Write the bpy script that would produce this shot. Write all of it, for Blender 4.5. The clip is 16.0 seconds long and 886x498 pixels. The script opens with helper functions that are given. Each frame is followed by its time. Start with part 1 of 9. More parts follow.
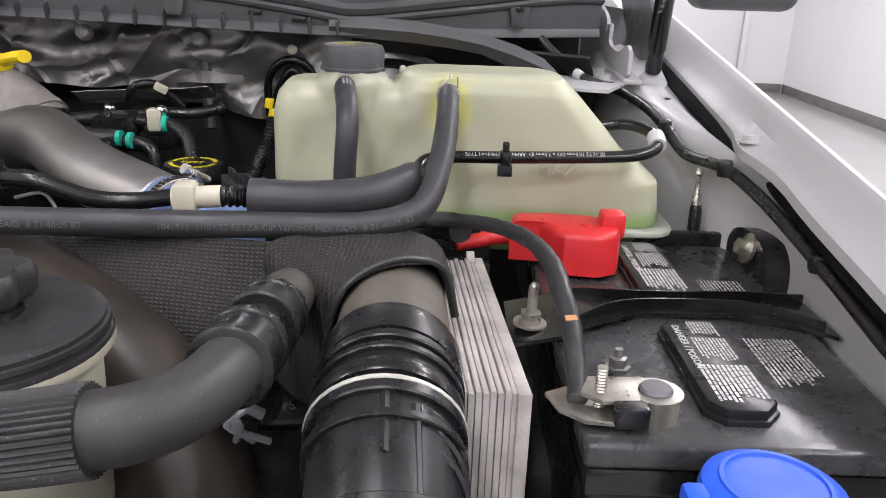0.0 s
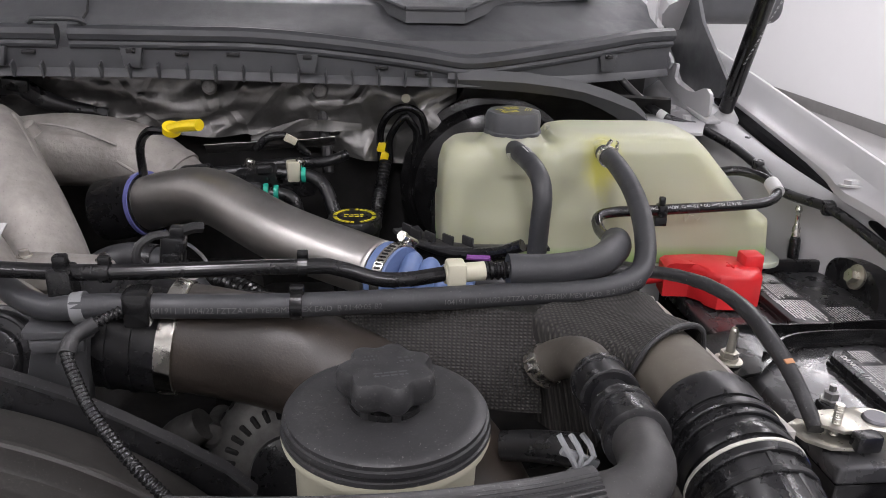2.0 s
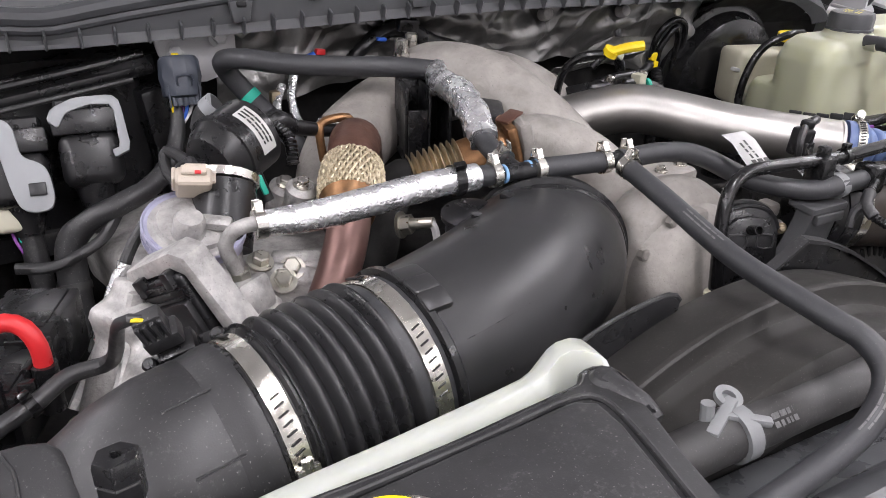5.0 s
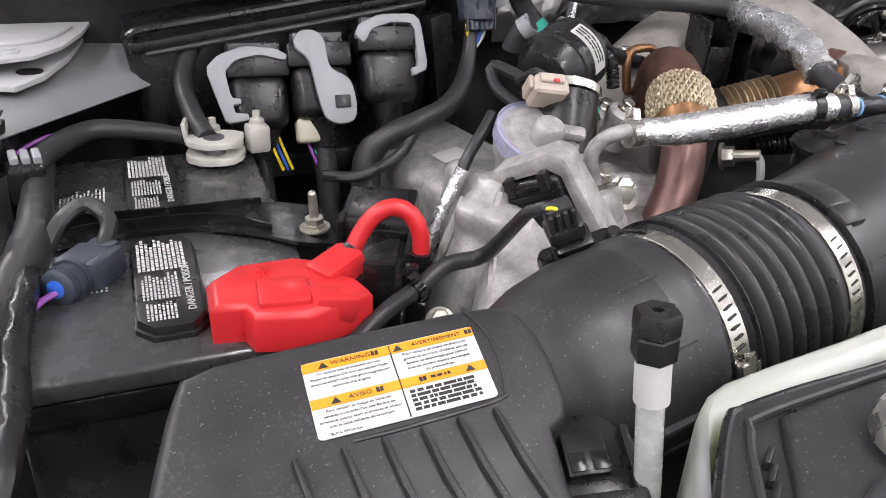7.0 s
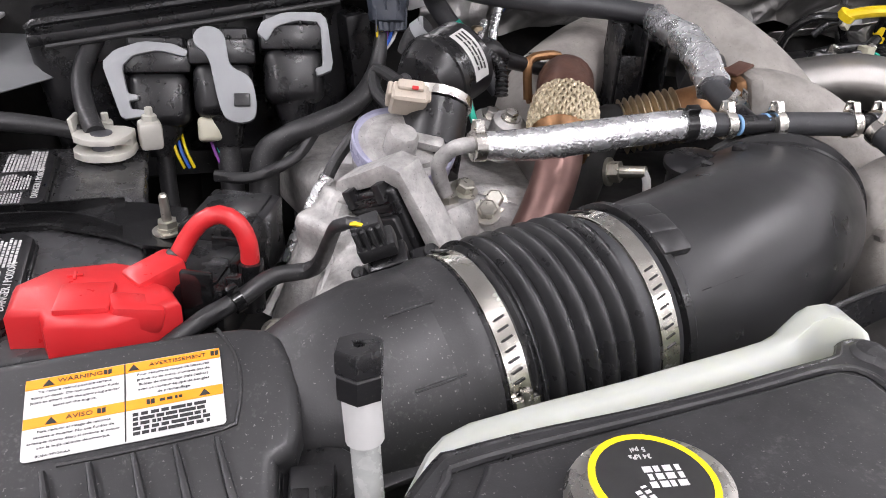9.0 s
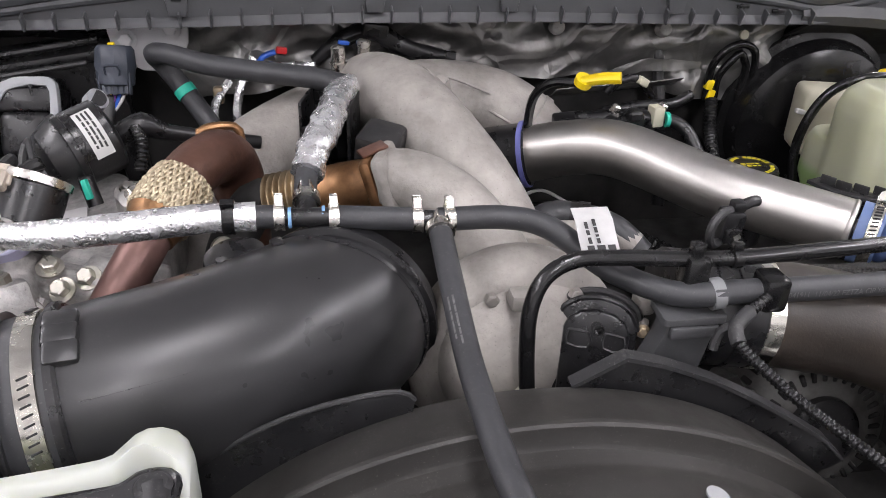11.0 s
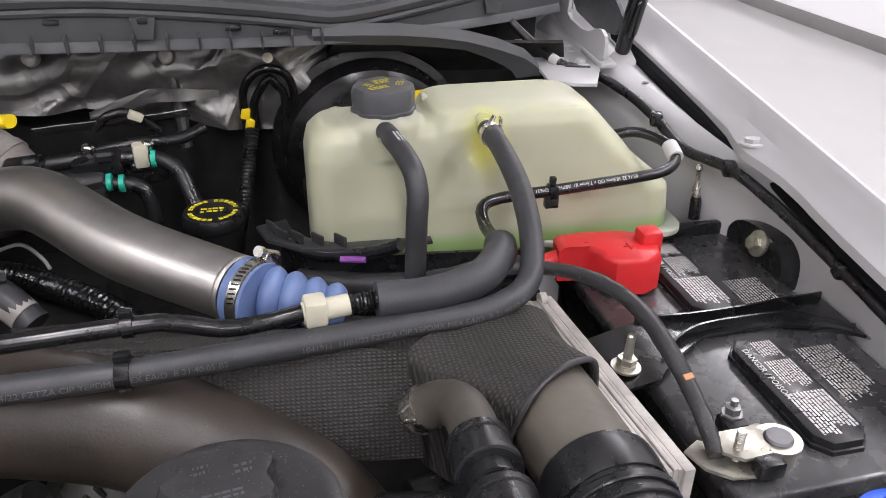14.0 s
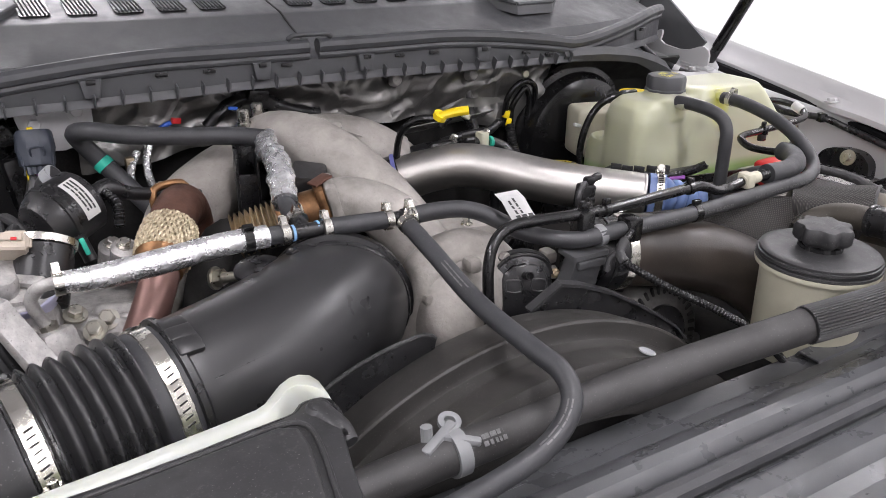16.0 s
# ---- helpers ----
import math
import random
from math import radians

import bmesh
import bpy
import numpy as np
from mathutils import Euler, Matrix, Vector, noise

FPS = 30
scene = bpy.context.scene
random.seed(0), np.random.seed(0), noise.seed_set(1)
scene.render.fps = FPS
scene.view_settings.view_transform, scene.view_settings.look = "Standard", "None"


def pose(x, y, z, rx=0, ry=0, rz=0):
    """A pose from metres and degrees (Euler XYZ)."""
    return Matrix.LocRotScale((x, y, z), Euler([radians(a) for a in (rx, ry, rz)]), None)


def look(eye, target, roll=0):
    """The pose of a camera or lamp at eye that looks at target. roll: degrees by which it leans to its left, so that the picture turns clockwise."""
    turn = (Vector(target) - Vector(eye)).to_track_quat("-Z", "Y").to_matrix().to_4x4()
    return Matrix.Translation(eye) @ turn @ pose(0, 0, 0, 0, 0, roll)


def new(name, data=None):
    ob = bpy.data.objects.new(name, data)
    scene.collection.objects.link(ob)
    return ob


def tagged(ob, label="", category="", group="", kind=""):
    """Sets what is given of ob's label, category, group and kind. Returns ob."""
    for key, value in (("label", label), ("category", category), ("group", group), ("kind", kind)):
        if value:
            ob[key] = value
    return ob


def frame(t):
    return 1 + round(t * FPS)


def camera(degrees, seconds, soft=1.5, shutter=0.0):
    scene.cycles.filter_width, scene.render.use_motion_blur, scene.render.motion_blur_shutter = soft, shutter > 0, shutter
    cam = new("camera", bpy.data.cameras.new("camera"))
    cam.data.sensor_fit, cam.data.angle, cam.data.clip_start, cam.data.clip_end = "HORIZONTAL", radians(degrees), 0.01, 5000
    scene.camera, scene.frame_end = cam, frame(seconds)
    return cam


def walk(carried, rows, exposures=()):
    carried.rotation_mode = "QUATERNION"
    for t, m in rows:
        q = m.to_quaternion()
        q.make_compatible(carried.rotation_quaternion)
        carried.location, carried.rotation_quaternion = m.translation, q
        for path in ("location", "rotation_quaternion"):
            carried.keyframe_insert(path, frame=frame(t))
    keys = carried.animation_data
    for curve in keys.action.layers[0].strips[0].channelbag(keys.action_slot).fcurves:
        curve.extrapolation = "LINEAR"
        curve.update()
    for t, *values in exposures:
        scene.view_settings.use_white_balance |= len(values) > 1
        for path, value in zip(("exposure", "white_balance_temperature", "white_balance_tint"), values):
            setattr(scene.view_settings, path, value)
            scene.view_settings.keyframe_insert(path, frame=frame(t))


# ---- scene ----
cam = camera(58.3, 16.0, soft=0.9, shutter=0.0)
PATH = [
    (0, (0.141, 0.118, 1.34), (0.155, 2.004, 0.675), 2.1),
    (0.5, (0.187, 0.136, 1.383), (0.202, 2.021, 0.716), 1.9),
    (1, (0.125, 0.11, 1.405), (0.18, 1.996, 0.742), 2.2),
    (1.5, (-0.002, 0.068, 1.425), (0.121, 1.943, 0.74), 2.1),
    (2, (-0.119, 0.063, 1.432), (0.108, 1.918, 0.717), 1.9),
    (2.5, (-0.249, 0.082, 1.424), (0.08, 1.912, 0.687), 1.8),
    (3, (-0.397, 0.086, 1.447), (0.053, 1.884, 0.694), 1.9),
    (3.5, (-0.555, 0.096, 1.482), (0.051, 1.845, 0.725), 1.9),
    (4, (-0.791, 0.143, 1.458), (-0.021, 1.818, 0.682), 2.1),
    (4.5, (-0.913, 0.172, 1.436), (-0.056, 1.774, 0.599), 1.8),
    (5, (-0.986, 0.187, 1.442), (-0.098, 1.75, 0.564), 1.5),
    (5.2, (-1.01, 0.19, 1.445), (-0.118, 1.749, 0.566), 1.6),
    (7.3, (-1.185, 0.257, 1.381), (-0.533, 1.903, 0.451), 3.4),
    (7.5, (-1.179, 0.255, 1.381), (-0.538, 1.904, 0.449), 3.6),
    (8, (-1.155, 0.233, 1.384), (-0.529, 1.887, 0.451), 4.0),
    (8.2, (-1.139, 0.232, 1.382), (-0.515, 1.887, 0.448), 4.3),
    (10.3, (-0.763, 0.204, 1.451), (-0.319, 1.902, 0.492), 1.8),
    (10.5, (-0.715, 0.186, 1.462), (-0.316, 1.896, 0.505), 1.8),
    (11, (-0.602, 0.155, 1.482), (-0.303, 1.882, 0.519), 1.9),
    (11.5, (-0.428, 0.156, 1.494), (-0.192, 1.89, 0.525), 1.6),
    (12, (-0.244, 0.197, 1.484), (-0.027, 1.934, 0.517), 1.4),
    (12.5, (-0.114, 0.214, 1.47), (0.105, 1.955, 0.511), 1.4),
    (13, (-0.043, 0.212, 1.474), (0.207, 1.95, 0.516), 1.2),
    (13.5, (-0.021, 0.207, 1.476), (0.287, 1.935, 0.518), 1.1),
    (14, (-0.059, 0.176, 1.489), (0.352, 1.885, 0.535), 0.8),
    (14.5, (-0.237, 0.091, 1.513), (0.318, 1.767, 0.573), 0.9),
    (15, (-0.469, 0.006, 1.523), (0.21, 1.651, 0.61), 1.0),
    (15.5, (-0.671, 0.018, 1.499), (0.136, 1.625, 0.623), 0.9),
    (16, (-0.878, 0.021, 1.501), (0.079, 1.589, 0.71), 1.0),
]
EXPOSURES = ((0, 0.3), (0.5, -0.08), (1, -0.2), (1.5, -0.22), (2, 0.02), (2.5, 0.28), (3, 0.46), (3.5, 0.56), (4, 0.45), (4.5, 0.32), (5.2, 0.49), (7.3, 0.43), (8.2, 0.41), (10.3, 0.46), (11, 0.44), (11.5, 0.5), (12, 0.58), (12.5, 0.62), (13, 0.7), (13.5, 0.45), (14, 0.3), (14.5, 0.22), (15, 0.42), (15.5, 0.38), (16, 0.38))
walk(cam, [(t, look(eye, target, roll)) for t, eye, target, roll in PATH], EXPOSURES)


# ---- light ----
world = bpy.data.worlds.new("room_air")
scene.world = world
world.use_nodes = True
world.node_tree.nodes["Background"].inputs[0].default_value = (0.80, 0.86, 0.95, 1)
world.node_tree.nodes["Background"].inputs[1].default_value = 0.10


def lamp(name, x, y, z, sx, sy, power, colour=(0.985, 0.94, 1.0)):
    """A long ceiling light: an area lamp just below its diffuser."""
    data = bpy.data.lights.new(name, "AREA")
    data.shape, data.size, data.size_y, data.energy, data.color = "RECTANGLE", sx, sy, power, colour
    ob = new(name, data)
    ob.location = (x, y, z)
    return ob


# ---- materials ----
def base_material(name, rough=0.5, metal=0.0, spec=0.5, coat=0.0):
    m = bpy.data.materials.new(name)
    m.use_nodes = True
    b = m.node_tree.nodes["Principled BSDF"]
    b.inputs["Roughness"].default_value = rough
    b.inputs["Metallic"].default_value = metal
    b.inputs["Specular IOR Level"].default_value = spec
    b.inputs["Coat Weight"].default_value = coat
    b.inputs["Coat Roughness"].default_value = 0.16
    return m, m.node_tree.nodes, m.node_tree.links, b


def ramp(nodes, links, source, stops):
    r = nodes.new("ShaderNodeValToRGB")
    while len(r.color_ramp.elements) > 1:
        r.color_ramp.elements.remove(r.color_ramp.elements[-1])
    r.color_ramp.elements[0].position = stops[0][0]
    r.color_ramp.elements[0].color = (*stops[0][1], 1)
    for p, c in stops[1:]:
        e = r.color_ramp.elements.new(p)
        e.color = (*c, 1)
    links.new(source, r.inputs[0])
    return r.outputs[0]


def noise_node(nodes, links, scale, detail=4.0, rough=0.6, stretch=None):
    co = nodes.new("ShaderNodeTexCoord").outputs["Object"]
    if stretch:
        mp = nodes.new("ShaderNodeMapping")
        mp.inputs["Scale"].default_value = stretch
        links.new(co, mp.inputs[0])
        co = mp.outputs[0]
    n = nodes.new("ShaderNodeTexNoise")
    n.inputs["Scale"].default_value = scale
    n.inputs["Detail"].default_value = detail
    n.inputs["Roughness"].default_value = rough
    links.new(co, n.inputs["Vector"])
    return n.outputs["Fac"]


def bump(nodes, links, b, height, strength, distance, below=None):
    u = nodes.new("ShaderNodeBump")
    u.inputs["Strength"].default_value = strength
    u.inputs["Distance"].default_value = distance
    links.new(height, u.inputs["Height"])
    if below is not None:
        links.new(below, u.inputs["Normal"])
    links.new(u.outputs[0], b.inputs["Normal"])
    return u.outputs[0]


def mixed(c, k):
    return tuple(min(1.0, v * k) for v in c)


def surface(name, colour, rough=0.5, metal=0.0, wear=0.35, dust=0.0, grain=900.0, relief=0.15, patch=14.0, spec=0.5,
            coat=0.0, stretch=None, dust_colour=(0.150, 0.143, 0.132)):
    """A worn surface: patchy colour, fine grain in the relief, uneven gloss and, where asked, dust in specks and films."""
    m, n, l, b = base_material(name, rough, metal, spec, coat)
    big = noise_node(n, l, patch, 5.0, 0.65, stretch)
    col = ramp(n, l, big, [(0.3, mixed(colour, 1 - wear)), (0.5, colour), (0.72, mixed(colour, 1 + wear))])
    if dust:
        film = noise_node(n, l, patch * 2.3, 8.0, 0.75)
        speck = noise_node(n, l, 420.0, 2.0, 0.5)
        f = n.new("ShaderNodeMath")
        f.operation = "MULTIPLY"
        l.new(film, f.inputs[0])
        l.new(speck, f.inputs[1])
        w = ramp(n, l, f.outputs[0], [(0.31, (0, 0, 0)), (0.54, (dust * 0.6, dust * 0.6, dust * 0.6))])
        if dust >= 0.3:
            k = min(0.9, dust * 1.3)
            pin = ramp(n, l, noise_node(n, l, 620.0, 1.0, 0.5), [(0.70, (0, 0, 0)), (0.77, (k, k, k))])
            scuff = ramp(n, l, noise_node(n, l, 150.0, 6.0, 0.7, (1.0, 0.16, 1.0)), [(0.67, (0, 0, 0)), (0.76, (k * 0.6, k * 0.6, k * 0.6))])
            for extra in (pin, scuff):
                top = n.new("ShaderNodeMath")
                top.operation = "MAXIMUM"
                l.new(w, top.inputs[0])
                l.new(extra, top.inputs[1])
                w = top.outputs[0]
        mx = n.new("ShaderNodeMix")
        mx.data_type = "RGBA"
        l.new(w, mx.inputs["Factor"])
        l.new(col, mx.inputs["A"])
        mx.inputs["B"].default_value = (*dust_colour, 1)
        col = mx.outputs["Result"]
    l.new(col, b.inputs["Base Color"])
    lo, hi = max(0.03, rough - 0.12), min(1.0, rough + 0.12)
    l.new(ramp(n, l, noise_node(n, l, patch * 3.1, 4.0), [(0.3, (lo, lo, lo)), (0.7, (hi, hi, hi))]), b.inputs["Roughness"])
    if relief:
        bump(n, l, b, noise_node(n, l, grain, 3.0, 0.6, stretch), relief, 0.0006)
    return m


BLACK = surface("black_plastic", (0.0105, 0.0105, 0.0115), 0.31, wear=0.3, dust=0.30, relief=0.07)
BLACK_GLOSS = surface("glossy_black_plastic", (0.0085, 0.0085, 0.0090), 0.20, wear=0.3, dust=0.10, relief=0.04)
BLACK_DULL = surface("dull_black_plastic", (0.025, 0.025, 0.0262), 0.44, wear=0.3, dust=0.5, relief=0.12, dust_colour=(0.21, 0.205, 0.195))
# Near-black base that carries the shade of gaps, voids and the deep bay
DEEP = surface("dusty_deep_shade", (0.012, 0.0115, 0.011), 0.8, wear=0.5, dust=0.25)
RUBBER = surface("rubber_hose", (0.034, 0.035, 0.038), 0.48, wear=0.25, dust=0.3, grain=600)
RUBBER_GREY = surface("dusty_rubber", (0.036, 0.035, 0.0345), 0.52, wear=0.35, dust=0.4, grain=600)
COWL = surface("grey_cowl_plastic", (0.066, 0.068, 0.072), 0.48, wear=0.08, dust=0.15, grain=1500, relief=0.25)
SEAL = surface("seal_rubber", (0.050, 0.052, 0.056), 0.45, wear=0.2, dust=0.2)
PAINT = surface("white_body_paint", (0.47, 0.47, 0.475), 0.40, wear=0.03, relief=0.0, coat=0.15, patch=3)
PAINT_IN = surface("primed_inner_panel", (0.47, 0.47, 0.475), 0.42, wear=0.06, dust=0.2, relief=0.05, coat=0.15, patch=4)
CAST = surface("cast_aluminium", (0.325, 0.305, 0.282), 0.62, metal=0.3, wear=0.34, dust=0.5, grain=260, relief=0.9, patch=16)
CAST_CLEAN = surface("raw_cast_aluminium", (0.395, 0.386, 0.372), 0.52, metal=0.38, wear=0.36, dust=0.45, grain=330, relief=1.0, patch=60, dust_colour=(0.10, 0.095, 0.09))
STEEL = surface("plated_steel", (0.62, 0.60, 0.56), 0.26, metal=1.0, wear=0.12, relief=0.08, patch=30)
BAND = surface("band_clamp_steel", (0.70, 0.68, 0.62), 0.22, metal=1.0, wear=0.12, relief=0.06, patch=25)
ZINC = surface("yellow_zinc", (0.46, 0.445, 0.39), 0.36, metal=0.9, wear=0.2, relief=0.08, patch=60)
RIDGED = surface("cooler_aluminium", (0.46, 0.435, 0.405), 0.6, metal=0.25, wear=0.25, dust=0.35, relief=0.6, grain=350, patch=30)
BEIGE = surface("beige_connector_plastic", (0.50, 0.435, 0.36), 0.5, wear=0.15, dust=0.3, relief=0.1)
PALE_ZINC = surface("pale_oxidised_zinc", (0.60, 0.585, 0.53), 0.5, metal=0.35, wear=0.15, dust=0.2, relief=0.2)
RUST = surface("rusty_exhaust", (0.11, 0.055, 0.040), 0.42, metal=0.45, wear=0.55, grain=500, relief=0.3, patch=22)
HEAT = surface("heat_tinted_steel", (0.27, 0.145, 0.070), 0.40, metal=0.8, wear=0.5, grain=500, relief=0.2, patch=35)
BRONZE = surface("heat_gold_steel", (0.44, 0.36, 0.25), 0.42, metal=0.9, wear=0.4, patch=40)
RED = surface("red_plastic", (0.60, 0.024, 0.028), 0.38, wear=0.08, relief=0.06)
BLUE = surface("blue_cap_plastic", (0.015, 0.09, 0.62), 0.42, wear=0.1, relief=0.12)
BLUE_SIL = surface("blue_silicone", (0.125, 0.185, 0.36), 0.42, wear=0.25, dust=0.4, relief=0.12)
VIOLET = surface("violet_silicone", (0.15, 0.16, 0.42), 0.45, wear=0.2, dust=0.2, relief=0.1)
YELLOW = surface("yellow_plastic", (0.82, 0.60, 0.01), 0.4, wear=0.06, relief=0.04)
PRINT_YELLOW = surface("yellow_print", (0.60, 0.52, 0.03), 0.5, wear=0.2, relief=0.0, patch=300)
CREAM = surface("cream_plastic", (0.52, 0.50, 0.39), 0.45, wear=0.08, dust=0.2, relief=0.05)
GREY_CLIP = surface("grey_clip_plastic", (0.20, 0.205, 0.21), 0.5, wear=0.1, dust=0.3)
GREY_LATCH = surface("grey_latch_plastic", (0.30, 0.31, 0.32), 0.45, wear=0.06, relief=0.1)
GREY_CONN = surface("blue_grey_connector", (0.036, 0.043, 0.058), 0.42, wear=0.15, dust=0.2)
LABEL = surface("white_label", (0.56, 0.56, 0.55), 0.45, wear=0.04, relief=0.0)
ORANGE = surface("orange_label", (0.88, 0.30, 0.01), 0.45, wear=0.04, relief=0.0)
INK = surface("label_ink", (0.02, 0.02, 0.02), 0.5, wear=0.1, relief=0.0)
PALE_INK = surface("pale_print", (0.50, 0.50, 0.49), 0.5, wear=0.25, relief=0.0, patch=260)
HOSE_INK = surface("hose_print", (0.12, 0.12, 0.12), 0.55, wear=0.35, relief=0.0, patch=320)
SATIN_COVER = surface("satin_cover_plastic", (0.066, 0.068, 0.072), 0.32, wear=0.25, dust=0.4, patch=9)
BROWN_PIPE = surface("dusty_moulded_pipe", (0.036, 0.029, 0.0235), 0.42, wear=0.45, dust=0.35, grain=500, relief=0.25, patch=10, dust_colour=(0.12, 0.085, 0.06))
TEAL = surface("teal_marker", (0.02, 0.42, 0.30), 0.5, wear=0.1, relief=0.0)
PURPLE = surface("violet_wire", (0.25, 0.07, 0.34), 0.45, wear=0.1, relief=0.0)
WIRE_BLUE = surface("blue_wire", (0.03, 0.12, 0.55), 0.45, wear=0.1, relief=0.0)
PINK = surface("pink_plastic", (0.75, 0.03, 0.22), 0.45, wear=0.1, relief=0.0)
# Painted inner panel with its shade put into a darker base colour
PANEL_GREY = surface("shaded_grey_panel", (0.20, 0.205, 0.21), 0.42, wear=0.08, dust=0.25, relief=0.05, patch=5)
WALL_M = surface("white_wall_paint", (0.70, 0.70, 0.70), 0.6, wear=0.02, relief=0.1, patch=0.7, grain=200)
FLOOR_M = surface("pale_sealed_floor", (0.36, 0.353, 0.35), 0.14, wear=0.03, relief=0.0, patch=0.35, grain=60)
SKIRT_M = surface("grey_skirting", (0.16, 0.155, 0.15), 0.4, wear=0.06, relief=0.02, patch=2)


def brushed():
    m, n, l, b = base_material("brushed_steel_tube", 0.27, 1.0)
    streak = noise_node(n, l, 700.0, 3.0, 0.6, (0.9, 1.1, 1.0))
    cloud = noise_node(n, l, 16.0, 5.0, 0.6)
    l.new(ramp(n, l, cloud, [(0.3, (0.40, 0.388, 0.368)), (0.7, (0.55, 0.533, 0.506))]), b.inputs["Base Color"])
    l.new(ramp(n, l, streak, [(0.3, (0.31, 0.31, 0.31)), (0.7, (0.50, 0.50, 0.50))]), b.inputs["Roughness"])
    bump(n, l, b, streak, 0.05, 0.0002)
    return m


def foil():
    m, n, l, b = base_material("crinkled_foil", 0.28, 0.9)
    l.new(ramp(n, l, noise_node(n, l, 300.0, 4.0, 0.7), [(0.35, (0.76, 0.76, 0.77)), (0.6, (0.95, 0.95, 0.96))]), b.inputs["Base Color"])
    v = n.new("ShaderNodeTexVoronoi")
    v.inputs["Scale"].default_value = 420.0
    co = n.new("ShaderNodeTexCoord")
    l.new(co.outputs["Object"], v.inputs["Vector"])
    first = bump(n, l, b, v.outputs["Distance"], 0.7, 0.0006)
    bump(n, l, b, noise_node(n, l, 230.0, 4.0, 0.65), 0.45, 0.0012, first)
    l.new(ramp(n, l, noise_node(n, l, 60.0), [(0.3, (0.16, 0.16, 0.16)), (0.7, (0.36, 0.36, 0.36))]), b.inputs["Roughness"])
    return m


def shield():
    """Crumpled heat-shield foil on the bulkhead, grimy in patches."""
    m, n, l, b = base_material("grimy_heat_shield_foil", 0.34, 0.7)
    l.new(ramp(n, l, noise_node(n, l, 7.0, 6.0, 0.7), [(0.32, (0.12, 0.117, 0.112)), (0.5, (0.18, 0.177, 0.171)), (0.72, (0.28, 0.276, 0.267))]), b.inputs["Base Color"])
    first = bump(n, l, b, noise_node(n, l, 11.0, 6.0, 0.55), 0.5, 0.010)
    v = n.new("ShaderNodeTexVoronoi")
    v.feature = "DISTANCE_TO_EDGE"
    v.inputs["Scale"].default_value = 16.0
    l.new(n.new("ShaderNodeTexCoord").outputs["Object"], v.inputs["Vector"])
    crease = ramp(n, l, v.outputs["Distance"], [(0.0, (1, 1, 1)), (0.10, (0, 0, 0))])
    bump(n, l, b, crease, 0.4, 0.004, first)
    return m


def mesh_fabric():
    """Woven cloth, laid out along its own surface in metres."""
    m, n, l, b = base_material("woven_heat_mesh", 0.72)
    co = n.new("ShaderNodeTexCoord").outputs["UV"]
    waves = []
    for d in ("X", "Y"):
        w = n.new("ShaderNodeTexWave")
        w.bands_direction = d
        w.wave_profile = "SIN"
        w.inputs["Scale"].default_value = 88.0 if d == "X" else 120.0
        w.inputs["Distortion"].default_value = 0.9
        l.new(co, w.inputs["Vector"])
        waves.append(w.outputs["Fac"])
    mu = n.new("ShaderNodeMath")
    mu.operation = "MULTIPLY"
    l.new(waves[0], mu.inputs[0])
    l.new(waves[1], mu.inputs[1])
    mx = n.new("ShaderNodeMix")
    mx.data_type = "RGBA"
    l.new(noise_node(n, l, 13.0, 5.0), mx.inputs["Factor"])
    l.new(ramp(n, l, mu.outputs[0], [(0.05, (0.010, 0.0095, 0.009)), (0.7, (0.034, 0.031, 0.028))]), mx.inputs["A"])
    l.new(ramp(n, l, mu.outputs[0], [(0.05, (0.012, 0.011, 0.010)), (0.7, (0.050, 0.045, 0.038))]), mx.inputs["B"])
    l.new(mx.outputs["Result"], b.inputs["Base Color"])
    bump(n, l, b, mu.outputs[0], 0.7, 0.0010)
    return m


def braid():
    m, n, l, b = base_material("woven_steel_braid", 0.45, 0.6)
    w = n.new("ShaderNodeTexChecker")
    l.new(n.new("ShaderNodeTexCoord").outputs["UV"], w.inputs["Vector"])
    l.new(ramp(n, l, noise_node(n, l, 220.0, 3.0), [(0.3, (0.34, 0.28, 0.18)), (0.6, (0.60, 0.52, 0.37))]), b.inputs["Base Color"])
    bump(n, l, b, noise_node(n, l, 500.0, 2.0), 0.4, 0.001)
    return m


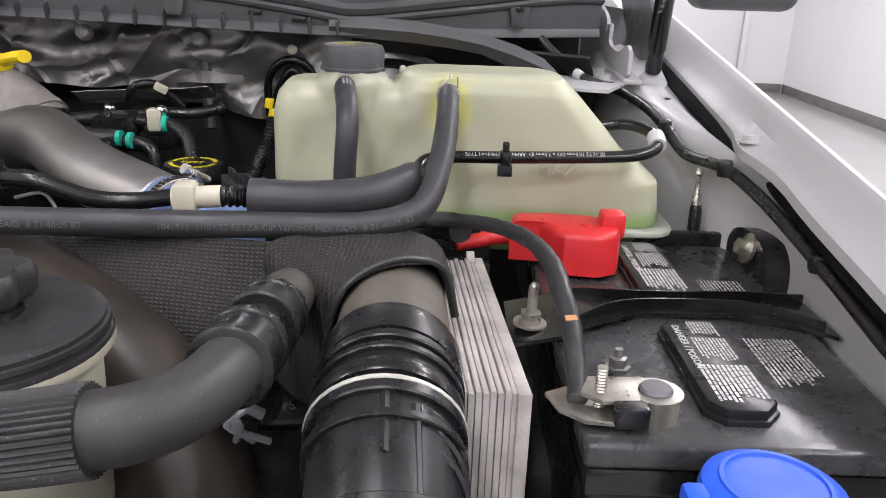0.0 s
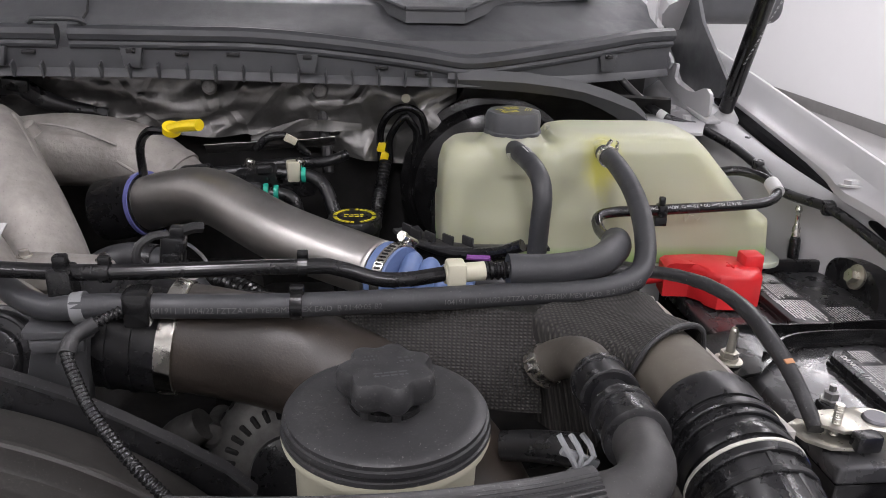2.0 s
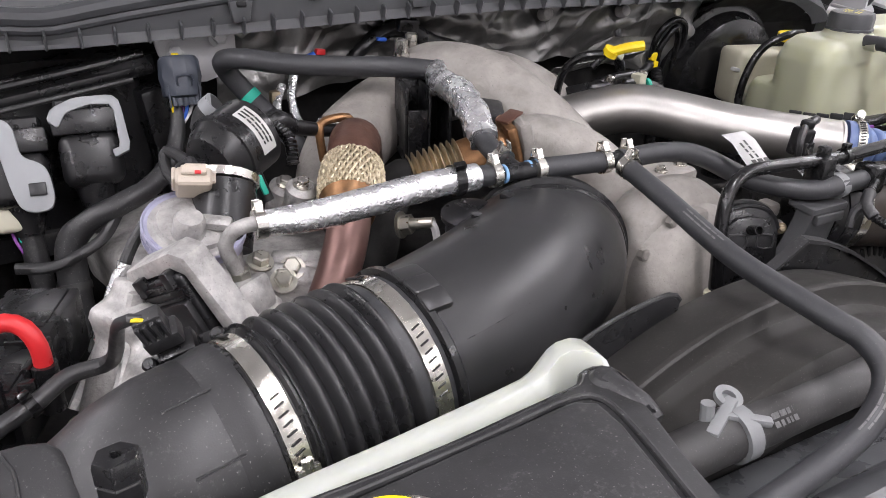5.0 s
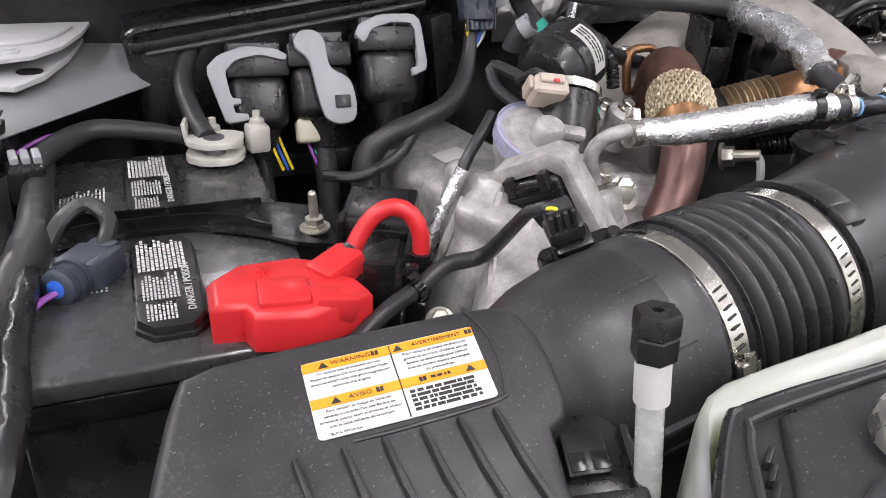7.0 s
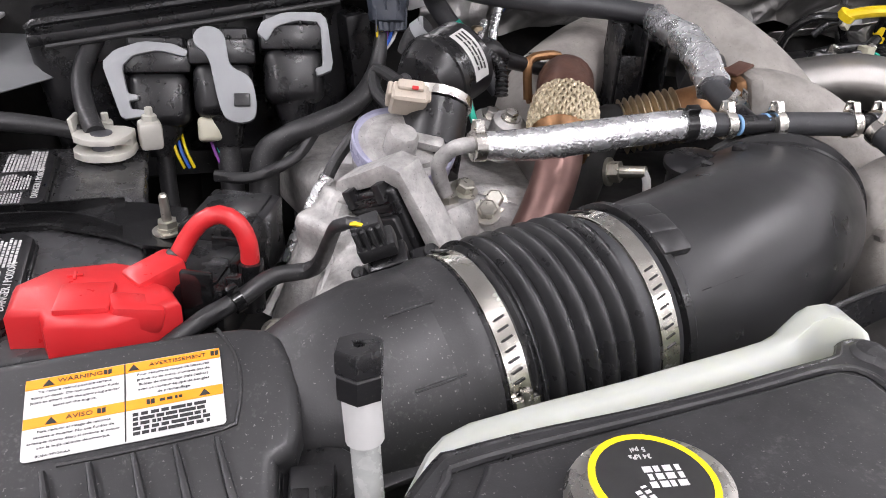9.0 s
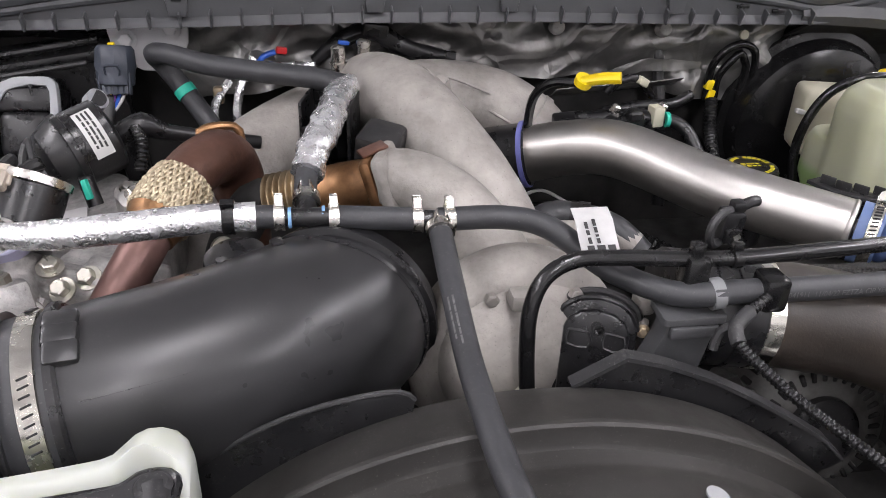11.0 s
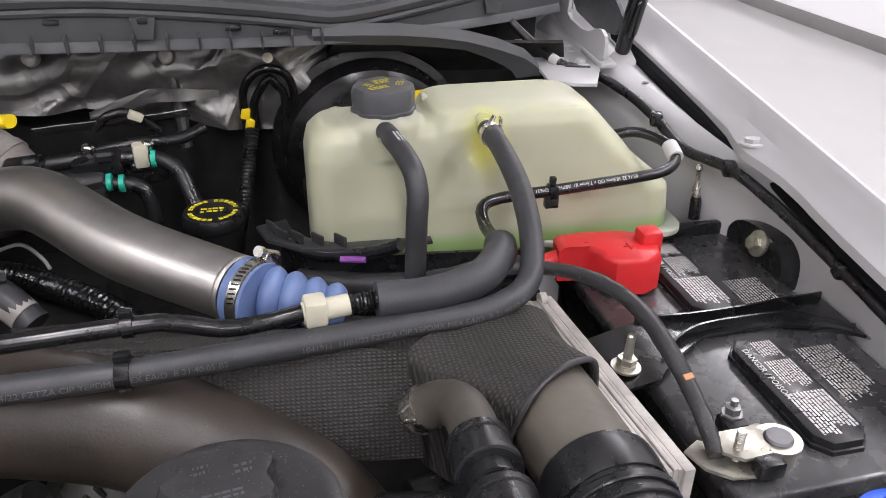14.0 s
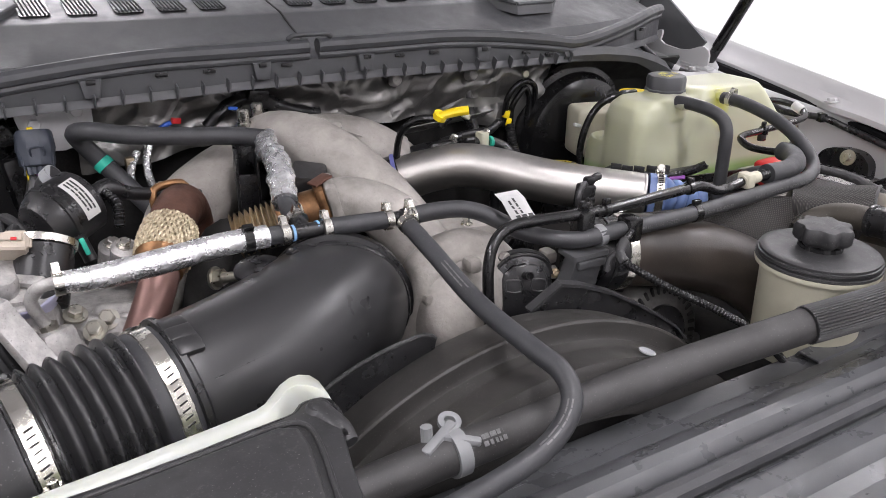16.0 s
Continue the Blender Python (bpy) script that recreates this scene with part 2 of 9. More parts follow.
def tank_plastic(name, level, upper, lower, faint, stain=None):
    """Milky plastic; the coolant behind it shows green up to the level."""
    m, n, l, b = base_material(name, 0.34)
    co = n.new("ShaderNodeNewGeometry").outputs["Position"]
    sep = n.new("ShaderNodeSeparateXYZ")
    l.new(co, sep.inputs[0])
    a = n.new("ShaderNodeMapRange")
    a.inputs["From Min"].default_value = level - 0.004
    a.inputs["From Max"].default_value = level + faint
    l.new(sep.outputs["Z"], a.inputs["Value"])
    mx = n.new("ShaderNodeMix")
    mx.data_type = "RGBA"
    l.new(a.outputs[0], mx.inputs["Factor"])
    mx.inputs["A"].default_value = (*lower, 1)
    l.new(ramp(n, l, noise_node(n, l, 7.0, 3.0), [(0.3, mixed(upper, 0.93)), (0.7, mixed(upper, 1.05))]), mx.inputs["B"])
    col = mx.outputs["Result"]
    if stain:
        # fluid has dried yellow round one outlet and run down from it
        d = n.new("ShaderNodeMapping")
        d.inputs["Location"].default_value = tuple(-v * k for v, k in zip(stain, (1.0, 1.0, 0.62)))
        d.inputs["Scale"].default_value = (1.0, 1.0, 0.62)
        l.new(co, d.inputs[0])
        ln = n.new("ShaderNodeVectorMath")
        ln.operation = "LENGTH"
        l.new(d.outputs[0], ln.inputs[0])
        ad = n.new("ShaderNodeMath")
        ad.operation = "MULTIPLY_ADD"
        l.new(noise_node(n, l, 45.0, 4.0), ad.inputs[0])
        ad.inputs[1].default_value = 0.020
        l.new(ln.outputs["Value"], ad.inputs[2])
        st = n.new("ShaderNodeMix")
        st.data_type = "RGBA"
        l.new(ramp(n, l, ad.outputs[0], [(0.018, (0.75, 0.75, 0.75)), (0.036, (0.0, 0.0, 0.0))]), st.inputs["Factor"])
        l.new(col, st.inputs["A"])
        st.inputs["B"].default_value = (0.62, 0.60, 0.05, 1)
        col = st.outputs["Result"]
    l.new(col, b.inputs["Base Color"])
    b.inputs["Subsurface Weight"].default_value = 0.85
    b.inputs["Subsurface Radius"].default_value = (1.0, 1.0, 0.75)
    b.inputs["Subsurface Scale"].default_value = 0.035
    bump(n, l, b, noise_node(n, l, 60.0, 3.0), 0.05, 0.002)
    return m


BRUSHED, FOIL, SHIELD, FABRIC, BRAID = brushed(), foil(), shield(), mesh_fabric(), braid()
TANK = tank_plastic("milky_coolant_tank", 1.117, (0.47, 0.48, 0.35), (0.29, 0.42, 0.17), 0.010, (0.147, 0.868, 1.218))
TANK_WHITE = tank_plastic("milky_white_tank", 1.02, (0.44, 0.46, 0.42), (0.34, 0.41, 0.23), 0.12)
CLEAR_TUBE = surface("clouded_clear_tube", (0.42, 0.43, 0.42), 0.25, wear=0.2, relief=0.1, patch=40)


# ---- shaping ----
def thing(name, at, label, category, group="", kind=""):
    ob = new(name)
    ob.location = at
    ob.empty_display_size = 0.02
    return tagged(ob, label, category, group, kind)


def offset(ob):
    v = Vector((0, 0, 0))
    while ob is not None:
        v = v + ob.location
        ob = ob.parent
    return v


def part(name, bm, material, parent, label="", angle=35):
    """Links a bmesh, drawn in world coordinates, as one mesh under its thing or part."""
    me = bpy.data.meshes.new(name)
    if parent is not None:
        bmesh.ops.translate(bm, verts=bm.verts, vec=-offset(parent))
    bm.to_mesh(me)
    bm.free()
    me.materials.append(material)
    me.shade_smooth()
    me.set_sharp_from_angle(angle=radians(angle))
    ob = new(name, me)
    ob.parent = parent
    return tagged(ob, label)


def solo(name, bm, material, label, category, group="", kind="", angle=35):
    """A thing of one mesh."""
    return tagged(part(name, bm, material, None, "", angle), label, category, group, kind)


def spline(pts, step=0.006):
    """A smooth run through the points, at even steps."""
    p = [Vector(v) for v in pts]
    if len(p) == 2:
        n = max(2, int((p[1] - p[0]).length / step))
        return [p[0].lerp(p[1], i / n) for i in range(n + 1)], [i / n for i in range(n + 1)]
    q = [2 * p[0] - p[1], *p, 2 * p[-1] - p[-2]]
    out, where = [], []
    for i in range(1, len(q) - 2):
        n = max(2, int((q[i + 1] - q[i]).length / step))
        for k in range(n):
            t = k / n
            a, b, c, d = q[i - 1], q[i], q[i + 1], q[i + 2]
            m1, m2 = (c - a) * 0.5, (d - b) * 0.5
            out.append((2 * t**3 - 3 * t**2 + 1) * b + (t**3 - 2 * t**2 + t) * m1 + (-2 * t**3 + 3 * t**2) * c + (t**3 - t**2) * m2)
            where.append(i - 1 + t)
    out.append(p[-1])
    where.append(len(p) - 1.0)
    return out, where


def frames_along(run):
    """Right and up for each place of a run, turned as little as may be."""
    tang = [(run[min(i + 1, len(run) - 1)] - run[max(i - 1, 0)]).normalized() for i in range(len(run))]
    side = tang[0].cross(Vector((0, 0, 1)))
    if side.length < 0.1:
        side = tang[0].cross(Vector((0, 1, 0)))
    side.normalize()
    out = []
    for t in tang:
        side = (side - t * side.dot(t)).normalized()
        out.append((side, side.cross(t).normalized(), t))
    return out


def ring_loft(rings, cap=True, bm=None):
    bm = bm or bmesh.new()
    vs = [[bm.verts.new(v) for v in r] for r in rings]
    n = len(vs[0])
    for a, b in zip(vs, vs[1:]):
        for i in range(n):
            bm.faces.new((a[i], a[(i + 1) % n], b[(i + 1) % n], b[i]))
    if cap:
        bm.faces.new(list(reversed(vs[0])))
        bm.faces.new(vs[-1])
    bmesh.ops.recalc_face_normals(bm, faces=bm.faces)
    return bm


def tube(pts, r, segs=14, step=0.006, wave=0.0, pitch=0.006, flat=1.0, tremor=0.0, bore=0.0, fine=60.0):
    """A hose or pipe. r: one radius or one for each point; wave: depth of rings at that pitch; bore: depth of an open end."""
    run, where = spline(pts, min(step, pitch / 4) if wave else step)
    rr = r if isinstance(r, (list, tuple)) else [r] * len(pts)
    rings, far = [], 0.0
    for i, (p, (s, u, t)) in enumerate(zip(run, frames_along(run))):
        k = min(int(where[i]), len(rr) - 2)
        rad = rr[k] + (rr[k + 1] - rr[k]) * (where[i] - k)
        if i:
            far += (run[i] - run[i - 1]).length
        if wave:
            rad += wave * math.sin(far / pitch * 2 * math.pi)
        ring = []
        for a in range(segs):
            th = 2 * math.pi * a / segs
            w = rad * (1 + (tremor * noise.noise(Vector((p.x * fine + math.cos(th) * fine * 0.025, p.y * fine + math.sin(th) * fine * 0.025, p.z * fine))) if tremor else 0))
            ring.append(p + s * (math.cos(th) * w) + u * (math.sin(th) * w * flat))
        rings.append(ring)
    if bore:
        c, t = run[-1], frames_along(run)[-1][2]
        rings.append([c + (v - c) * 0.78 for v in rings[-1]])
        rings.append([v - t * bore for v in rings[-1]])
    return ring_loft(rings)


def lathe(profile, at, axis=(0, 0, 1), segs=32, lobes=0, depth=0.0, turn=0.0):
    """A turned form: rows of (radius, height) along the axis from the given place; lobes cut its rim into a grip."""
    a = Vector(axis).normalized()
    q = a.to_track_quat("Z", "Y").to_matrix()
    rings = []
    for r, h in profile:
        ring = []
        for i in range(segs):
            th = 2 * math.pi * i / segs + turn
            k = 1 + (depth * math.cos(lobes * th) if lobes and r > 1e-4 else 0)
            ring.append(Vector(at) + q @ Vector((math.cos(th) * max(r, 2e-4) * k, math.sin(th) * max(r, 2e-4) * k, h)))
        rings.append(ring)
    return ring_loft(rings)


def box(c, s, bevel=0.003, rot=(0, 0, 0), segs=2, taper=1.0):
    bm = bmesh.new()
    bmesh.ops.create_cube(bm, size=1.0)
    for v in bm.verts:
        k = taper if v.co.z > 0 else 1.0
        v.co = Vector((v.co.x * s[0] * k, v.co.y * s[1] * k, v.co.z * s[2]))
    if bevel:
        bmesh.ops.bevel(bm, geom=bm.edges[:], offset=min(bevel, min(s) * 0.45), segments=segs, affect="EDGES", profile=0.5)
    bmesh.ops.transform(bm, matrix=pose(*c, *rot), verts=bm.verts)
    return bm


def prism(outline, low, high, place=None, bevel=0.0, segs=2):
    """An outline in x and y, raised from low to high, then set by the pose."""
    bm = bmesh.new()
    a = [bm.verts.new((x, y, low)) for x, y in outline]
    b = [bm.verts.new((x, y, high)) for x, y in outline]
    n = len(a)
    bm.faces.new(list(reversed(a)))
    bm.faces.new(b)
    for i in range(n):
        bm.faces.new((a[i], a[(i + 1) % n], b[(i + 1) % n], b[i]))
    bmesh.ops.recalc_face_normals(bm, faces=bm.faces)
    if bevel:
        top = [e for e in bm.edges if e.verts[0].co.z > (low + high) / 2 and e.verts[1].co.z > (low + high) / 2]
        bmesh.ops.bevel(bm, geom=top, offset=bevel, segments=segs, affect="EDGES", profile=0.5)
    if place is not None:
        bmesh.ops.transform(bm, matrix=place, verts=bm.verts)
    return bm


def joined(*bms):
    out = bms[0]
    for b in bms[1:]:
        me = bpy.data.meshes.new("join")
        b.to_mesh(me)
        b.free()
        out.from_mesh(me)
        bpy.data.meshes.remove(me)
    return out


def rounded(x0, x1, y0, y1, r, n=5):
    pts = []
    for cx, cy, a0 in ((x1 - r, y1 - r, 0), (x0 + r, y1 - r, 90), (x0 + r, y0 + r, 180), (x1 - r, y0 + r, 270)):
        for i in range(n + 1):
            a = radians(a0 + 90 * i / n)
            pts.append((cx + r * math.cos(a), cy + r * math.sin(a)))
    return pts


def soft(outline, n=3, cut=0.28):
    """Rounds the corners of an outline."""
    pts = [Vector((x, y)) for x, y in outline]
    for _ in range(n - 1):
        out = []
        for i, p in enumerate(pts):
            q = pts[(i + 1) % len(pts)]
            out += [p.lerp(q, cut), p.lerp(q, 1 - cut)]
        pts = out
    return [(p.x, p.y) for p in pts]


def sheet(grid, thick=0.003):
    """A panel from rows of places, thickened."""
    bm = bmesh.new()
    vs = [[bm.verts.new(p) for p in row] for row in grid]
    for a, b in zip(vs, vs[1:]):
        for i in range(len(a) - 1):
            bm.faces.new((a[i], a[i + 1], b[i + 1], b[i]))
    bmesh.ops.recalc_face_normals(bm, faces=bm.faces)
    if thick:
        bmesh.ops.solidify(bm, geom=bm.faces[:], thickness=thick)
    return bm


def swept(profile, path, thick=0.0):
    """A profile of (across, up) carried along places (x, y, z); across lies square to the run in plan."""
    p = [Vector(v) for v in path]
    grid = []
    for i, c in enumerate(p):
        t = (p[min(i + 1, len(p) - 1)] - p[max(i - 1, 0)])
        t.z = 0
        t.normalize()
        s = Vector((-t.y, t.x, 0))
        grid.append([c + s * a + Vector((0, 0, u)) for a, u in profile])
    return sheet(grid, thick)


def words(text, size, place, thick=0.0002, spread=1.0):
    """Lettering as a mesh, centred on the pose."""
    cu = bpy.data.curves.new("letters", "FONT")
    cu.body, cu.size, cu.align_x, cu.align_y, cu.extrude, cu.resolution_u = text, size, "CENTER", "CENTER", thick, 2
    cu.space_character = spread
    ob = bpy.data.objects.new("letters", cu)
    me = ob.to_mesh()
    bm = bmesh.new()
    bm.from_mesh(me)
    ob.to_mesh_clear()
    bpy.data.objects.remove(ob)
    bpy.data.curves.remove(cu)
    bmesh.ops.transform(bm, matrix=place, verts=bm.verts)
    return bm


def bars(place, width, height, rows, seed, ink=0.55, gap=0.25):
    """Lines of writing too small to read, as plain bars on the x-y plane of the pose."""
    rnd = random.Random(seed)
    bm = bmesh.new()
    pitch = height / rows
    for k in range(rows):
        y, x = height / 2 - (k + 0.5) * pitch, -width / 2
        stop = width / 2 * rnd.uniform(0.5, 1.0)
        while x < stop:
            w = min(rnd.uniform(0.08, 0.28) * width, pitch * rnd.uniform(0.5, 2.6) if rows > 3 else width)
            x1 = min(x + w, stop)
            for zz, pts in ((0.0003, ((x, y - pitch * ink / 2), (x1, y - pitch * ink / 2), (x1, y + pitch * ink / 2), (x, y + pitch * ink / 2))),):
                bm.faces.new([bm.verts.new((a, b, zz)) for a, b in pts])
            x = x1 + gap * pitch * rnd.uniform(0.6, 1.6)
    bmesh.ops.transform(bm, matrix=place, verts=bm.verts)
    return bm


def along_hose(bm_text, pts, r, start, roll):
    """Lays flat lettering, x along and y round, onto a hose of radius r from the given metre on; roll: degrees round it from its right."""
    run, _ = spline(pts, 0.004)
    fr = frames_along(run)
    far = [0.0]
    for a, b in zip(run, run[1:]):
        far.append(far[-1] + (b - a).length)
    for v in bm_text.verts:
        d = min(max(start + v.co.x, 0), far[-1] - 1e-4)
        i = min(int(np.searchsorted(far, d, side="right")) - 1, len(run) - 2)
        k = (d - far[i]) / max(far[i + 1] - far[i], 1e-6)
        c = run[i].lerp(run[i + 1], k)
        s, u, t = fr[i]
        th = radians(roll) + v.co.y / r
        v.co = c + (s * math.cos(th) + u * math.sin(th)) * (r + 0.0003 + max(0.0, v.co.z))
    return bm_text


def clamp_ring(c, axis, r, width, material, parent, label="", screw=None, name="clamp"):
    """A worm-drive band: the strap, its slots, housing and screw."""
    w = width / 2
    ob = part(name, lathe([(r * 0.96, -w), (r, -w), (r + 0.0012, -w * 0.9), (r + 0.0012, w * 0.9), (r, w), (r * 0.96, w)], c, axis, 36), material, parent, label)
    if screw is not None:
        a = Vector(axis).normalized()
        d = Vector(screw)
        d = (d - a * d.dot(a)).normalized()
        tan = a.cross(d)
        at = Vector(c) + d * (r + 0.004)
        m = Matrix((a, tan, d)).transposed().to_4x4()
        m.translation = at
        b = box((0, 0, 0), (width * 1.1, 0.016, 0.007), 0.0015)
        bmesh.ops.transform(b, matrix=m, verts=b.verts)
        s = lathe([(0.0035, -0.013), (0.0035, 0.008), (0.005, 0.009), (0.005, 0.014), (0.002, 0.014)], at + d * 0.002, tan, 10)
        part("screw_housing", joined(b, s), STEEL, ob)
    return ob


def spring_clamp(c, axis, r, material, parent, up, width=0.009, name="spring_clamp"):
    """A spring band with its two pinched ears."""
    a = Vector(axis).normalized()
    d = Vector(up)
    d = (d - a * d.dot(a)).normalized()
    tan = a.cross(d)
    w = width / 2
    bm = lathe([(r * 0.97, -w), (r + 0.0013, -w), (r + 0.0013, w), (r * 0.97, w)], c, axis, 24)
    for k in (-1, 1):
        m = Matrix((a, tan, d)).transposed().to_4x4()
        m.translation = Vector(c) + d * (r + 0.004) + tan * (0.0045 * k)
        e = box((0, 0, 0), (width * 0.8, 0.0016, 0.009), 0.0005, (18 * k, 0, 0), 1)
        bmesh.ops.transform(e, matrix=m, verts=e.verts)
        bm = joined(bm, e)
    return part(name, bm, material, parent)


def bolt(c, axis, r, h, material, parent, name="bolt"):
    prof_hex = lathe([(r, 0), (r, h), (r * 0.8, h * 1.1)], c, axis, 6)
    return part(name, joined(lathe([(r * 1.5, -0.001), (r * 1.5, 0.0012), (r, 0.0014)], c, axis, 18), prof_hex), material, parent, angle=25)


def cable_tie(c, axis, r, parent, width=0.007, name="cable_tie", up=(0, 0, 1)):
    a = Vector(axis).normalized()
    d = Vector(up)
    d = (d - a * d.dot(a)).normalized()
    w = width / 2
    bm = lathe([(r, -w), (r + 0.0016, -w), (r + 0.0016, w), (r, w)], c, axis, 18)
    m = Matrix((a, a.cross(d), d)).transposed().to_4x4()
    m.translation = Vector(c) + d * (r + 0.003)
    e = box((0, 0, 0), (width * 1.2, 0.006, 0.007), 0.001)
    bmesh.ops.transform(e, matrix=m, verts=e.verts)
    return part(name, joined(bm, e), BLACK_GLOSS, parent)



# ---- the workshop ----
def room():
    x0, x1, y0, y1, h = -6.0, 4.45, -6.0, 10.35, 3.9
    solo("floor", box(((x0 + x1) / 2, (y0 + y1) / 2, -0.1), (x1 - x0 + 0.6, y1 - y0 + 0.6, 0.2), 0), FLOOR_M, "sealed grey workshop floor", "floor", kind="structure")
    solo("ceiling", box(((x0 + x1) / 2, (y0 + y1) / 2, h + 0.1), (x1 - x0 + 0.6, y1 - y0 + 0.6, 0.2), 0), WALL_M, "plain white workshop ceiling", "ceiling", kind="structure")
    for name, c, s in (("wall_north", ((x0 + x1) / 2, y1 + 0.1, h / 2), (x1 - x0 + 0.4, 0.2, h)), ("wall_south", ((x0 + x1) / 2, y0 - 0.1, h / 2), (x1 - x0 + 0.4, 0.2, h)),
                       ("wall_east", (x1 + 0.1, (y0 + y1) / 2, h / 2), (0.2, y1 - y0, h)), ("wall_west", (x0 - 0.1, (y0 + y1) / 2, h / 2), (0.2, y1 - y0, h))):
        solo(name, box(c, s, 0), WALL_M, "white painted workshop wall", "wall", kind="structure")
    solo("baseboard", joined(box((x1 - 0.008, (y0 + y1) / 2, 0.055), (0.012, y1 - y0 - 0.04, 0.11), 0.002), box((4.18, y1 - 0.008, 0.055), (0.5, 0.012, 0.11), 0.002)),
         SKIRT_M, "dark grey cove skirting along the white wall", "skirting", kind="structure")
    door = tagged(part("door_1", box((3.2, y1 - 0.02, 1.05), (1.2, 0.04, 2.1), 0.004), WALL_M, None), "white flush door with grey bottom rail", "door", kind="structure")
    part("door_rail", box((3.2, y1 - 0.045, 0.09), (1.14, 0.012, 0.05), 0.003), SKIRT_M, door)
    part("door_frame", box((3.86, y1 - 0.03, 1.06), (0.07, 0.06, 2.12), 0.004), WALL_M, door)
    part("door_handle", tube([(3.74, y1 - 0.05, 1.05), (3.74, y1 - 0.1, 1.05), (3.64, y1 - 0.1, 1.05)], 0.012, 8), STEEL, door)
    glow = bpy.data.materials.new("lit_diffuser")
    glow.use_nodes = True
    e = glow.node_tree.nodes["Principled BSDF"]
    e.inputs["Emission Color"].default_value = (1, 0.97, 1.0, 1)
    e.inputs["Emission Strength"].default_value = 8.0
    k = 0
    for x in (-3.6, -0.45, 2.7):
        for y in (-3.2, 0.2, 3.6, 7.0):
            t = thing("ceiling_light", (x, y, h), "long white ceiling light with a lit diffuser", "ceiling light", "ceiling lights")
            part("housing", box((x, y, h - 0.03), (0.34, 2.6, 0.06), 0.006), LABEL, t)
            part("diffuser", box((x, y, h - 0.068), (0.30, 2.5, 0.012), 0.003), glow, t)
            lamp("ceiling_lamp", x, y, h - 0.09, 0.3, 2.5, LAMP_POWER)
            k += 1


LAMP_POWER = 56.0
room()

# ---- the pickup truck's body ----
MID = -0.4545
body = thing("pickup_truck_body", (MID, 1.0, 0.0), "white pickup truck front end with its bonnet raised", "truck body")


def ridge(y):
    return 1.19 + 0.15 * (y - 0.62) if y > -0.1 else 1.082 + 0.3 * (y + 0.1)


def inner_wall(y):
    """Where the inner wing panel stands beside the battery and tank."""
    return float(np.interp(y, (0.80, 0.86, 0.97, 1.08, 1.30), (0.447, 0.425, 0.385, 0.360, 0.345)))


def fender(sign):
    """Front wing: inner flange, crowned top edge, outer side; then the inner panel with its rounded rail."""
    fx = lambda x: x if sign > 0 else 2 * MID - x - 0.07  # noqa: E731
    grid = []
    for y in (-0.5, -0.25, 0.0, 0.2, 0.4, 0.5, 0.6, 0.66, 0.70, 0.735, 0.77, 0.80, 0.825, 0.85, 0.875, 0.90, 0.95, 1.0, 1.05, 1.1, 1.25, 1.45, 1.8, 2.2):
        z, row = ridge(y), []
        lobe = 0.010 * max(0, 1 - abs(y - 0.857) / 0.045) + 0.008 * max(0, 1 - abs(y - 0.42) / 0.06) - 0.004 * max(0, 1 - abs(y - 0.78) / 0.06)
        for dx, dz in ((-0.030 - lobe, -0.044), (-0.030 - lobe, -0.034), (-0.026 - lobe, -0.030), (-0.014, -0.022), (-0.008, -0.006), (-0.003, 0.0), (0.003, -0.001), (0.007, -0.006), (0.03, -0.035), (0.06, -0.10), (0.08, -0.25), (0.085, -0.45), (0.08, -0.7)):
            row.append((fx(0.46 + dx), y, z + dz))
        grid.append(row)
    f = part("fender", sheet(grid, 0.0015), PAINT, body, "glossy white front wing", 40)
    for y in (0.857, 0.42):
        bolt((fx(0.432), y, ridge(y) - 0.029), (0, 0.1, 1), 0.0085, 0.006, PAINT_IN, f, "wing_bolt")
    grid = []
    for y in ((-0.5, 0.0, 0.3, 0.5, 0.7, 0.78, 0.82, 0.86, 0.90, 0.94, 1.0, 1.08, 1.16, 1.3) if sign > 0 else (0.95, 1.0, 1.08, 1.16, 1.3)):
        z, w = ridge(y), inner_wall(y)
        k = min(1.0, max(0.0, (y - 0.79) / 0.10))
        rail = max(w + 0.004, 0.424 + 0.004 * k)
        row = [(w + 0.01, z - 0.55), (w, z - 0.25), (w, z - 0.085), (w + 0.003, z - 0.068), (w + (rail - w) * 0.28, z - 0.052), (w + (rail - w) * 0.6, z - 0.046), (w + (rail - w) * 0.9, z - 0.054), (rail, z - 0.075)]
        grid.append([(fx(a), y, b) for a, b in row])
    p = part("inner_fender", sheet(grid, 0.002), PAINT_IN, body, "light grey inner wing panel", 50)
    if sign > 0:
        part("rail_hole", lathe([(0.004, 0), (0.004, 0.001), (0.0, 0.001)], (0.402, 1.045, ridge(1.045) - 0.047), (0, -0.1, 1), 12), BLACK, p)
        part("panel_pressing", prism(rounded(-0.034, 0.034, -0.028, 0.028, 0.008), 0, 0.003, pose(0.4405, 0.835, 1.125, 90, 0, -72), 0.002), PAINT_IN, p)
    return f


fender(1)
fender(-1)


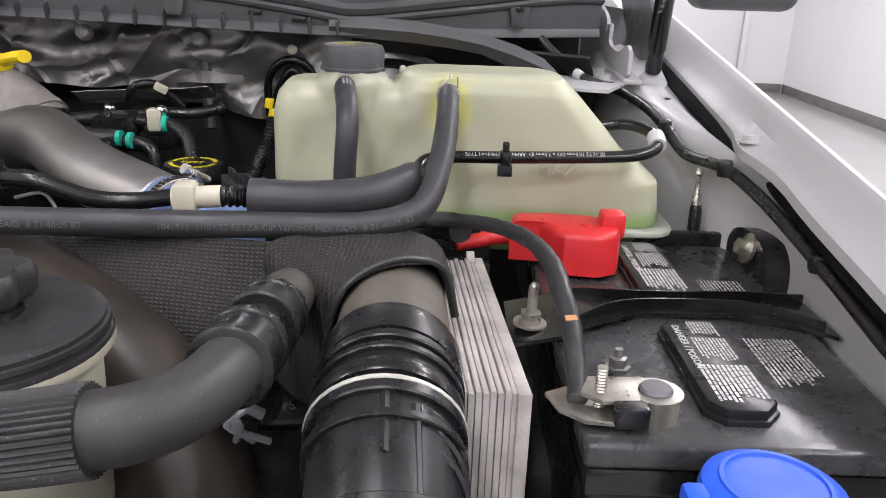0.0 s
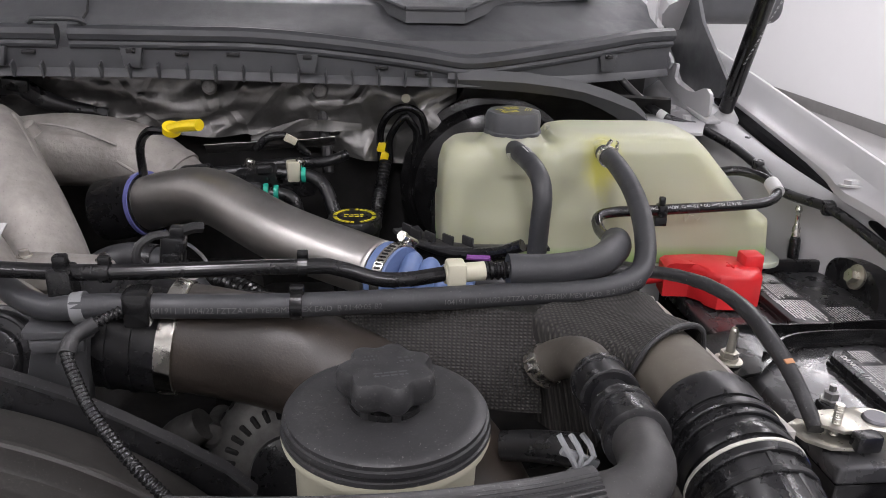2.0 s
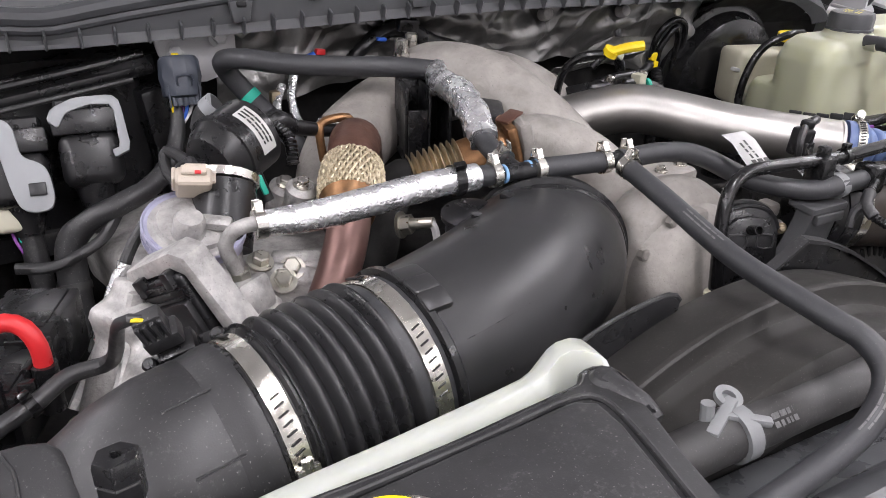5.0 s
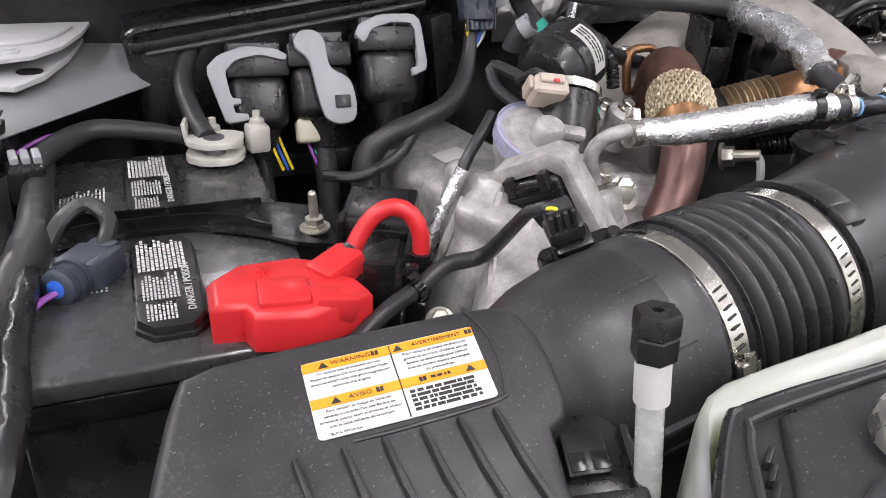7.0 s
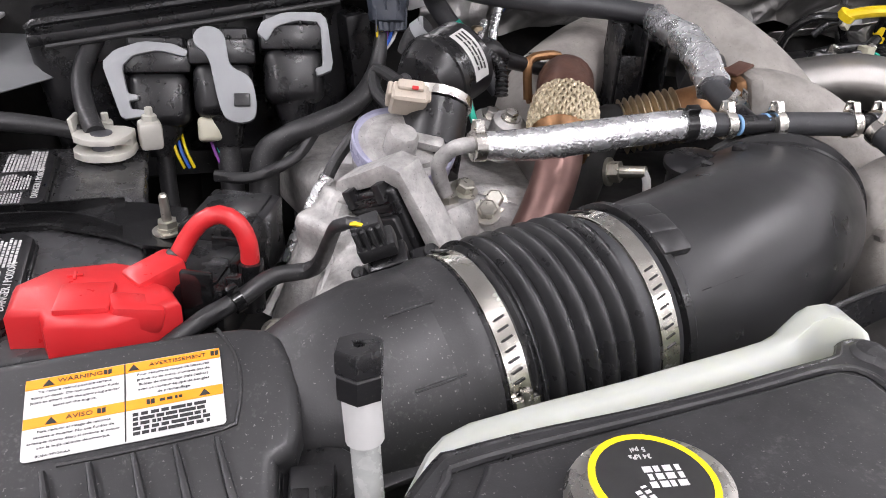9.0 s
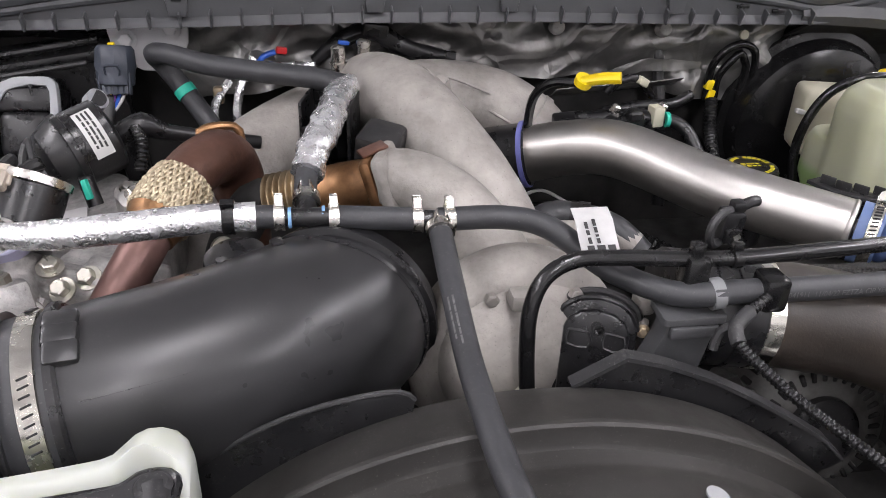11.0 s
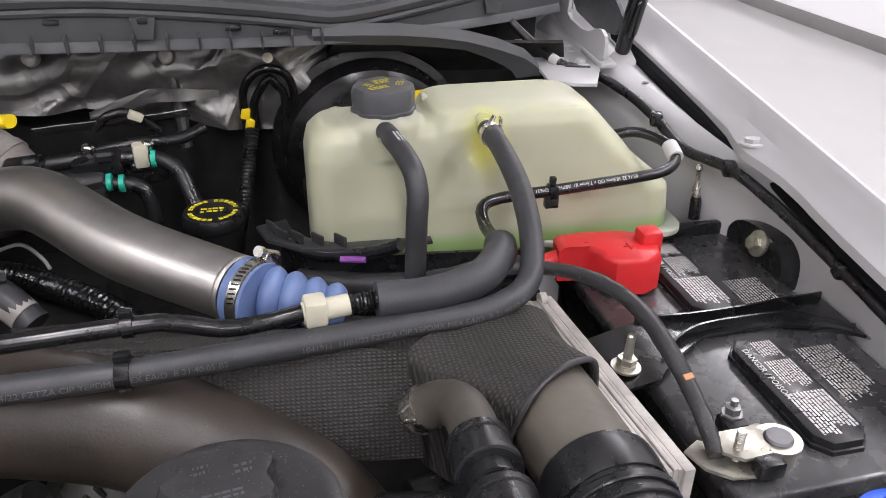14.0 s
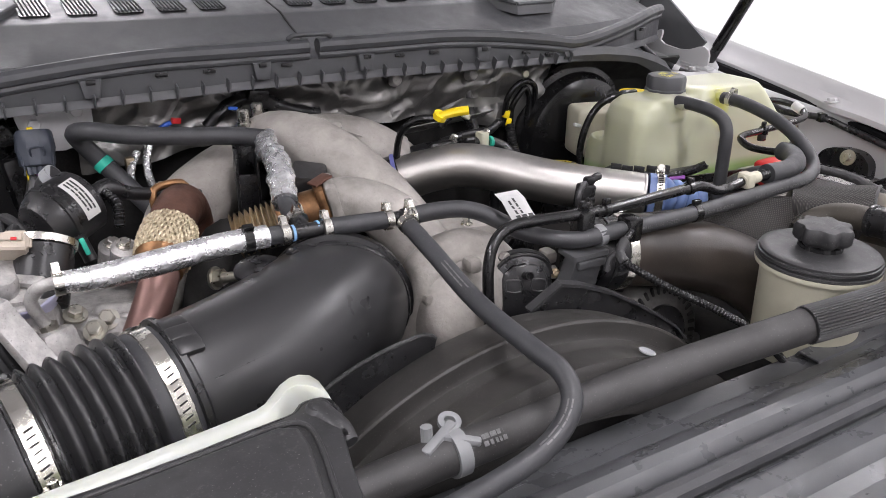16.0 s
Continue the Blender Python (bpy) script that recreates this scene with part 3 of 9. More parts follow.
def cowl():
    """Plastic cowl under the windscreen: lip with ribs, seal, smooth band, grilles, windscreen foot."""
    def base(x):
        s = abs(x - MID)
        y = 1.064 + 0.095 * s * s + (0.55 * max(0, s - 0.50) ** 1.6)
        z = 1.322 - 0.030 * min(1, max(0, (s - 0.2) / 0.28)) ** 1.5 + 0.028 * min(1, max(0, (s - 0.50) / 0.24))
        low = 1.272 - 0.010 * min(1, max(0, (s - 0.1) / 0.35))
        return y, z, low
    grid, rows = [], []
    xs = [MID + 0.80 * k / 40 for k in range(-40, 41)]
    for x in xs:
        y, z, low = base(x)
        row = [(x, y - 0.002, low), (x, y - 0.001, low + 0.004), (x, y + 0.004, min(low + 0.010, z - 0.022)), (x, y + 0.003, z - 0.016), (x, y + 0.008, z - 0.012),
               (x, y + 0.016, z - 0.008), (x, y + 0.028, 1.316), (x, y + 0.10, 1.337), (x, y + 0.118, 1.352), (x, y + 0.125, 1.355), (x, y + 0.23, 1.378), (x, y + 0.26, 1.372), (x, y + 0.30, 1.40)]
        grid.append(row)
    c = part("cowl_panel", sheet(grid, 0.003), COWL, body, "dark grey plastic cowl panel below the windscreen", 30)
    for dz, r, dy in ((0.0, 0.0105, 0.006), (-0.012, 0.006, 0.004)):
        run = [(x, base(x)[0] + dy, base(x)[1] + dz) for x in xs[::2]]
        for side in (-1, 1):
            half = [p for p in run if (p[0] - MID) * side > 0.012]
            near = (MID + 0.007 * side, base(MID)[0] + dy, base(MID)[1] + dz)
            half = half + [near] if side < 0 else [near] + half
            part("seal", tube(half, r, 10, 0.02), SEAL, c, "rubber bonnet seal")
    part("seal_joint", tube([(MID - 0.034, 1.070, 1.330), (MID - 0.031, 1.064, 1.338), (MID + 0.021, 1.064, 1.338), (MID + 0.024, 1.070, 1.330)], 0.0036, 8), SEAL, c)
    part("panel_seam", swept([(0.0, 0.0), (0.0, 0.0012), (0.0025, 0.0012), (0.0025, 0.0)], [(MID + 0.004, 1.10, 1.3195), (MID + 0.004, 1.16, 1.338), (MID + 0.0, 1.185, 1.354), (MID - 0.006, 1.29, 1.378)], 0.001), DEEP, c)
    for k in range(-17, 15):
        x = MID + 0.008 + 0.033 * k
        y, z, low = base(x)
        part("rib", box((x, y - 0.004, low + 0.009), (0.0025, 0.012, 0.018), 0.0008, (20, 0, 0), 1), COWL, c)
    for x in (-0.745, -0.531, -0.377, -0.171, 0.233):
        y, z, low = base(x)
        k = part("clip_boss", prism([(-0.013, 0.011), (-0.009, -0.012), (0.009, -0.012), (0.013, 0.011)], 0, 0.007, pose(x, y + 0.001, z - 0.026, 90), 0.002), COWL, c)
        part("slot", box((x, y - 0.0075, z - 0.018), (0.011, 0.003, 0.006), 0.001), BLACK, k)
    for x in (-0.66, -0.60, -0.495, -0.32, -0.26, -0.08, -0.03):
        y, z, low = base(x)
        part("slot", box((x, y + 0.001, z - 0.022), (0.016, 0.004, 0.005), 0.001), BLACK, c)
    for x in (-0.945, -0.89, -0.835, -0.78, -0.722, -0.662, -0.604, -0.548, -0.414, -0.358, -0.302, -0.246, -0.19, -0.134, -0.078):
        y = base(x)[0] + 0.175
        v = part("grille", prism(rounded(-0.019, 0.019, -0.034, 0.034, 0.006, 2), 0.001, 0.003, pose(x, y, 1.3655, 12.0, 0, 0)), BLACK, c, "black air grille in the cowl")
        for i in range(7):
            s = part("slat", box((x - 0.0153 + i * 0.0051, y, 1.3695), (0.0019, 0.066, 0.004), 0.0005, (12.0, 0, 4), 1), COWL, v)
    skirt = [((0.005, 1.283), (0.005, 1.262)), (0.06, 1.282), (0.104, 1.280), (0.150, 1.274), (0.187, 1.267), (0.225, 1.256), (0.26, 1.241), (0.276, 1.226), (0.285, 1.211)]
    low_z = (1.262, 1.260, 1.257, 1.252, 1.246, 1.234, 1.222, 1.214, 1.205)
    skirt[0] = skirt[0][0]
    part("cowl_skirt", sheet([[(x, 1.088 + 0.10 * max(0, x) ** 1.5, z), (x, 1.083 + 0.10 * max(0, x) ** 1.5, (z + b) / 2), (x - 0.03 * max(0, (x - 0.2) / 0.085), 1.09 + 0.10 * max(0, x) ** 1.5, b)] for (x, z), b in zip(skirt, low_z)], 0.003), COWL, c, "lower flange of the cowl")
    # raised relief to the right of the grilles
    for sg in (1, -1):
        fx = lambda x: x if sg > 0 else 2 * MID - x  # noqa: E731
        out = [(-0.11, 1.245), (-0.045, 1.158), (0.035, 1.165), (0.11, 1.245), (0.25, 1.285), (0.25, 1.36), (-0.11, 1.33)]
        top = [(x, y, 1.352 if y < 1.2 else 1.372 + (y - 1.24) * 0.2) for x, y in out]
        bm = bmesh.new()
        a = [bm.verts.new((fx(x), y, z)) for x, y, z in top]
        b = [bm.verts.new((fx(x), y - 0.004, z - 0.018)) for x, y, z in top]
        bm.faces.new(a)
        for i in range(len(a)):
            bm.faces.new((a[i], a[(i + 1) % len(a)], b[(i + 1) % len(a)], b[i]))
        bmesh.ops.recalc_face_normals(bm, faces=bm.faces)
        rim = part("cowl_corner", bm, COWL, c)
        part("raised_edge", joined(*[tube([(fx(p[0]), p[1], p[2]), (fx(q[0]), q[1], q[2])], 0.0035, 8) for p, q in zip(top[:4], top[1:5])]), COWL, rim)
    return base


cowl()


def windscreen():
    glass, n, l, b = base_material("windscreen_glass", 0.05)
    b.inputs["Base Color"].default_value = (0.02, 0.025, 0.03, 1)
    grid = [[(MID + s * (0.62 + 0.12 * k), 1.40 + 0.62 * k - 0.06 * abs(s) ** 2 * 0 + 0.10 * s * s, 1.395 + 0.48 * k) for s in (-1, -0.7, -0.35, 0, 0.35, 0.7, 1)] for k in (0.0, 0.3, 0.6, 1.0)]
    w = part("windscreen", sheet(grid, 0.005), glass, body, "dark tinted windscreen")
    for x0, x1, y1 in ((-0.75, -0.15, 1.36), (-0.20, 0.22, 1.42)):
        part("wiper", tube([(x0, 1.355, 1.395), ((x0 + x1) / 2, 1.375, 1.412), (x1, y1, 1.405)], 0.006, 8), BLACK, w)
    for sg in (1, -1):
        fx = lambda x: x if sg > 0 else 2 * MID - x  # noqa: E731
        part("pillar", tube([(fx(0.40), 1.32, 1.34), (fx(0.385), 1.55, 1.48), (fx(0.33), 2.02, 1.9)], [0.03, 0.035, 0.045], 10), PAINT, body, "white windscreen pillar")
        part("pillar_trim", prism([(1.40, 1.312), (1.41, 1.47), (1.34, 1.44), (1.25, 1.335), (1.136, 1.262), (1.16, 1.238), (1.276, 1.228)], fx(0.408), fx(0.408) + 0.006, Matrix(((0, 0, 1, 0), (1, 0, 0, 0), (0, 1, 0, 0), (0, 0, 0, 1))), 0.001), COWL, body, "dark grey trim panel beside the hinge") if sg > 0 else part("pillar_trim", sheet([[(fx(0.355), 1.30, 1.26), (fx(0.35), 1.32, 1.34)], [(fx(0.43), 1.20, 1.245), (fx(0.40), 1.30, 1.35)], [(fx(0.452), 1.36, 1.29), (fx(0.43), 1.48, 1.42)]], 0.004), BLACK, body)


windscreen()


def bulkhead():
    """Foil heat shield hung on a dark bulkhead, its lower edge torn and folded."""
    grid = []
    for j in range(25):
        row = []
        for i in range(121):
            x = -0.765 + 0.790 * i / 120
            low = float(np.interp(x, (-1.02, -0.75, -0.5, -0.364, -0.258, -0.19, -0.10, 0.03), (1.16, 1.165, 1.190, 1.185, 1.190, 1.165, 1.150, 1.145))) + 0.008 * noise.noise(Vector((x * 17, 0.3, 1.1)))
            z = low + (1.292 - low) * j / 24
            fold = 1.0 - abs(noise.noise(Vector((x * 8 + z * 5, z * 13, 3.1)))) * 2
            crease = 1.0 - abs(noise.noise(Vector((x * 21 - z * 11, z * 24, 7.7)))) * 2
            row.append((x, 1.146 + 0.05 * (1.26 - z) - 0.018 * fold - 0.008 * crease, z))
        grid.append(row)
    s = part("heat_shield", sheet(grid, 0.0015), SHIELD, body, "crumpled silver foil heat shield on the bulkhead", 60)
    flap = []
    for i in range(25):
        x = -0.305 + 0.165 * i / 24
        flap.append([(x, 1.108 - 0.030 * k / 8 + 0.004 * noise.noise(Vector((x * 14, k * 0.5, 5.0))), 1.168 + 0.012 * i / 24 + 0.018 * k / 8 + 0.002 * noise.noise(Vector((x * 20, 2.0, k * 0.5)))) for k in range(9)])
    strip = []
    for i in range(21):
        u = i / 20
        x = -0.250 + 0.145 * u
        mid = 1.185 + 0.022 * min(1.0, u * 2.2) - 0.004 * u
        wide = 0.004 + 0.004 * math.sin(math.pi * u)
        strip.append([(x, 1.112 + 0.004 * noise.noise(Vector((x * 40, k, 1.0))), mid + wide * k + 0.0015 * noise.noise(Vector((x * 50, k, 4.0)))) for k in (-1, 0, 1)])
    part("foil_strip", sheet(strip, 0.001), SHIELD, s, "folded strip of foil", 60)
    part("foil_flap", sheet(flap, 0.001), SHIELD, s, "folded foil flap", 60)
    # added dark sheet: gives the black void below the foil its shade
    grid = []
    for j in range(13):
        z = 0.86 + 0.37 * j / 12
        grid.append([(x, 1.175 + 0.03 * (1.26 - z) + 0.02 * noise.noise(Vector((x * 9, z * 9, 2.0))), z) for x in [-1.02 + 1.07 * i / 50 for i in range(51)]])
    part("shade_backing", sheet(grid, 0.002), DEEP, body, "dark backing sheet standing in for shade below the heat shield", 60)
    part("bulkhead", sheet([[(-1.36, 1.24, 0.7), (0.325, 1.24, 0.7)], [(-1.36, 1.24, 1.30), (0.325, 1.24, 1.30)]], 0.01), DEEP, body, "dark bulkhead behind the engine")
    for x, z in ((-0.159, 1.246), (-0.30, 1.250)):
        part("stud_boss", lathe([(0.009, 0), (0.010, 0.006), (0.008, 0.016), (0.005, 0.018)], (x, 1.128, z), (0, -1, 0.25), 16), CAST_CLEAN, s)
    plate = part("bracket_plate", prism(soft([(-0.046, 0.016), (-0.040, -0.010), (-0.018, -0.034), (0.016, -0.036), (0.044, -0.016), (0.046, 0.032), (-0.040, 0.034)], 2), 0, 0.004, pose(-0.788, 1.114, 1.243, 80), 0.001), PAINT_IN, body, "pale grey bracket plate on the bulkhead")
    for x, z in ((-0.812, 1.244), (-0.762, 1.256)):
        bolt((x, 1.108, z), (0, -1, 0.2), 0.008, 0.008, PAINT_IN, plate)
    for sg in (1, -1):
        w = part("wheel", lathe([(0.20, -0.12), (0.36, -0.13), (0.395, -0.10), (0.395, 0.10), (0.36, 0.13), (0.20, 0.12)], (MID + sg * 0.86, 0.62, 0.395), (1, 0, 0), 40), RUBBER, body, "black rubber tyre")
        part("rim", lathe([(0.21, -0.10), (0.21, 0.10), (0.05, 0.06), (0.0, 0.06)], (MID + sg * 0.86, 0.62, 0.395), (sg, 0, 0), 28), STEEL, w)
    part("scuttle_side", sheet([[(0.325, 1.245, 0.9), (0.345, 1.36, 0.9), (0.43, 1.37, 0.9)], [(0.325, 1.245, 1.30), (0.345, 1.36, 1.30), (0.43, 1.37, 1.29)]], 0.003), PANEL_GREY, body, "grey scuttle side panel behind the hinge")
    part("chassis", box((MID, 0.62, 0.40), (1.5, 0.12, 0.10), 0.02), DEEP, body, "dark front axle beam")


bulkhead()


def hinge(sg):
    fx = lambda x: x if sg > 0 else 2 * MID - x  # noqa: E731
    side = soft([(1.324, 1.306), (1.255, 1.292), (1.232, 1.281), (1.239, 1.265), (1.220, 1.279), (1.208, 1.279), (1.213, 1.254), (1.147, 1.247), (1.10, 1.263), (1.082, 1.254), (1.083, 1.222), (1.142, 1.226), (1.232, 1.236), (1.267, 1.246), (1.326, 1.25), (1.333, 1.264), (1.272, 1.267), (1.277, 1.285), (1.335, 1.289)], 2, 0.2)
    place = Matrix(((0, 0, 1, 0), (1, 0, 0, 0), (0, 1, 0, 0), (0, 0, 0, 1)))
    h = part("hood_hinge", prism(side, fx(0.360), fx(0.360) + 0.005, place, 0.001), PAINT_IN, body, "white stamped bonnet hinge")
    part("hinge_arm", tube([(fx(0.352), 1.30, 1.285), (fx(0.352), 1.315, 1.33), (fx(0.37), 1.345, 1.44), (fx(0.38), 1.36, 1.52)], 0.008, 8, flat=1.8), PAINT, h)
    part("hinge_plate", prism([(0.276, 1.046), (0.300, 1.026), (0.327, 1.020), (0.349, 1.066), (0.366, 1.10), (0.37, 1.30), (0.30, 1.30), (0.290, 1.17)] if sg > 0 else [(2 * MID - a, b) for a, b in ((0.255, 1.12), (0.30, 1.30), (0.38, 1.30), (0.40, 1.13), (0.385, 1.06), (0.27, 1.06))], 1.214, 1.218, None, 0.001), PAINT_IN, h)
    part("hinge_foot", box((fx(0.368), 1.115, 1.222), (0.022, 0.07, 0.006), 0.002, (4, 0, 0)), PAINT_IN, h)
    for x, y in ((0.338, 1.10), (0.345, 1.17)):
        bolt((fx(x), y, 1.219), (0, 0, 1), 0.007, 0.006, PAINT_IN, h)


hinge(1)


def left_hinge():
    """The far bonnet hinge: two stacked stamped plates and a smooth grey panel behind."""
    h = part("hood_hinge", prism([(-1.345, 1.10), (-1.30, 1.080), (-1.262, 1.094), (-1.238, 1.13), (-1.220, 1.19), (-1.205, 1.30), (-1.345, 1.30)], 1.176, 1.180, None, 0.001), PAINT_IN, body, "white stamped bonnet hinge plate")
    part("lower_plate", prism([(-1.345, 1.10), (-1.305, 1.062), (-1.278, 1.050), (-1.255, 1.085), (-1.236, 1.15), (-1.222, 1.24), (-1.345, 1.26)], 1.158, 1.163, None, 0.001), PAINT_IN, h)
    part("hole", lathe([(0.012, 0), (0.012, 0.001), (0.0, 0.001)], (-1.268, 1.100, 1.1632), (0, 0, 1), 18), BLACK, h)
    part("fold", tube([(-1.31, 1.14, 1.18), (-1.275, 1.14, 1.182), (-1.25, 1.16, 1.182), (-1.232, 1.21, 1.182)], 0.003, 8), PAINT_IN, h)
    bolt((-1.285, 1.112, 1.181), (0, 0, 1), 0.007, 0.003, PAINT_IN, h)
    grid = []
    for k in (0.0, 0.05, 0.12, 0.22, 0.4, 0.65, 1.0):
        grid.append([(x, (1.017 + (x + 1.256) * 1.08) + 0.44 * k, 1.148 - 0.010 * max(0, 1 - k / 0.05) ** 2 + 0.02 * k) for x in (-1.34, -1.30, -1.256, -1.22, -1.19, -1.165, -1.145)])
    part("inner_panel", sheet(grid, 0.002), PANEL_GREY, body, "smooth grey inner wing panel", 50)
    part("wing_trim", prism([(-1.345, 1.24), (-1.318, 1.24), (-1.275, 1.05), (-1.285, 0.99), (-1.31, 0.955), (-1.345, 0.94)], 1.105, 1.150, None, 0.008), BLACK, body)


left_hinge()

def bonnet():
    """The raised bonnet: a crowned skin with a folded rim and an inner frame."""
    lift = radians(48)
    grid = []
    for j in range(9):
        v = 1.22 * j / 8
        half = 0.80 - 0.05 * (j / 8) ** 2
        row = []
        for i in range(17):
            s = -1 + i / 8
            crown = 0.045 * (1 - s * s) - 0.03 * (j / 8) ** 4
            row.append((MID + half * s, 1.25 - v * math.cos(lift) + crown * math.sin(lift), 1.47 + v * math.sin(lift) + crown * math.cos(lift)))
        grid.append(row)
    b = part("bonnet", sheet(grid, 0.004), PAINT, body, "raised white bonnet", 40)
    for s in (-1, 1):
        part("inner_rail", tube([Vector(row[8 + 7 * s]) + Vector((0, -0.012, -0.012)) for row in grid], 0.02, 10, flat=0.7), PAINT_IN, b)
    for j in (0, 4, 8):
        part("inner_rail", tube([Vector(p) + Vector((0, -0.012, -0.012)) for p in grid[j][1:-1]], 0.02, 10, flat=0.7), PAINT_IN, b)


bonnet()

strut = thing("gas_strut", (0.397, 1.107, 1.235), "black gas strut with worn white print holding the bonnet", "gas strut")
D_STRUT = Vector((-0.102, -0.532, 0.841)).normalized()
S0 = Vector((0.397, 1.107, 1.237))
part("socket", tube([S0 - D_STRUT * 0.006, S0 + D_STRUT * 0.03], 0.010, 12), BLACK, strut)
part("cylinder", tube([S0 + D_STRUT * 0.026, S0 + D_STRUT * 0.40], 0.0112, 16), BLACK_GLOSS, strut)
part("rod", tube([S0 + D_STRUT * 0.39, S0 + D_STRUT * 0.90], 0.005, 10), STEEL, strut)
part("lower_bracket", joined(prism([(-0.016, -0.022), (0.012, -0.026), (0.018, -0.004), (0.008, 0.012), (-0.006, 0.014), (-0.018, 0.0)], -0.002, 0.002, pose(0.398, 1.108, 1.222, 80, 0, -20), 0.001), box((0.394, 1.115, 1.204), (0.03, 0.034, 0.006), 0.002)), PAINT_IN, strut, "white strut bracket")
part("print", bars(pose(*(S0 + D_STRUT * 0.13)) @ (D_STRUT.cross(Vector((0.4, -1, 0.2))).cross(D_STRUT).to_track_quat("Z", "Y").to_matrix().to_4x4()) @ pose(0, 0, 0.0115, 0, 0, 0), 0.006, 0.09, 14, 5), PALE_INK, strut)

mirror = thing("door_mirror", (0.56, 1.95, 1.3), "large dark grey door mirror with an amber repeater", "door mirror")
part("housing", box((0.80, 1.98, 1.415), (0.24, 0.11, 0.28), 0.035, (0, 0, 8), 4), COWL, mirror)
part("arm", tube([(0.50, 1.97, 1.33), (0.62, 1.96, 1.325), (0.72, 1.97, 1.34)], [0.04, 0.03, 0.035], 12, flat=0.8), COWL, mirror)
part("repeater", box((0.885, 1.932, 1.375), (0.05, 0.012, 0.03), 0.004, (0, 0, 8)), surface("amber_lens", (0.85, 0.45, 0.12), 0.15, relief=0.0), mirror, "amber lamp lens")


# ---- the front of the bay ----
def front():
    f = thing("radiator_support_cover", (MID, 0.3, 1.0), "long black ribbed cover over the radiator support", "cover panel")
    prof = [(0.478, 1.00), (0.470, 1.050), (0.464, 1.058), (0.436, 1.061), (0.431, 1.066), (0.414, 1.070), (0.408, 1.076), (0.398, 1.083), (0.388, 1.086), (0.378, 1.084), (0.370, 1.076), (0.366, 1.066), (0.344, 1.066), (0.340, 1.070), (0.318, 1.074), (0.312, 1.070), (0.306, 1.062), (0.290, 1.060), (0.284, 1.070), (0.262, 1.074), (0.20, 1.070), (0.14, 1.05), (0.08, 1.0), (0.05, 0.9)]
    xs = [-1.12 + 1.31 * i / 60 for i in range(61)]
    rise = lambda x: 0.065 * math.tanh(max(0.0, x + 0.10) ** 1.4 * 7.7)  # noqa: E731
    part("cover", sheet([[(x, y + 0.003 * noise.noise(Vector((x * 3, y, 0))) + rise(x) * (0.25 if y > 0.43 else 1.0), z + 0.06 * rise(x)) for y, z in prof] for x in xs], 0.003), SATIN_COVER, f, "", 25)
    part("seal", tube([(x, 0.355 + rise(x), 1.074 + 0.06 * rise(x)) for x in [-1.1 + 0.068 * i for i in range(20)]], 0.0105, 10, 0.02), RUBBER, f, "rubber bonnet seal strip")
    part("push_pin", lathe([(0.014, 0), (0.014, 0.003), (0.010, 0.006), (0.0, 0.006)], (0.062, 0.432, 1.072), (0, 0, 1), 16), BLACK, f)
    part("raised_moulding", swept([(-0.016, 0.0), (-0.012, 0.007), (0.012, 0.007), (0.016, 0.0)], [(-0.16, 0.445, 1.060), (-0.05, 0.447, 1.061), (0.02, 0.452, 1.062), (0.12, 0.462, 1.063)], 0.002), SATIN_COVER, f)
    return f


front()
under = thing("engine_block", (-0.5, 0.85, 0.7), "near-black engine block deep in the bay", "engine")
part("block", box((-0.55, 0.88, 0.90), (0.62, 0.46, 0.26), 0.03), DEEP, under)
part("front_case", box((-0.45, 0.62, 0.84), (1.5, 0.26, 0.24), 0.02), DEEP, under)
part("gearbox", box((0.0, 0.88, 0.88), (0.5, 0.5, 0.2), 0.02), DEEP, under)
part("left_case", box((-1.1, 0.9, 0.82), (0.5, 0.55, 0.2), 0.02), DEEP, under)



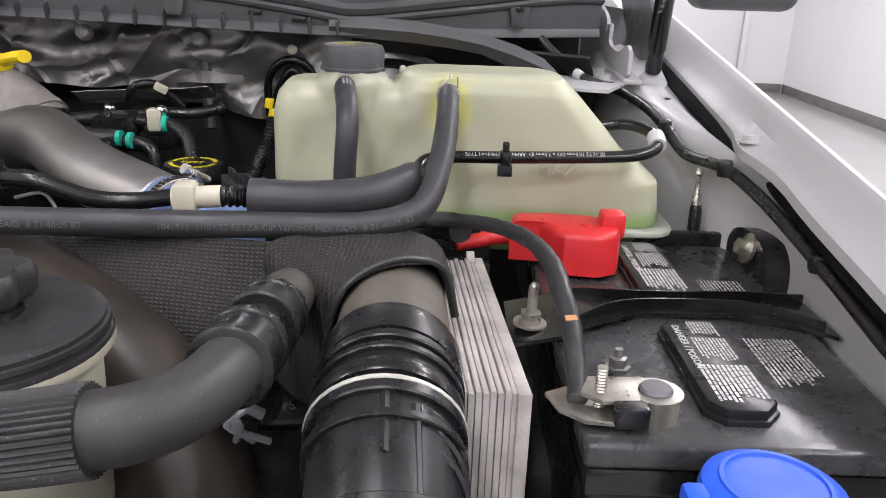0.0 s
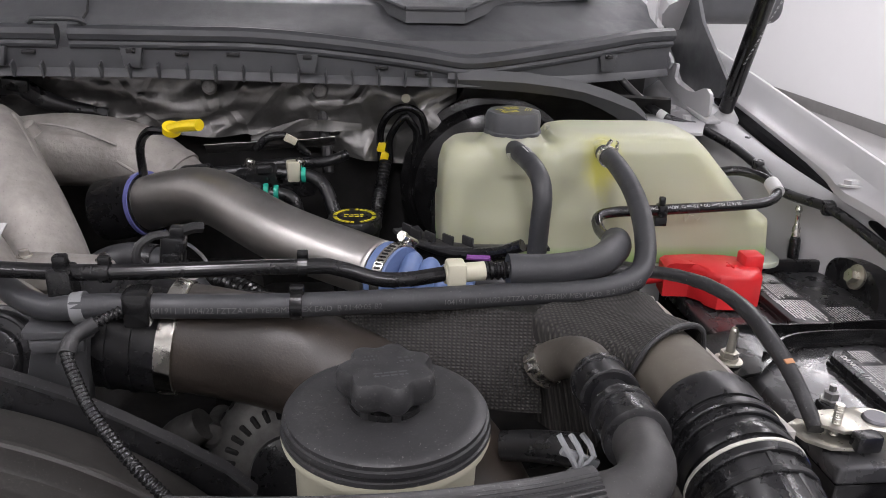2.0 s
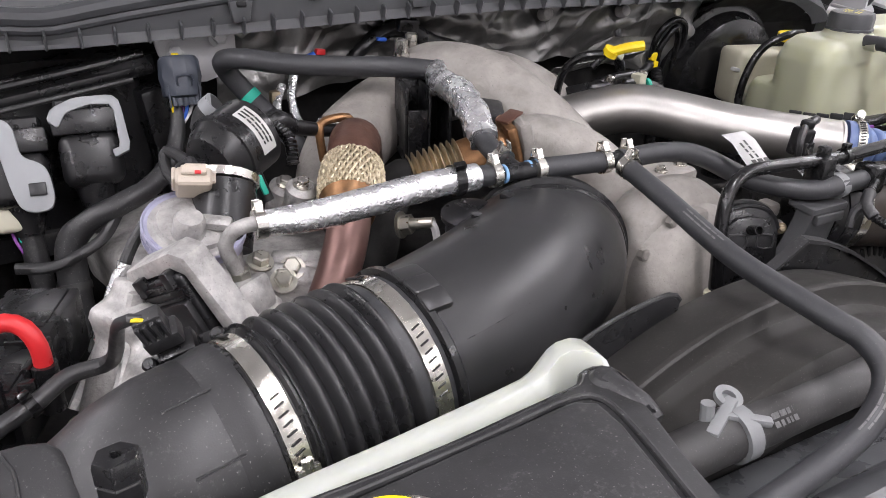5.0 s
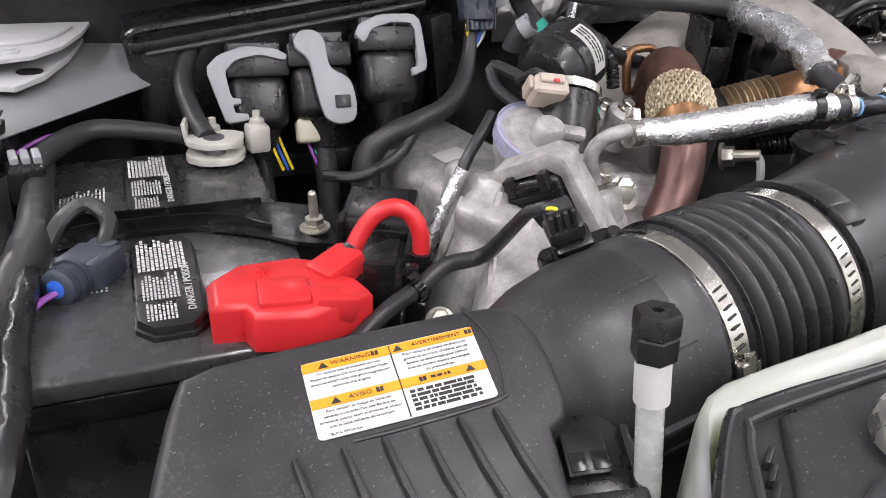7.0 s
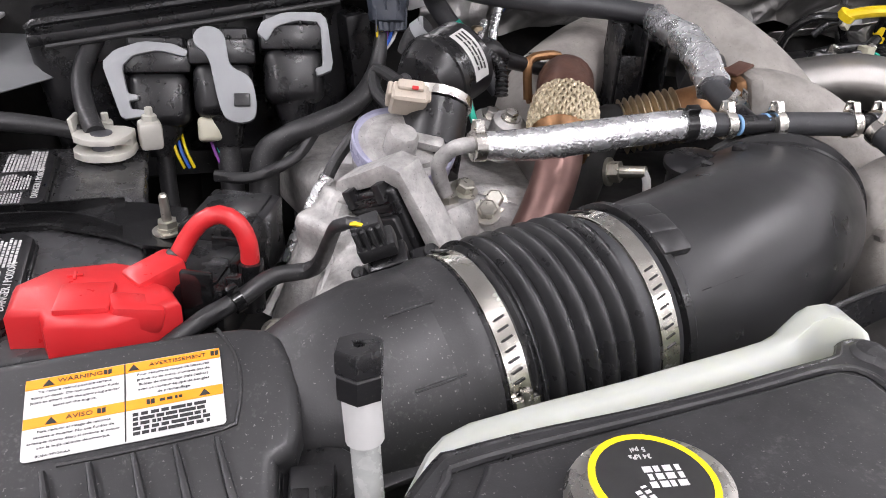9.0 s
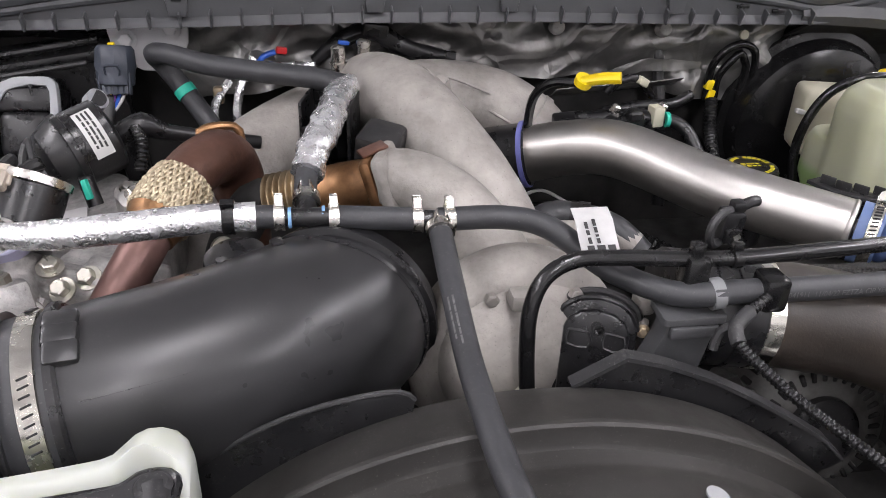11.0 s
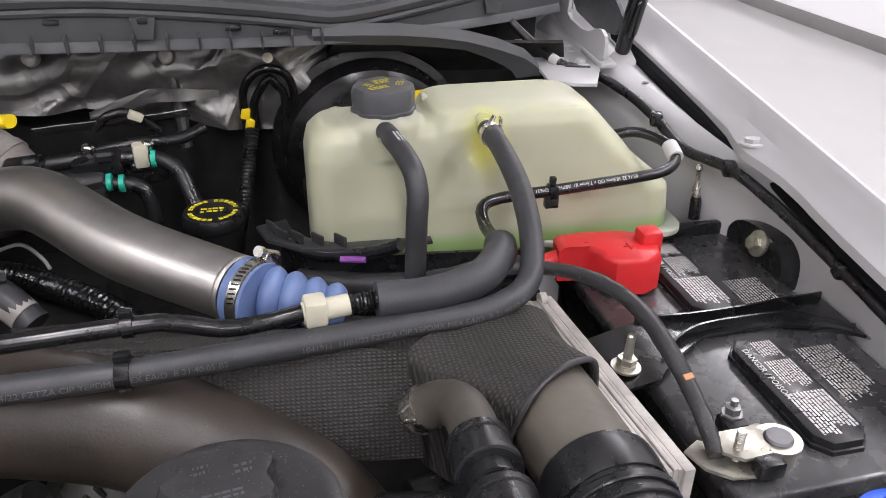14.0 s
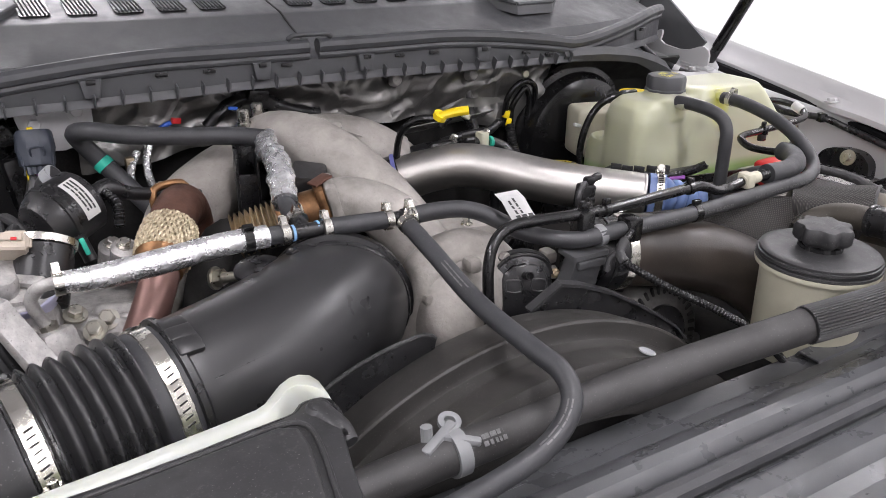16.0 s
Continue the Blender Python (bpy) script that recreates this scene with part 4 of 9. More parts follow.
# ---- cooling: expansion tank and its hoses ----
def coolant_tank():
    t = thing("coolant_tank", (0.15, 0.94, 1.08), "milky yellow-green plastic coolant tank part full of green coolant", "coolant tank")

    def block(layers, r):
        rings = []
        for z, x0, x1, y0, y1 in layers:
            rings.append([Vector((x, y, z)) for x, y in rounded(x0, x1, y0, y1, r, 5)])
        return ring_loft(rings)
    low = block([(1.075, -0.012, 0.345, 0.870, 0.985), (1.106, -0.018, 0.362, 0.860, 1.005), (1.15, -0.020, 0.357, 0.860, 1.0), (1.165, -0.020, 0.335, 0.862, 0.99)], 0.03)
    left = block([(1.10, -0.022, 0.16, 0.860, 0.955), (1.205, -0.022, 0.16, 0.864, 0.955), (1.224, -0.018, 0.15, 0.868, 0.95), (1.236, -0.008, 0.14, 0.878, 0.94)], 0.024)
    right = block([(1.10, 0.05, 0.345, 0.858, 0.99), (1.165, 0.06, 0.330, 0.860, 0.985), (1.20, 0.072, 0.300, 0.864, 0.98), (1.230, 0.092, 0.272, 0.866, 0.97), (1.244, 0.100, 0.258, 0.872, 0.965), (1.2475, 0.112, 0.244, 0.884, 0.955)], 0.024)
    neck = lathe([(0.036, -0.03), (0.036, 0.0), (0.032, 0.006), (0.028, 0.014)], (0.054, 0.895, 1.236), (0, 0, 1), 32)
    shell = part("tank", joined(low, left, right, neck), TANK, t)
    md = shell.modifiers.new("blend", "REMESH")
    md.mode, md.voxel_size, md.use_smooth_shade = "VOXEL", 0.0032, True
    sm = shell.modifiers.new("soften", "SMOOTH")
    sm.factor, sm.iterations = 0.5, 4
    part("flange", prism(rounded(0.20, 0.374, 0.850, 1.0, 0.03), 1.100, 1.106, None, 0.002), TANK_WHITE, t)
    cap = part("cap", lathe([(0.0305, 0), (0.0305, 0.003), (0.029, 0.004), (0.0295, 0.018), (0.0275, 0.0235), (0.024, 0.0245), (0.0, 0.0245)], (0.054, 0.895, 1.2455), (0, 0, 1), 48, 8, 0.03), COWL, t, "dark grey screw cap with yellow print")
    part("print", joined(bars(pose(0.054, 0.902, 1.2703, 0, 0, 20), 0.018, 0.012, 4, 2, 0.6), bars(pose(0.050, 0.883, 1.2703, 0, 0, 20), 0.024, 0.008, 2, 3, 0.6), bars(pose(0.040, 0.892, 1.2703, 0, 0, 50), 0.008, 0.012, 3, 5, 0.6), bars(pose(0.070, 0.893, 1.2703, 0, 0, -20), 0.008, 0.014, 3, 6, 0.6)), PRINT_YELLOW, cap)
    for x, z in ((0.050, 1.232), (0.146, 1.232)):
        part("outlet", lathe([(0.013, -0.01), (0.012, 0.004), (0.008, 0.006), (0.008, 0.03)], (x, 0.874, z), (0, -1, 0), 16), TANK, t)
    part("level_mark", words("MAX", 0.019, pose(0.252, 0.8553, 1.163, 88, 0, 1), 0.0006), TANK, t)
    for x in (0.10,):
        part("mounting_tab", box((x, 0.93, 1.240), (0.006, 0.012, 0.014), 0.002), TANK, t)
    return t


coolant_tank()

HOSE_L1 = [(0.146, 0.858, 1.232), (0.146, 0.815, 1.231), (0.145, 0.755, 1.219), (0.140, 0.705, 1.198), (0.128, 0.672, 1.176), (0.092, 0.653, 1.168), (0.03, 0.645, 1.168), (-0.161, 0.622, 1.172), (-0.30, 0.613, 1.178),
           (-0.345, 0.622, 1.174), (-0.385, 0.655, 1.178), (-0.425, 0.690, 1.198), (-0.46, 0.702, 1.203), (-0.512, 0.703, 1.203)]
hose1 = thing("coolant_hose", (0.0, 0.64, 1.168), "long dark grey rubber coolant hose with printed lettering", "hose", "coolant hoses")
part("hose", tube(HOSE_L1, 0.0095, 16), RUBBER, hose1)
spring_clamp((0.146, 0.843, 1.232), (0, -1, 0), 0.0098, STEEL, hose1, (0.3, 0, 1))
for k, s in enumerate((0.30, 0.52)):
    part("lettering", along_hose(words("1041911  11/04/22 FZTZA CIP YEPDMX MEX EA/D  B 21:40:05 B2", 0.0062, pose(0, 0, 0, 0, 0, 180), 0.0), HOSE_L1, 0.0095, s, 150), HOSE_INK, hose1)

hose_a = thing("short_coolant_hose", (0.053, 0.76, 1.17), "short dark rubber hose bending down from the coolant tank", "hose", "coolant hoses")
PA = [(0.05, 0.868, 1.234), (0.053, 0.838, 1.2355), (0.058, 0.806, 1.232), (0.0615, 0.785, 1.224), (0.0625, 0.775, 1.208), (0.061, 0.772, 1.185), (0.059, 0.770, 1.13), (0.058, 0.770, 1.08)]
part("hose", tube(PA, 0.0095, 16), RUBBER, hose_a)
part("lettering", along_hose(bars(Matrix(), 0.022, 0.009, 3, 8), PA, 0.0095, 0.045, 100), PALE_INK, hose_a)

vent = thing("vent_hose", (0.2, 0.82, 1.18), "thin black overflow hose with white lettering and foam sleeve", "hose", "coolant hoses")
PV = [(0.118, 0.712, 1.184), (0.121, 0.745, 1.178), (0.122, 0.775, 1.176), (0.126, 0.796, 1.181), (0.145, 0.808, 1.183), (0.199, 0.815, 1.183), (0.29, 0.826, 1.184), (0.325, 0.833, 1.186), (0.342, 0.848, 1.190), (0.345, 0.868, 1.196), (0.335, 0.89, 1.20), (0.315, 0.905, 1.20), (0.27, 0.91, 1.19)]
part("hose", tube(PV, 0.0056, 12), BLACK_GLOSS, vent)
part("lettering", along_hose(words("05,16,22 10.5mm OD x 7.5mm ID  ARPHITEL EM631-H TYPE", 0.0050, pose(0, 0, 0, 0, 0, 180), 0.0), PV, 0.0056, 0.19, 55), PALE_INK, vent)
part("sleeve", tube([(0.008, 0.657, 1.184), (0.05, 0.659, 1.183), (0.088, 0.672, 1.184), (0.112, 0.698, 1.186), (0.119, 0.718, 1.185)], 0.0135, 16), RUBBER, vent, "grey foam sleeve")
part("white_clamp", lathe([(0.0060, -0.010), (0.0080, -0.010), (0.0082, 0.0), (0.0080, 0.010), (0.0060, 0.010)], (0.3445, 0.860, 1.1935), (0.1, 1, 0.3), 18), LABEL, vent)
k = part("hose_clip", box((0.199, 0.8135, 1.183), (0.010, 0.013, 0.013), 0.002), BLACK_GLOSS, vent)
part("clip_foot", joined(box((0.199, 0.815, 1.171), (0.013, 0.008, 0.010), 0.001), box((0.199, 0.815, 1.193), (0.006, 0.006, 0.008), 0.001)), BLACK, k)

thin = thing("thin_coolant_hose", (-0.2, 0.64, 1.19), "thin black hose with a cream quick connector and paper tag", "hose", "coolant hoses")
PT = [(-0.045, 0.653, 1.183), (-0.075, 0.650, 1.180), (-0.10, 0.645, 1.183), (-0.13, 0.641, 1.194), (-0.157, 0.639, 1.197), (-0.30, 0.627, 1.199), (-0.385, 0.634, 1.200), (-0.420, 0.636, 1.199), (-0.443, 0.632, 1.188), (-0.454, 0.626, 1.165), (-0.455, 0.622, 1.13), (-0.452, 0.62, 1.09)]
part("hose", tube(PT, 0.0062, 12), BLACK_GLOSS, thin)
c = part("quick_connector", joined(box((-0.036, 0.653, 1.184), (0.016, 0.019, 0.020), 0.003, (0, 0, 4)), tube([(-0.045, 0.652, 1.183), (-0.012, 0.656, 1.184)], 0.008, 12)), CREAM, thin, "cream quick connector")
part("corrugated_end", tube([(-0.012, 0.656, 1.184), (0.009, 0.657, 1.184)], 0.0072, 12, wave=0.0010, pitch=0.005), BLACK_GLOSS, thin)
part("end_connector", lathe([(0.007, -0.012), (0.010, -0.010), (0.010, 0.006), (0.0065, 0.010)], (-0.452, 0.62, 1.086), (0, 0, 1), 12), CREAM, thin)
tag = part("paper_tag", sheet([[(-0.4140 + 0.0295 * i, 0.678 - 0.0140 * j, 1.2205 - 0.0075 * j + (0.0035 if j == 1 else 0.001 if j == 2 else 0)) for i in range(2)] for j in range(4)], 0.0006), surface("creased_tag_paper", (0.46, 0.46, 0.455), 0.55, wear=0.08, relief=0.1, patch=60), thin, "white paper tag with small print")
part("tag_print", bars(pose(-0.400, 0.6525, 1.2100, 27.5, 0, 0) @ pose(-0.004, 0.004, 0.0018, 0, 0, 90), 0.026, 0.013, 2, 21, 0.42), INK, tag)
part("bar_code", bars(pose(-0.388, 0.6465, 1.2050, 29, 0, 0) @ pose(-0.010, -0.0050, 0.0020), 0.024, 0.007, 1, 5, 0.9, 0.2), INK, tag)
for x, y, z in ((-0.157, 0.639, 1.197), (-0.30, 0.627, 1.199)):
    cable_tie((x, y, z), (1, 0, 0), 0.0064, thin)
cable_tie((-0.161, 0.622, 1.172), (1, -0.1, 0), 0.0098, hose1, 0.009)

# tee pieces, foil-wrapped lines and the rear heater hose
tee = thing("foil_wrapped_coolant_line", (-0.61, 0.72, 1.2), "coolant line wrapped in crinkled silver foil with steel clamps", "hose", "coolant hoses")
part("tee_fitting", joined(tube([(-0.495, 0.702, 1.203), (-0.535, 0.706, 1.203)], 0.0075, 12), tube([(-0.513, 0.703, 1.203), (-0.512, 0.680, 1.198)], 0.0075, 12)), BLACK, tee)
part("link_hose", tube([(-0.530, 0.706, 1.203), (-0.57, 0.713, 1.2025), (-0.588, 0.717, 1.202)], 0.0095, 14), RUBBER, tee)
part("second_tee", joined(tube([(-0.585, 0.717, 1.202), (-0.640, 0.722, 1.202)], 0.0078, 12), tube([(-0.612, 0.720, 1.202), (-0.614, 0.750, 1.208)], 0.0078, 12)), BLACK, tee)
part("end_hose", tube([(-0.632, 0.722, 1.202), (-0.672, 0.722, 1.203)], 0.0095, 14), RUBBER, tee)
FOIL1 = [(-0.652, 0.722, 1.203), (-0.69, 0.720, 1.204), (-0.75, 0.716, 1.201), (-0.80, 0.717, 1.197), (-0.836, 0.720, 1.197)]
part("foil_sleeve", tube(FOIL1, [0.0115, 0.0115, 0.0120, 0.0118, 0.0100], 30, 0.0022, tremor=0.06, fine=150.0), FOIL, tee, "crinkled silver foil sleeve")
FOIL2 = [(-0.614, 0.745, 1.207), (-0.612, 0.775, 1.214), (-0.604, 0.806, 1.226), (-0.593, 0.845, 1.233), (-0.586, 0.88, 1.234), (-0.583, 0.912, 1.233), (-0.572, 0.940, 1.235), (-0.566, 0.950, 1.236)]
part("riser_hose", tube(FOIL2[:3], 0.0095, 14), RUBBER, tee)
part("foil_sleeve", tube(FOIL2[1:], [0.0135, 0.0145, 0.0150, 0.0140, 0.014, 0.0130, 0.011], 30, 0.0022, tremor=0.20, fine=90.0), FOIL, tee, "crinkled silver foil sleeve")
part("steel_elbow", tube([(-0.836, 0.718, 1.199), (-0.850, 0.722, 1.197), (-0.859, 0.729, 1.190), (-0.8635, 0.734, 1.178), (-0.860, 0.736, 1.164), (-0.853, 0.736, 1.146)], 0.0058, 12), CAST_CLEAN, tee, "bent bare metal pipe")
for p, ax in (((-0.503, 0.703, 1.203), (1, 0, 0)), ((-0.528, 0.706, 1.203), (1, 0, 0)), ((-0.512, 0.690, 1.2005), (0, -1, -0.2)), ((-0.592, 0.717, 1.202), (1, 0, 0)), ((-0.634, 0.722, 1.202), (1, 0, 0)), ((-0.613, 0.742, 1.206), (0, 1, 0.2)), ((-0.840, 0.720, 1.197), (1, 0, 0))):
    spring_clamp(p, ax, 0.0099, STEEL, tee, (0, 0.2, 1), 0.008)
for x in (-0.600, -0.626):
    part("paint_mark", lathe([(0.0080, -0.0013), (0.0084, -0.0013), (0.0084, 0.0013), (0.0080, 0.0013)], (x, 0.7195, 1.202), (1, 0, 0), 18), surface("pale_blue_mark", (0.20, 0.38, 0.62), 0.5) if "pale_blue_mark" not in bpy.data.materials else bpy.data.materials["pale_blue_mark"], tee)
cable_tie((-0.672, 0.721, 1.2035), (1, 0, 0), 0.0118, tee, 0.009, up=(0, -0.4, 1))

rear = thing("heater_hose", (-0.7, 1.0, 1.25), "thick dark rubber heater hose looping to the bulkhead", "hose", "coolant hoses")
PH = [(-0.572, 0.948, 1.236), (-0.606, 0.970, 1.238), (-0.661, 0.988, 1.240), (-0.717, 1.010, 1.243), (-0.754, 1.032, 1.247), (-0.773, 1.052, 1.243), (-0.768, 1.065, 1.229), (-0.750, 1.061, 1.204), (-0.729, 1.045, 1.178), (-0.70, 1.02, 1.14)]
part("hose", tube(PH, 0.0112, 16), RUBBER, rear)
part("teal_mark", lathe([(0.0117, -0.005), (0.0121, -0.005), (0.0121, 0.005), (0.0117, 0.005)], (-0.7455, 1.0575, 1.198), (0.58, -0.4, -0.72), 18), TEAL, rear)

PD = [(-0.512, 0.688, 1.199), (-0.512, 0.64, 1.188), (-0.511, 0.56, 1.168), (-0.506, 0.48, 1.158), (-0.502, 0.448, 1.153), (-0.507, 0.426, 1.142), (-0.522, 0.416, 1.126), (-0.55, 0.411, 1.112), (-0.60, 0.408, 1.102), (-0.69, 0.400, 1.096), (-0.78, 0.39, 1.09)]
drop = thing("radiator_bleed_hose", (-0.49, 0.5, 1.1), "dark rubber bleed hose running forward over the fan shroud", "hose", "coolant hoses")
part("hose", tube(PD, 0.0092, 16), RUBBER, drop)
for s in (0.10, 0.30):
    part("lettering", along_hose(bars(Matrix(), 0.05, 0.007, 2, int(s * 100), 0.4), PD, 0.0092, s, 60), HOSE_INK, drop)

# ---- big front hoses ----
PR = [(-0.76, 0.463, 1.082), (-0.66, 0.468, 1.088), (-0.56, 0.468, 1.092), (-0.46, 0.464, 1.098), (-0.34, 0.448, 1.112), (-0.27, 0.432, 1.124), (-0.212, 0.418, 1.134)]
PIPE_END = surface("dusty_elbow_rubber", (0.062, 0.055, 0.045), 0.6, wear=0.35, dust=0.5, patch=10)
radh = thing("upper_radiator_hose", (-0.2, 0.43, 1.08), "long black upper radiator hose with a ribbed sleeve", "hose", "coolant hoses")
part("hose", tube(PR, 0.0175, 18), RUBBER_GREY, radh)
RIB = [(-0.222, 0.418, 1.134), (-0.16, 0.404, 1.141), (-0.09, 0.393, 1.149), (-0.03, 0.388, 1.158), (0.008, 0.389, 1.164)]
run, _ = spline(RIB, 0.006)
rings = []
for p, (s, u, t) in zip(run, frames_along(run)):
    rings.append([p + (s * math.cos(2 * math.pi * a / 120) + u * math.sin(2 * math.pi * a / 120)) * (0.0186 + (0.0008 if a % 3 == 0 else -0.0004)) for a in range(120)])
part("ribbed_sleeve", ring_loft(rings), BLACK_DULL, radh, "black lengthwise-ribbed sleeve", 25)
part("elbow", tube([(0.0, 0.388, 1.163), (0.024, 0.392, 1.166), (0.041, 0.412, 1.166), (0.0475, 0.447, 1.163)], 0.0160, 18), RUBBER_GREY, radh)
part("coupling", joined(tube([(0.0470, 0.444, 1.163), (0.0482, 0.478, 1.160)], 0.0190, 24), tube([(0.0482, 0.476, 1.160), (0.0487, 0.500, 1.158)], 0.0140, 18), tube([(0.0487, 0.498, 1.158), (0.0495, 0.528, 1.1545)], 0.0190, 24)), BLACK, radh, "black quick coupling")
for y, r in ((0.4465, 0.0208), (0.474, 0.0208), (0.502, 0.0208), (0.5255, 0.0204)):
    part("coupling_rib", lathe([(r - 0.002, -0.0035), (r, -0.0025), (r, 0.0025), (r - 0.002, 0.0035)], (0.047 + 0.03 * (y - 0.444), y, 1.163 - 0.1 * (y - 0.444)), (0.03, 1, -0.1), 28), BLACK, radh)
part("coupling_wire", tube([(0.036, 0.489, 1.166), (0.044, 0.487, 1.1735), (0.053, 0.487, 1.1735), (0.0605, 0.489, 1.167)], 0.0014, 6), BLACK_GLOSS, radh, "black retaining wire")
part("inlet_elbow", tube([(0.0495, 0.524, 1.1545), (0.0515, 0.556, 1.151), (0.049, 0.578, 1.145), (0.042, 0.592, 1.137), (0.033, 0.600, 1.128), (0.026, 0.604, 1.119)], 0.0160, 20), PIPE_END, radh)
spring_clamp((0.031, 0.601, 1.126), (-0.6, 0.4, -0.7), 0.0160, STEEL, radh, (-0.6, -0.6, 0.4), 0.008)

cac = thing("charge_air_hose", (0.12, 0.5, 1.05), "fat black charge air hose with moulded collars", "hose")
PB = [(0.112, 0.672, 1.116), (0.1145, 0.60, 1.131), (0.117, 0.53, 1.1365), (0.1185, 0.48, 1.135), (0.120, 0.43, 1.126), (0.124, 0.37, 1.100), (0.129, 0.32, 1.06)]
PIPE_DUST = surface("dusty_hose_pipe", (0.105, 0.094, 0.076), 0.6, wear=0.35, dust=0.6, grain=500, patch=9)


def along(path, y):
    """The place and heading of a run where it crosses the given y."""
    run, _ = spline(path, 0.003)
    i = min(range(1, len(run) - 1), key=lambda j: abs(run[j].y - y))
    return run[i], (run[i + 1] - run[i - 1]).normalized()


part("pipe", tube(PB[:3] + [(0.118, 0.50, 1.1362)], 0.0335, 28), PIPE_DUST, cac, "dusty moulded pipe end")
part("sleeve", tube([along(PB, 0.507)[0]] + PB[3:], [0.0362, 0.0362, 0.0358, 0.0345, 0.033], 32), BLACK, cac)
for y, r, w, mt in ((0.492, 0.0384, 0.0125, BLACK), (0.4735, 0.0390, 0.0030, BLACK), (0.4650, 0.0386, 0.0022, BLACK), (0.4535, 0.0384, 0.0050, BLACK), (0.4440, 0.0394, 0.0014, PALE_ZINC), (0.4385, 0.0390, 0.0034, BLACK), (0.4285, 0.0384, 0.0022, BLACK), (0.394, 0.0378, 0.0030, BLACK)):
    c0, ax = along(PB, y)
    part("collar", lathe([(r - 0.005, -w), (r - 0.0008, -w), (r, -w * 0.7), (r, w * 0.7), (r - 0.0008, w), (r - 0.005, w)], c0, ax, 36), mt, cac)
for y0, y1, th in ((0.432, 0.398, 90), (0.425, 0.372, 68)):
    (p0, _), (p1, _) = along(PB, y0), along(PB, y1)
    lift = Vector((math.cos(radians(th)), 0, math.sin(radians(th)))) * 0.0365
    part("collar_key", tube([p0 + lift, p1 + lift], 0.0026, 8), BLACK, cac)
for y in (0.421, 0.412, 0.403):
    c0, ax = along(PB, y)
    arc = [c0 + (Vector((1, 0, 0)) * math.cos(radians(a)) + Vector((0, 0.2, 1)).normalized() * math.sin(radians(a))) * 0.0365 for a in range(-10, 89, 14)]
    part("half_rib", tube(arc, 0.0022, 6), BLACK, cac)

# ---- charge air cooler ----
cooler = thing("oil_cooler", (0.16, 0.6, 0.95), "stacked silver aluminium cooler with fine horizontal fins", "cooler")
COOL = pose(0.1660, 0.632, 1.027, 0, 0, 5)


def on_cooler(bm):
    bmesh.ops.transform(bm, matrix=COOL, verts=bm.verts)
    return bm


part("core", on_cooler(box((-0.002, 0, -0.002), (0.040, 0.218, 0.164), 0.002)), RIDGED, cooler)
for i in range(9):
    x0 = -0.0228 + i * 0.0043
    edge = [-0.112 + 0.222 * k / 14 for k in range(15)]
    drift = [0.0005 * noise.noise(Vector((i * 3.7, y * 60, 0.5))) for y in edge]
    outline = [(x0 + d, y) for y, d in zip(edge, drift)] + [(x0 + 0.0036 + d, y) for y, d in reversed(list(zip(edge, drift)))]
    part("plate", on_cooler(prism(outline, -0.085, 0.0843 + 0.0012 * (i % 2) + 0.0006 * noise.noise(Vector((i * 2.1, 0.4, 3.0))), None, 0.0011, 2)), RIDGED, cooler)
part("end_plate", on_cooler(box((0.0185, -0.001, -0.001), (0.0085, 0.228, 0.172), 0.0012)), RIDGED, cooler)
part("corner_ear", on_cooler(lathe([(0.006, -0.003), (0.006, 0.003), (0.003, 0.003)], (0.012, 0.108, 0.086), (1, 0, 0), 16)), RIDGED, cooler)

# ---- woven heat wrap ----
wrap = thing("heat_wrap", (0.0, 0.62, 1.1), "dusty woven dark heat wrap folded over the pipes", "heat wrap")


def lay_uv(bm, ax, ay):
    """Gives each face corner its place on the cloth in metres."""
    uv = bm.loops.layers.uv.new("cloth")
    ax, ay = Vector(ax), Vector(ay)
    ax = ax.normalized()
    ay = (ay - ax * ay.dot(ax)).normalized()
    for f in bm.faces:
        for lp in f.loops:
            lp[uv].uv = (lp.vert.co.dot(ax), lp.vert.co.dot(ay))
    return bm


def cloth(a, b, c, d, n, m, sag, seed):
    """A sagging patch of cloth between four corners: a, b above; d, c below."""
    a, b, c, d = (Vector(v) for v in (a, b, c, d))
    nrm = (b - a).cross(d - a).normalized()
    grid = []
    for j in range(m + 1):
        v = j / m
        row = []
        for i in range(n + 1):
            u = i / n
            p = a.lerp(b, u).lerp(d.lerp(c, u), v)
            bulge = sag * math.sin(math.pi * v) * math.sin(math.pi * min(1, max(0, u)))
            row.append(p + nrm * (bulge + 0.004 * noise.noise(Vector((p.x * 25, p.y * 25, p.z * 25 + seed)))))
        grid.append(row)
    return grid


part("long_fold", lay_uv(sheet(cloth((-0.25, 0.685, 1.160), (0.027, 0.627, 1.159), (0.030, 0.60, 1.083), (-0.10, 0.615, 1.092), 26, 10, -0.010, 1), 0.003), Vector((0.034, 0.655, 1.158)) - Vector((-0.25, 0.685, 1.160)), Vector((-0.10, 0.615, 1.092)) - Vector((-0.25, 0.685, 1.160))), FABRIC, wrap, "", 60)
part("top_fold", lay_uv(sheet(cloth((-0.25, 0.72, 1.135), (0.06, 0.70, 1.135), (0.027, 0.627, 1.159), (-0.25, 0.685, 1.160), 22, 4, 0.003, 2), 0.003), Vector((0.06, 0.70, 1.135)) - Vector((-0.25, 0.72, 1.135)), Vector((-0.25, 0.685, 1.160)) - Vector((-0.25, 0.72, 1.135))), FABRIC, wrap, "", 60)
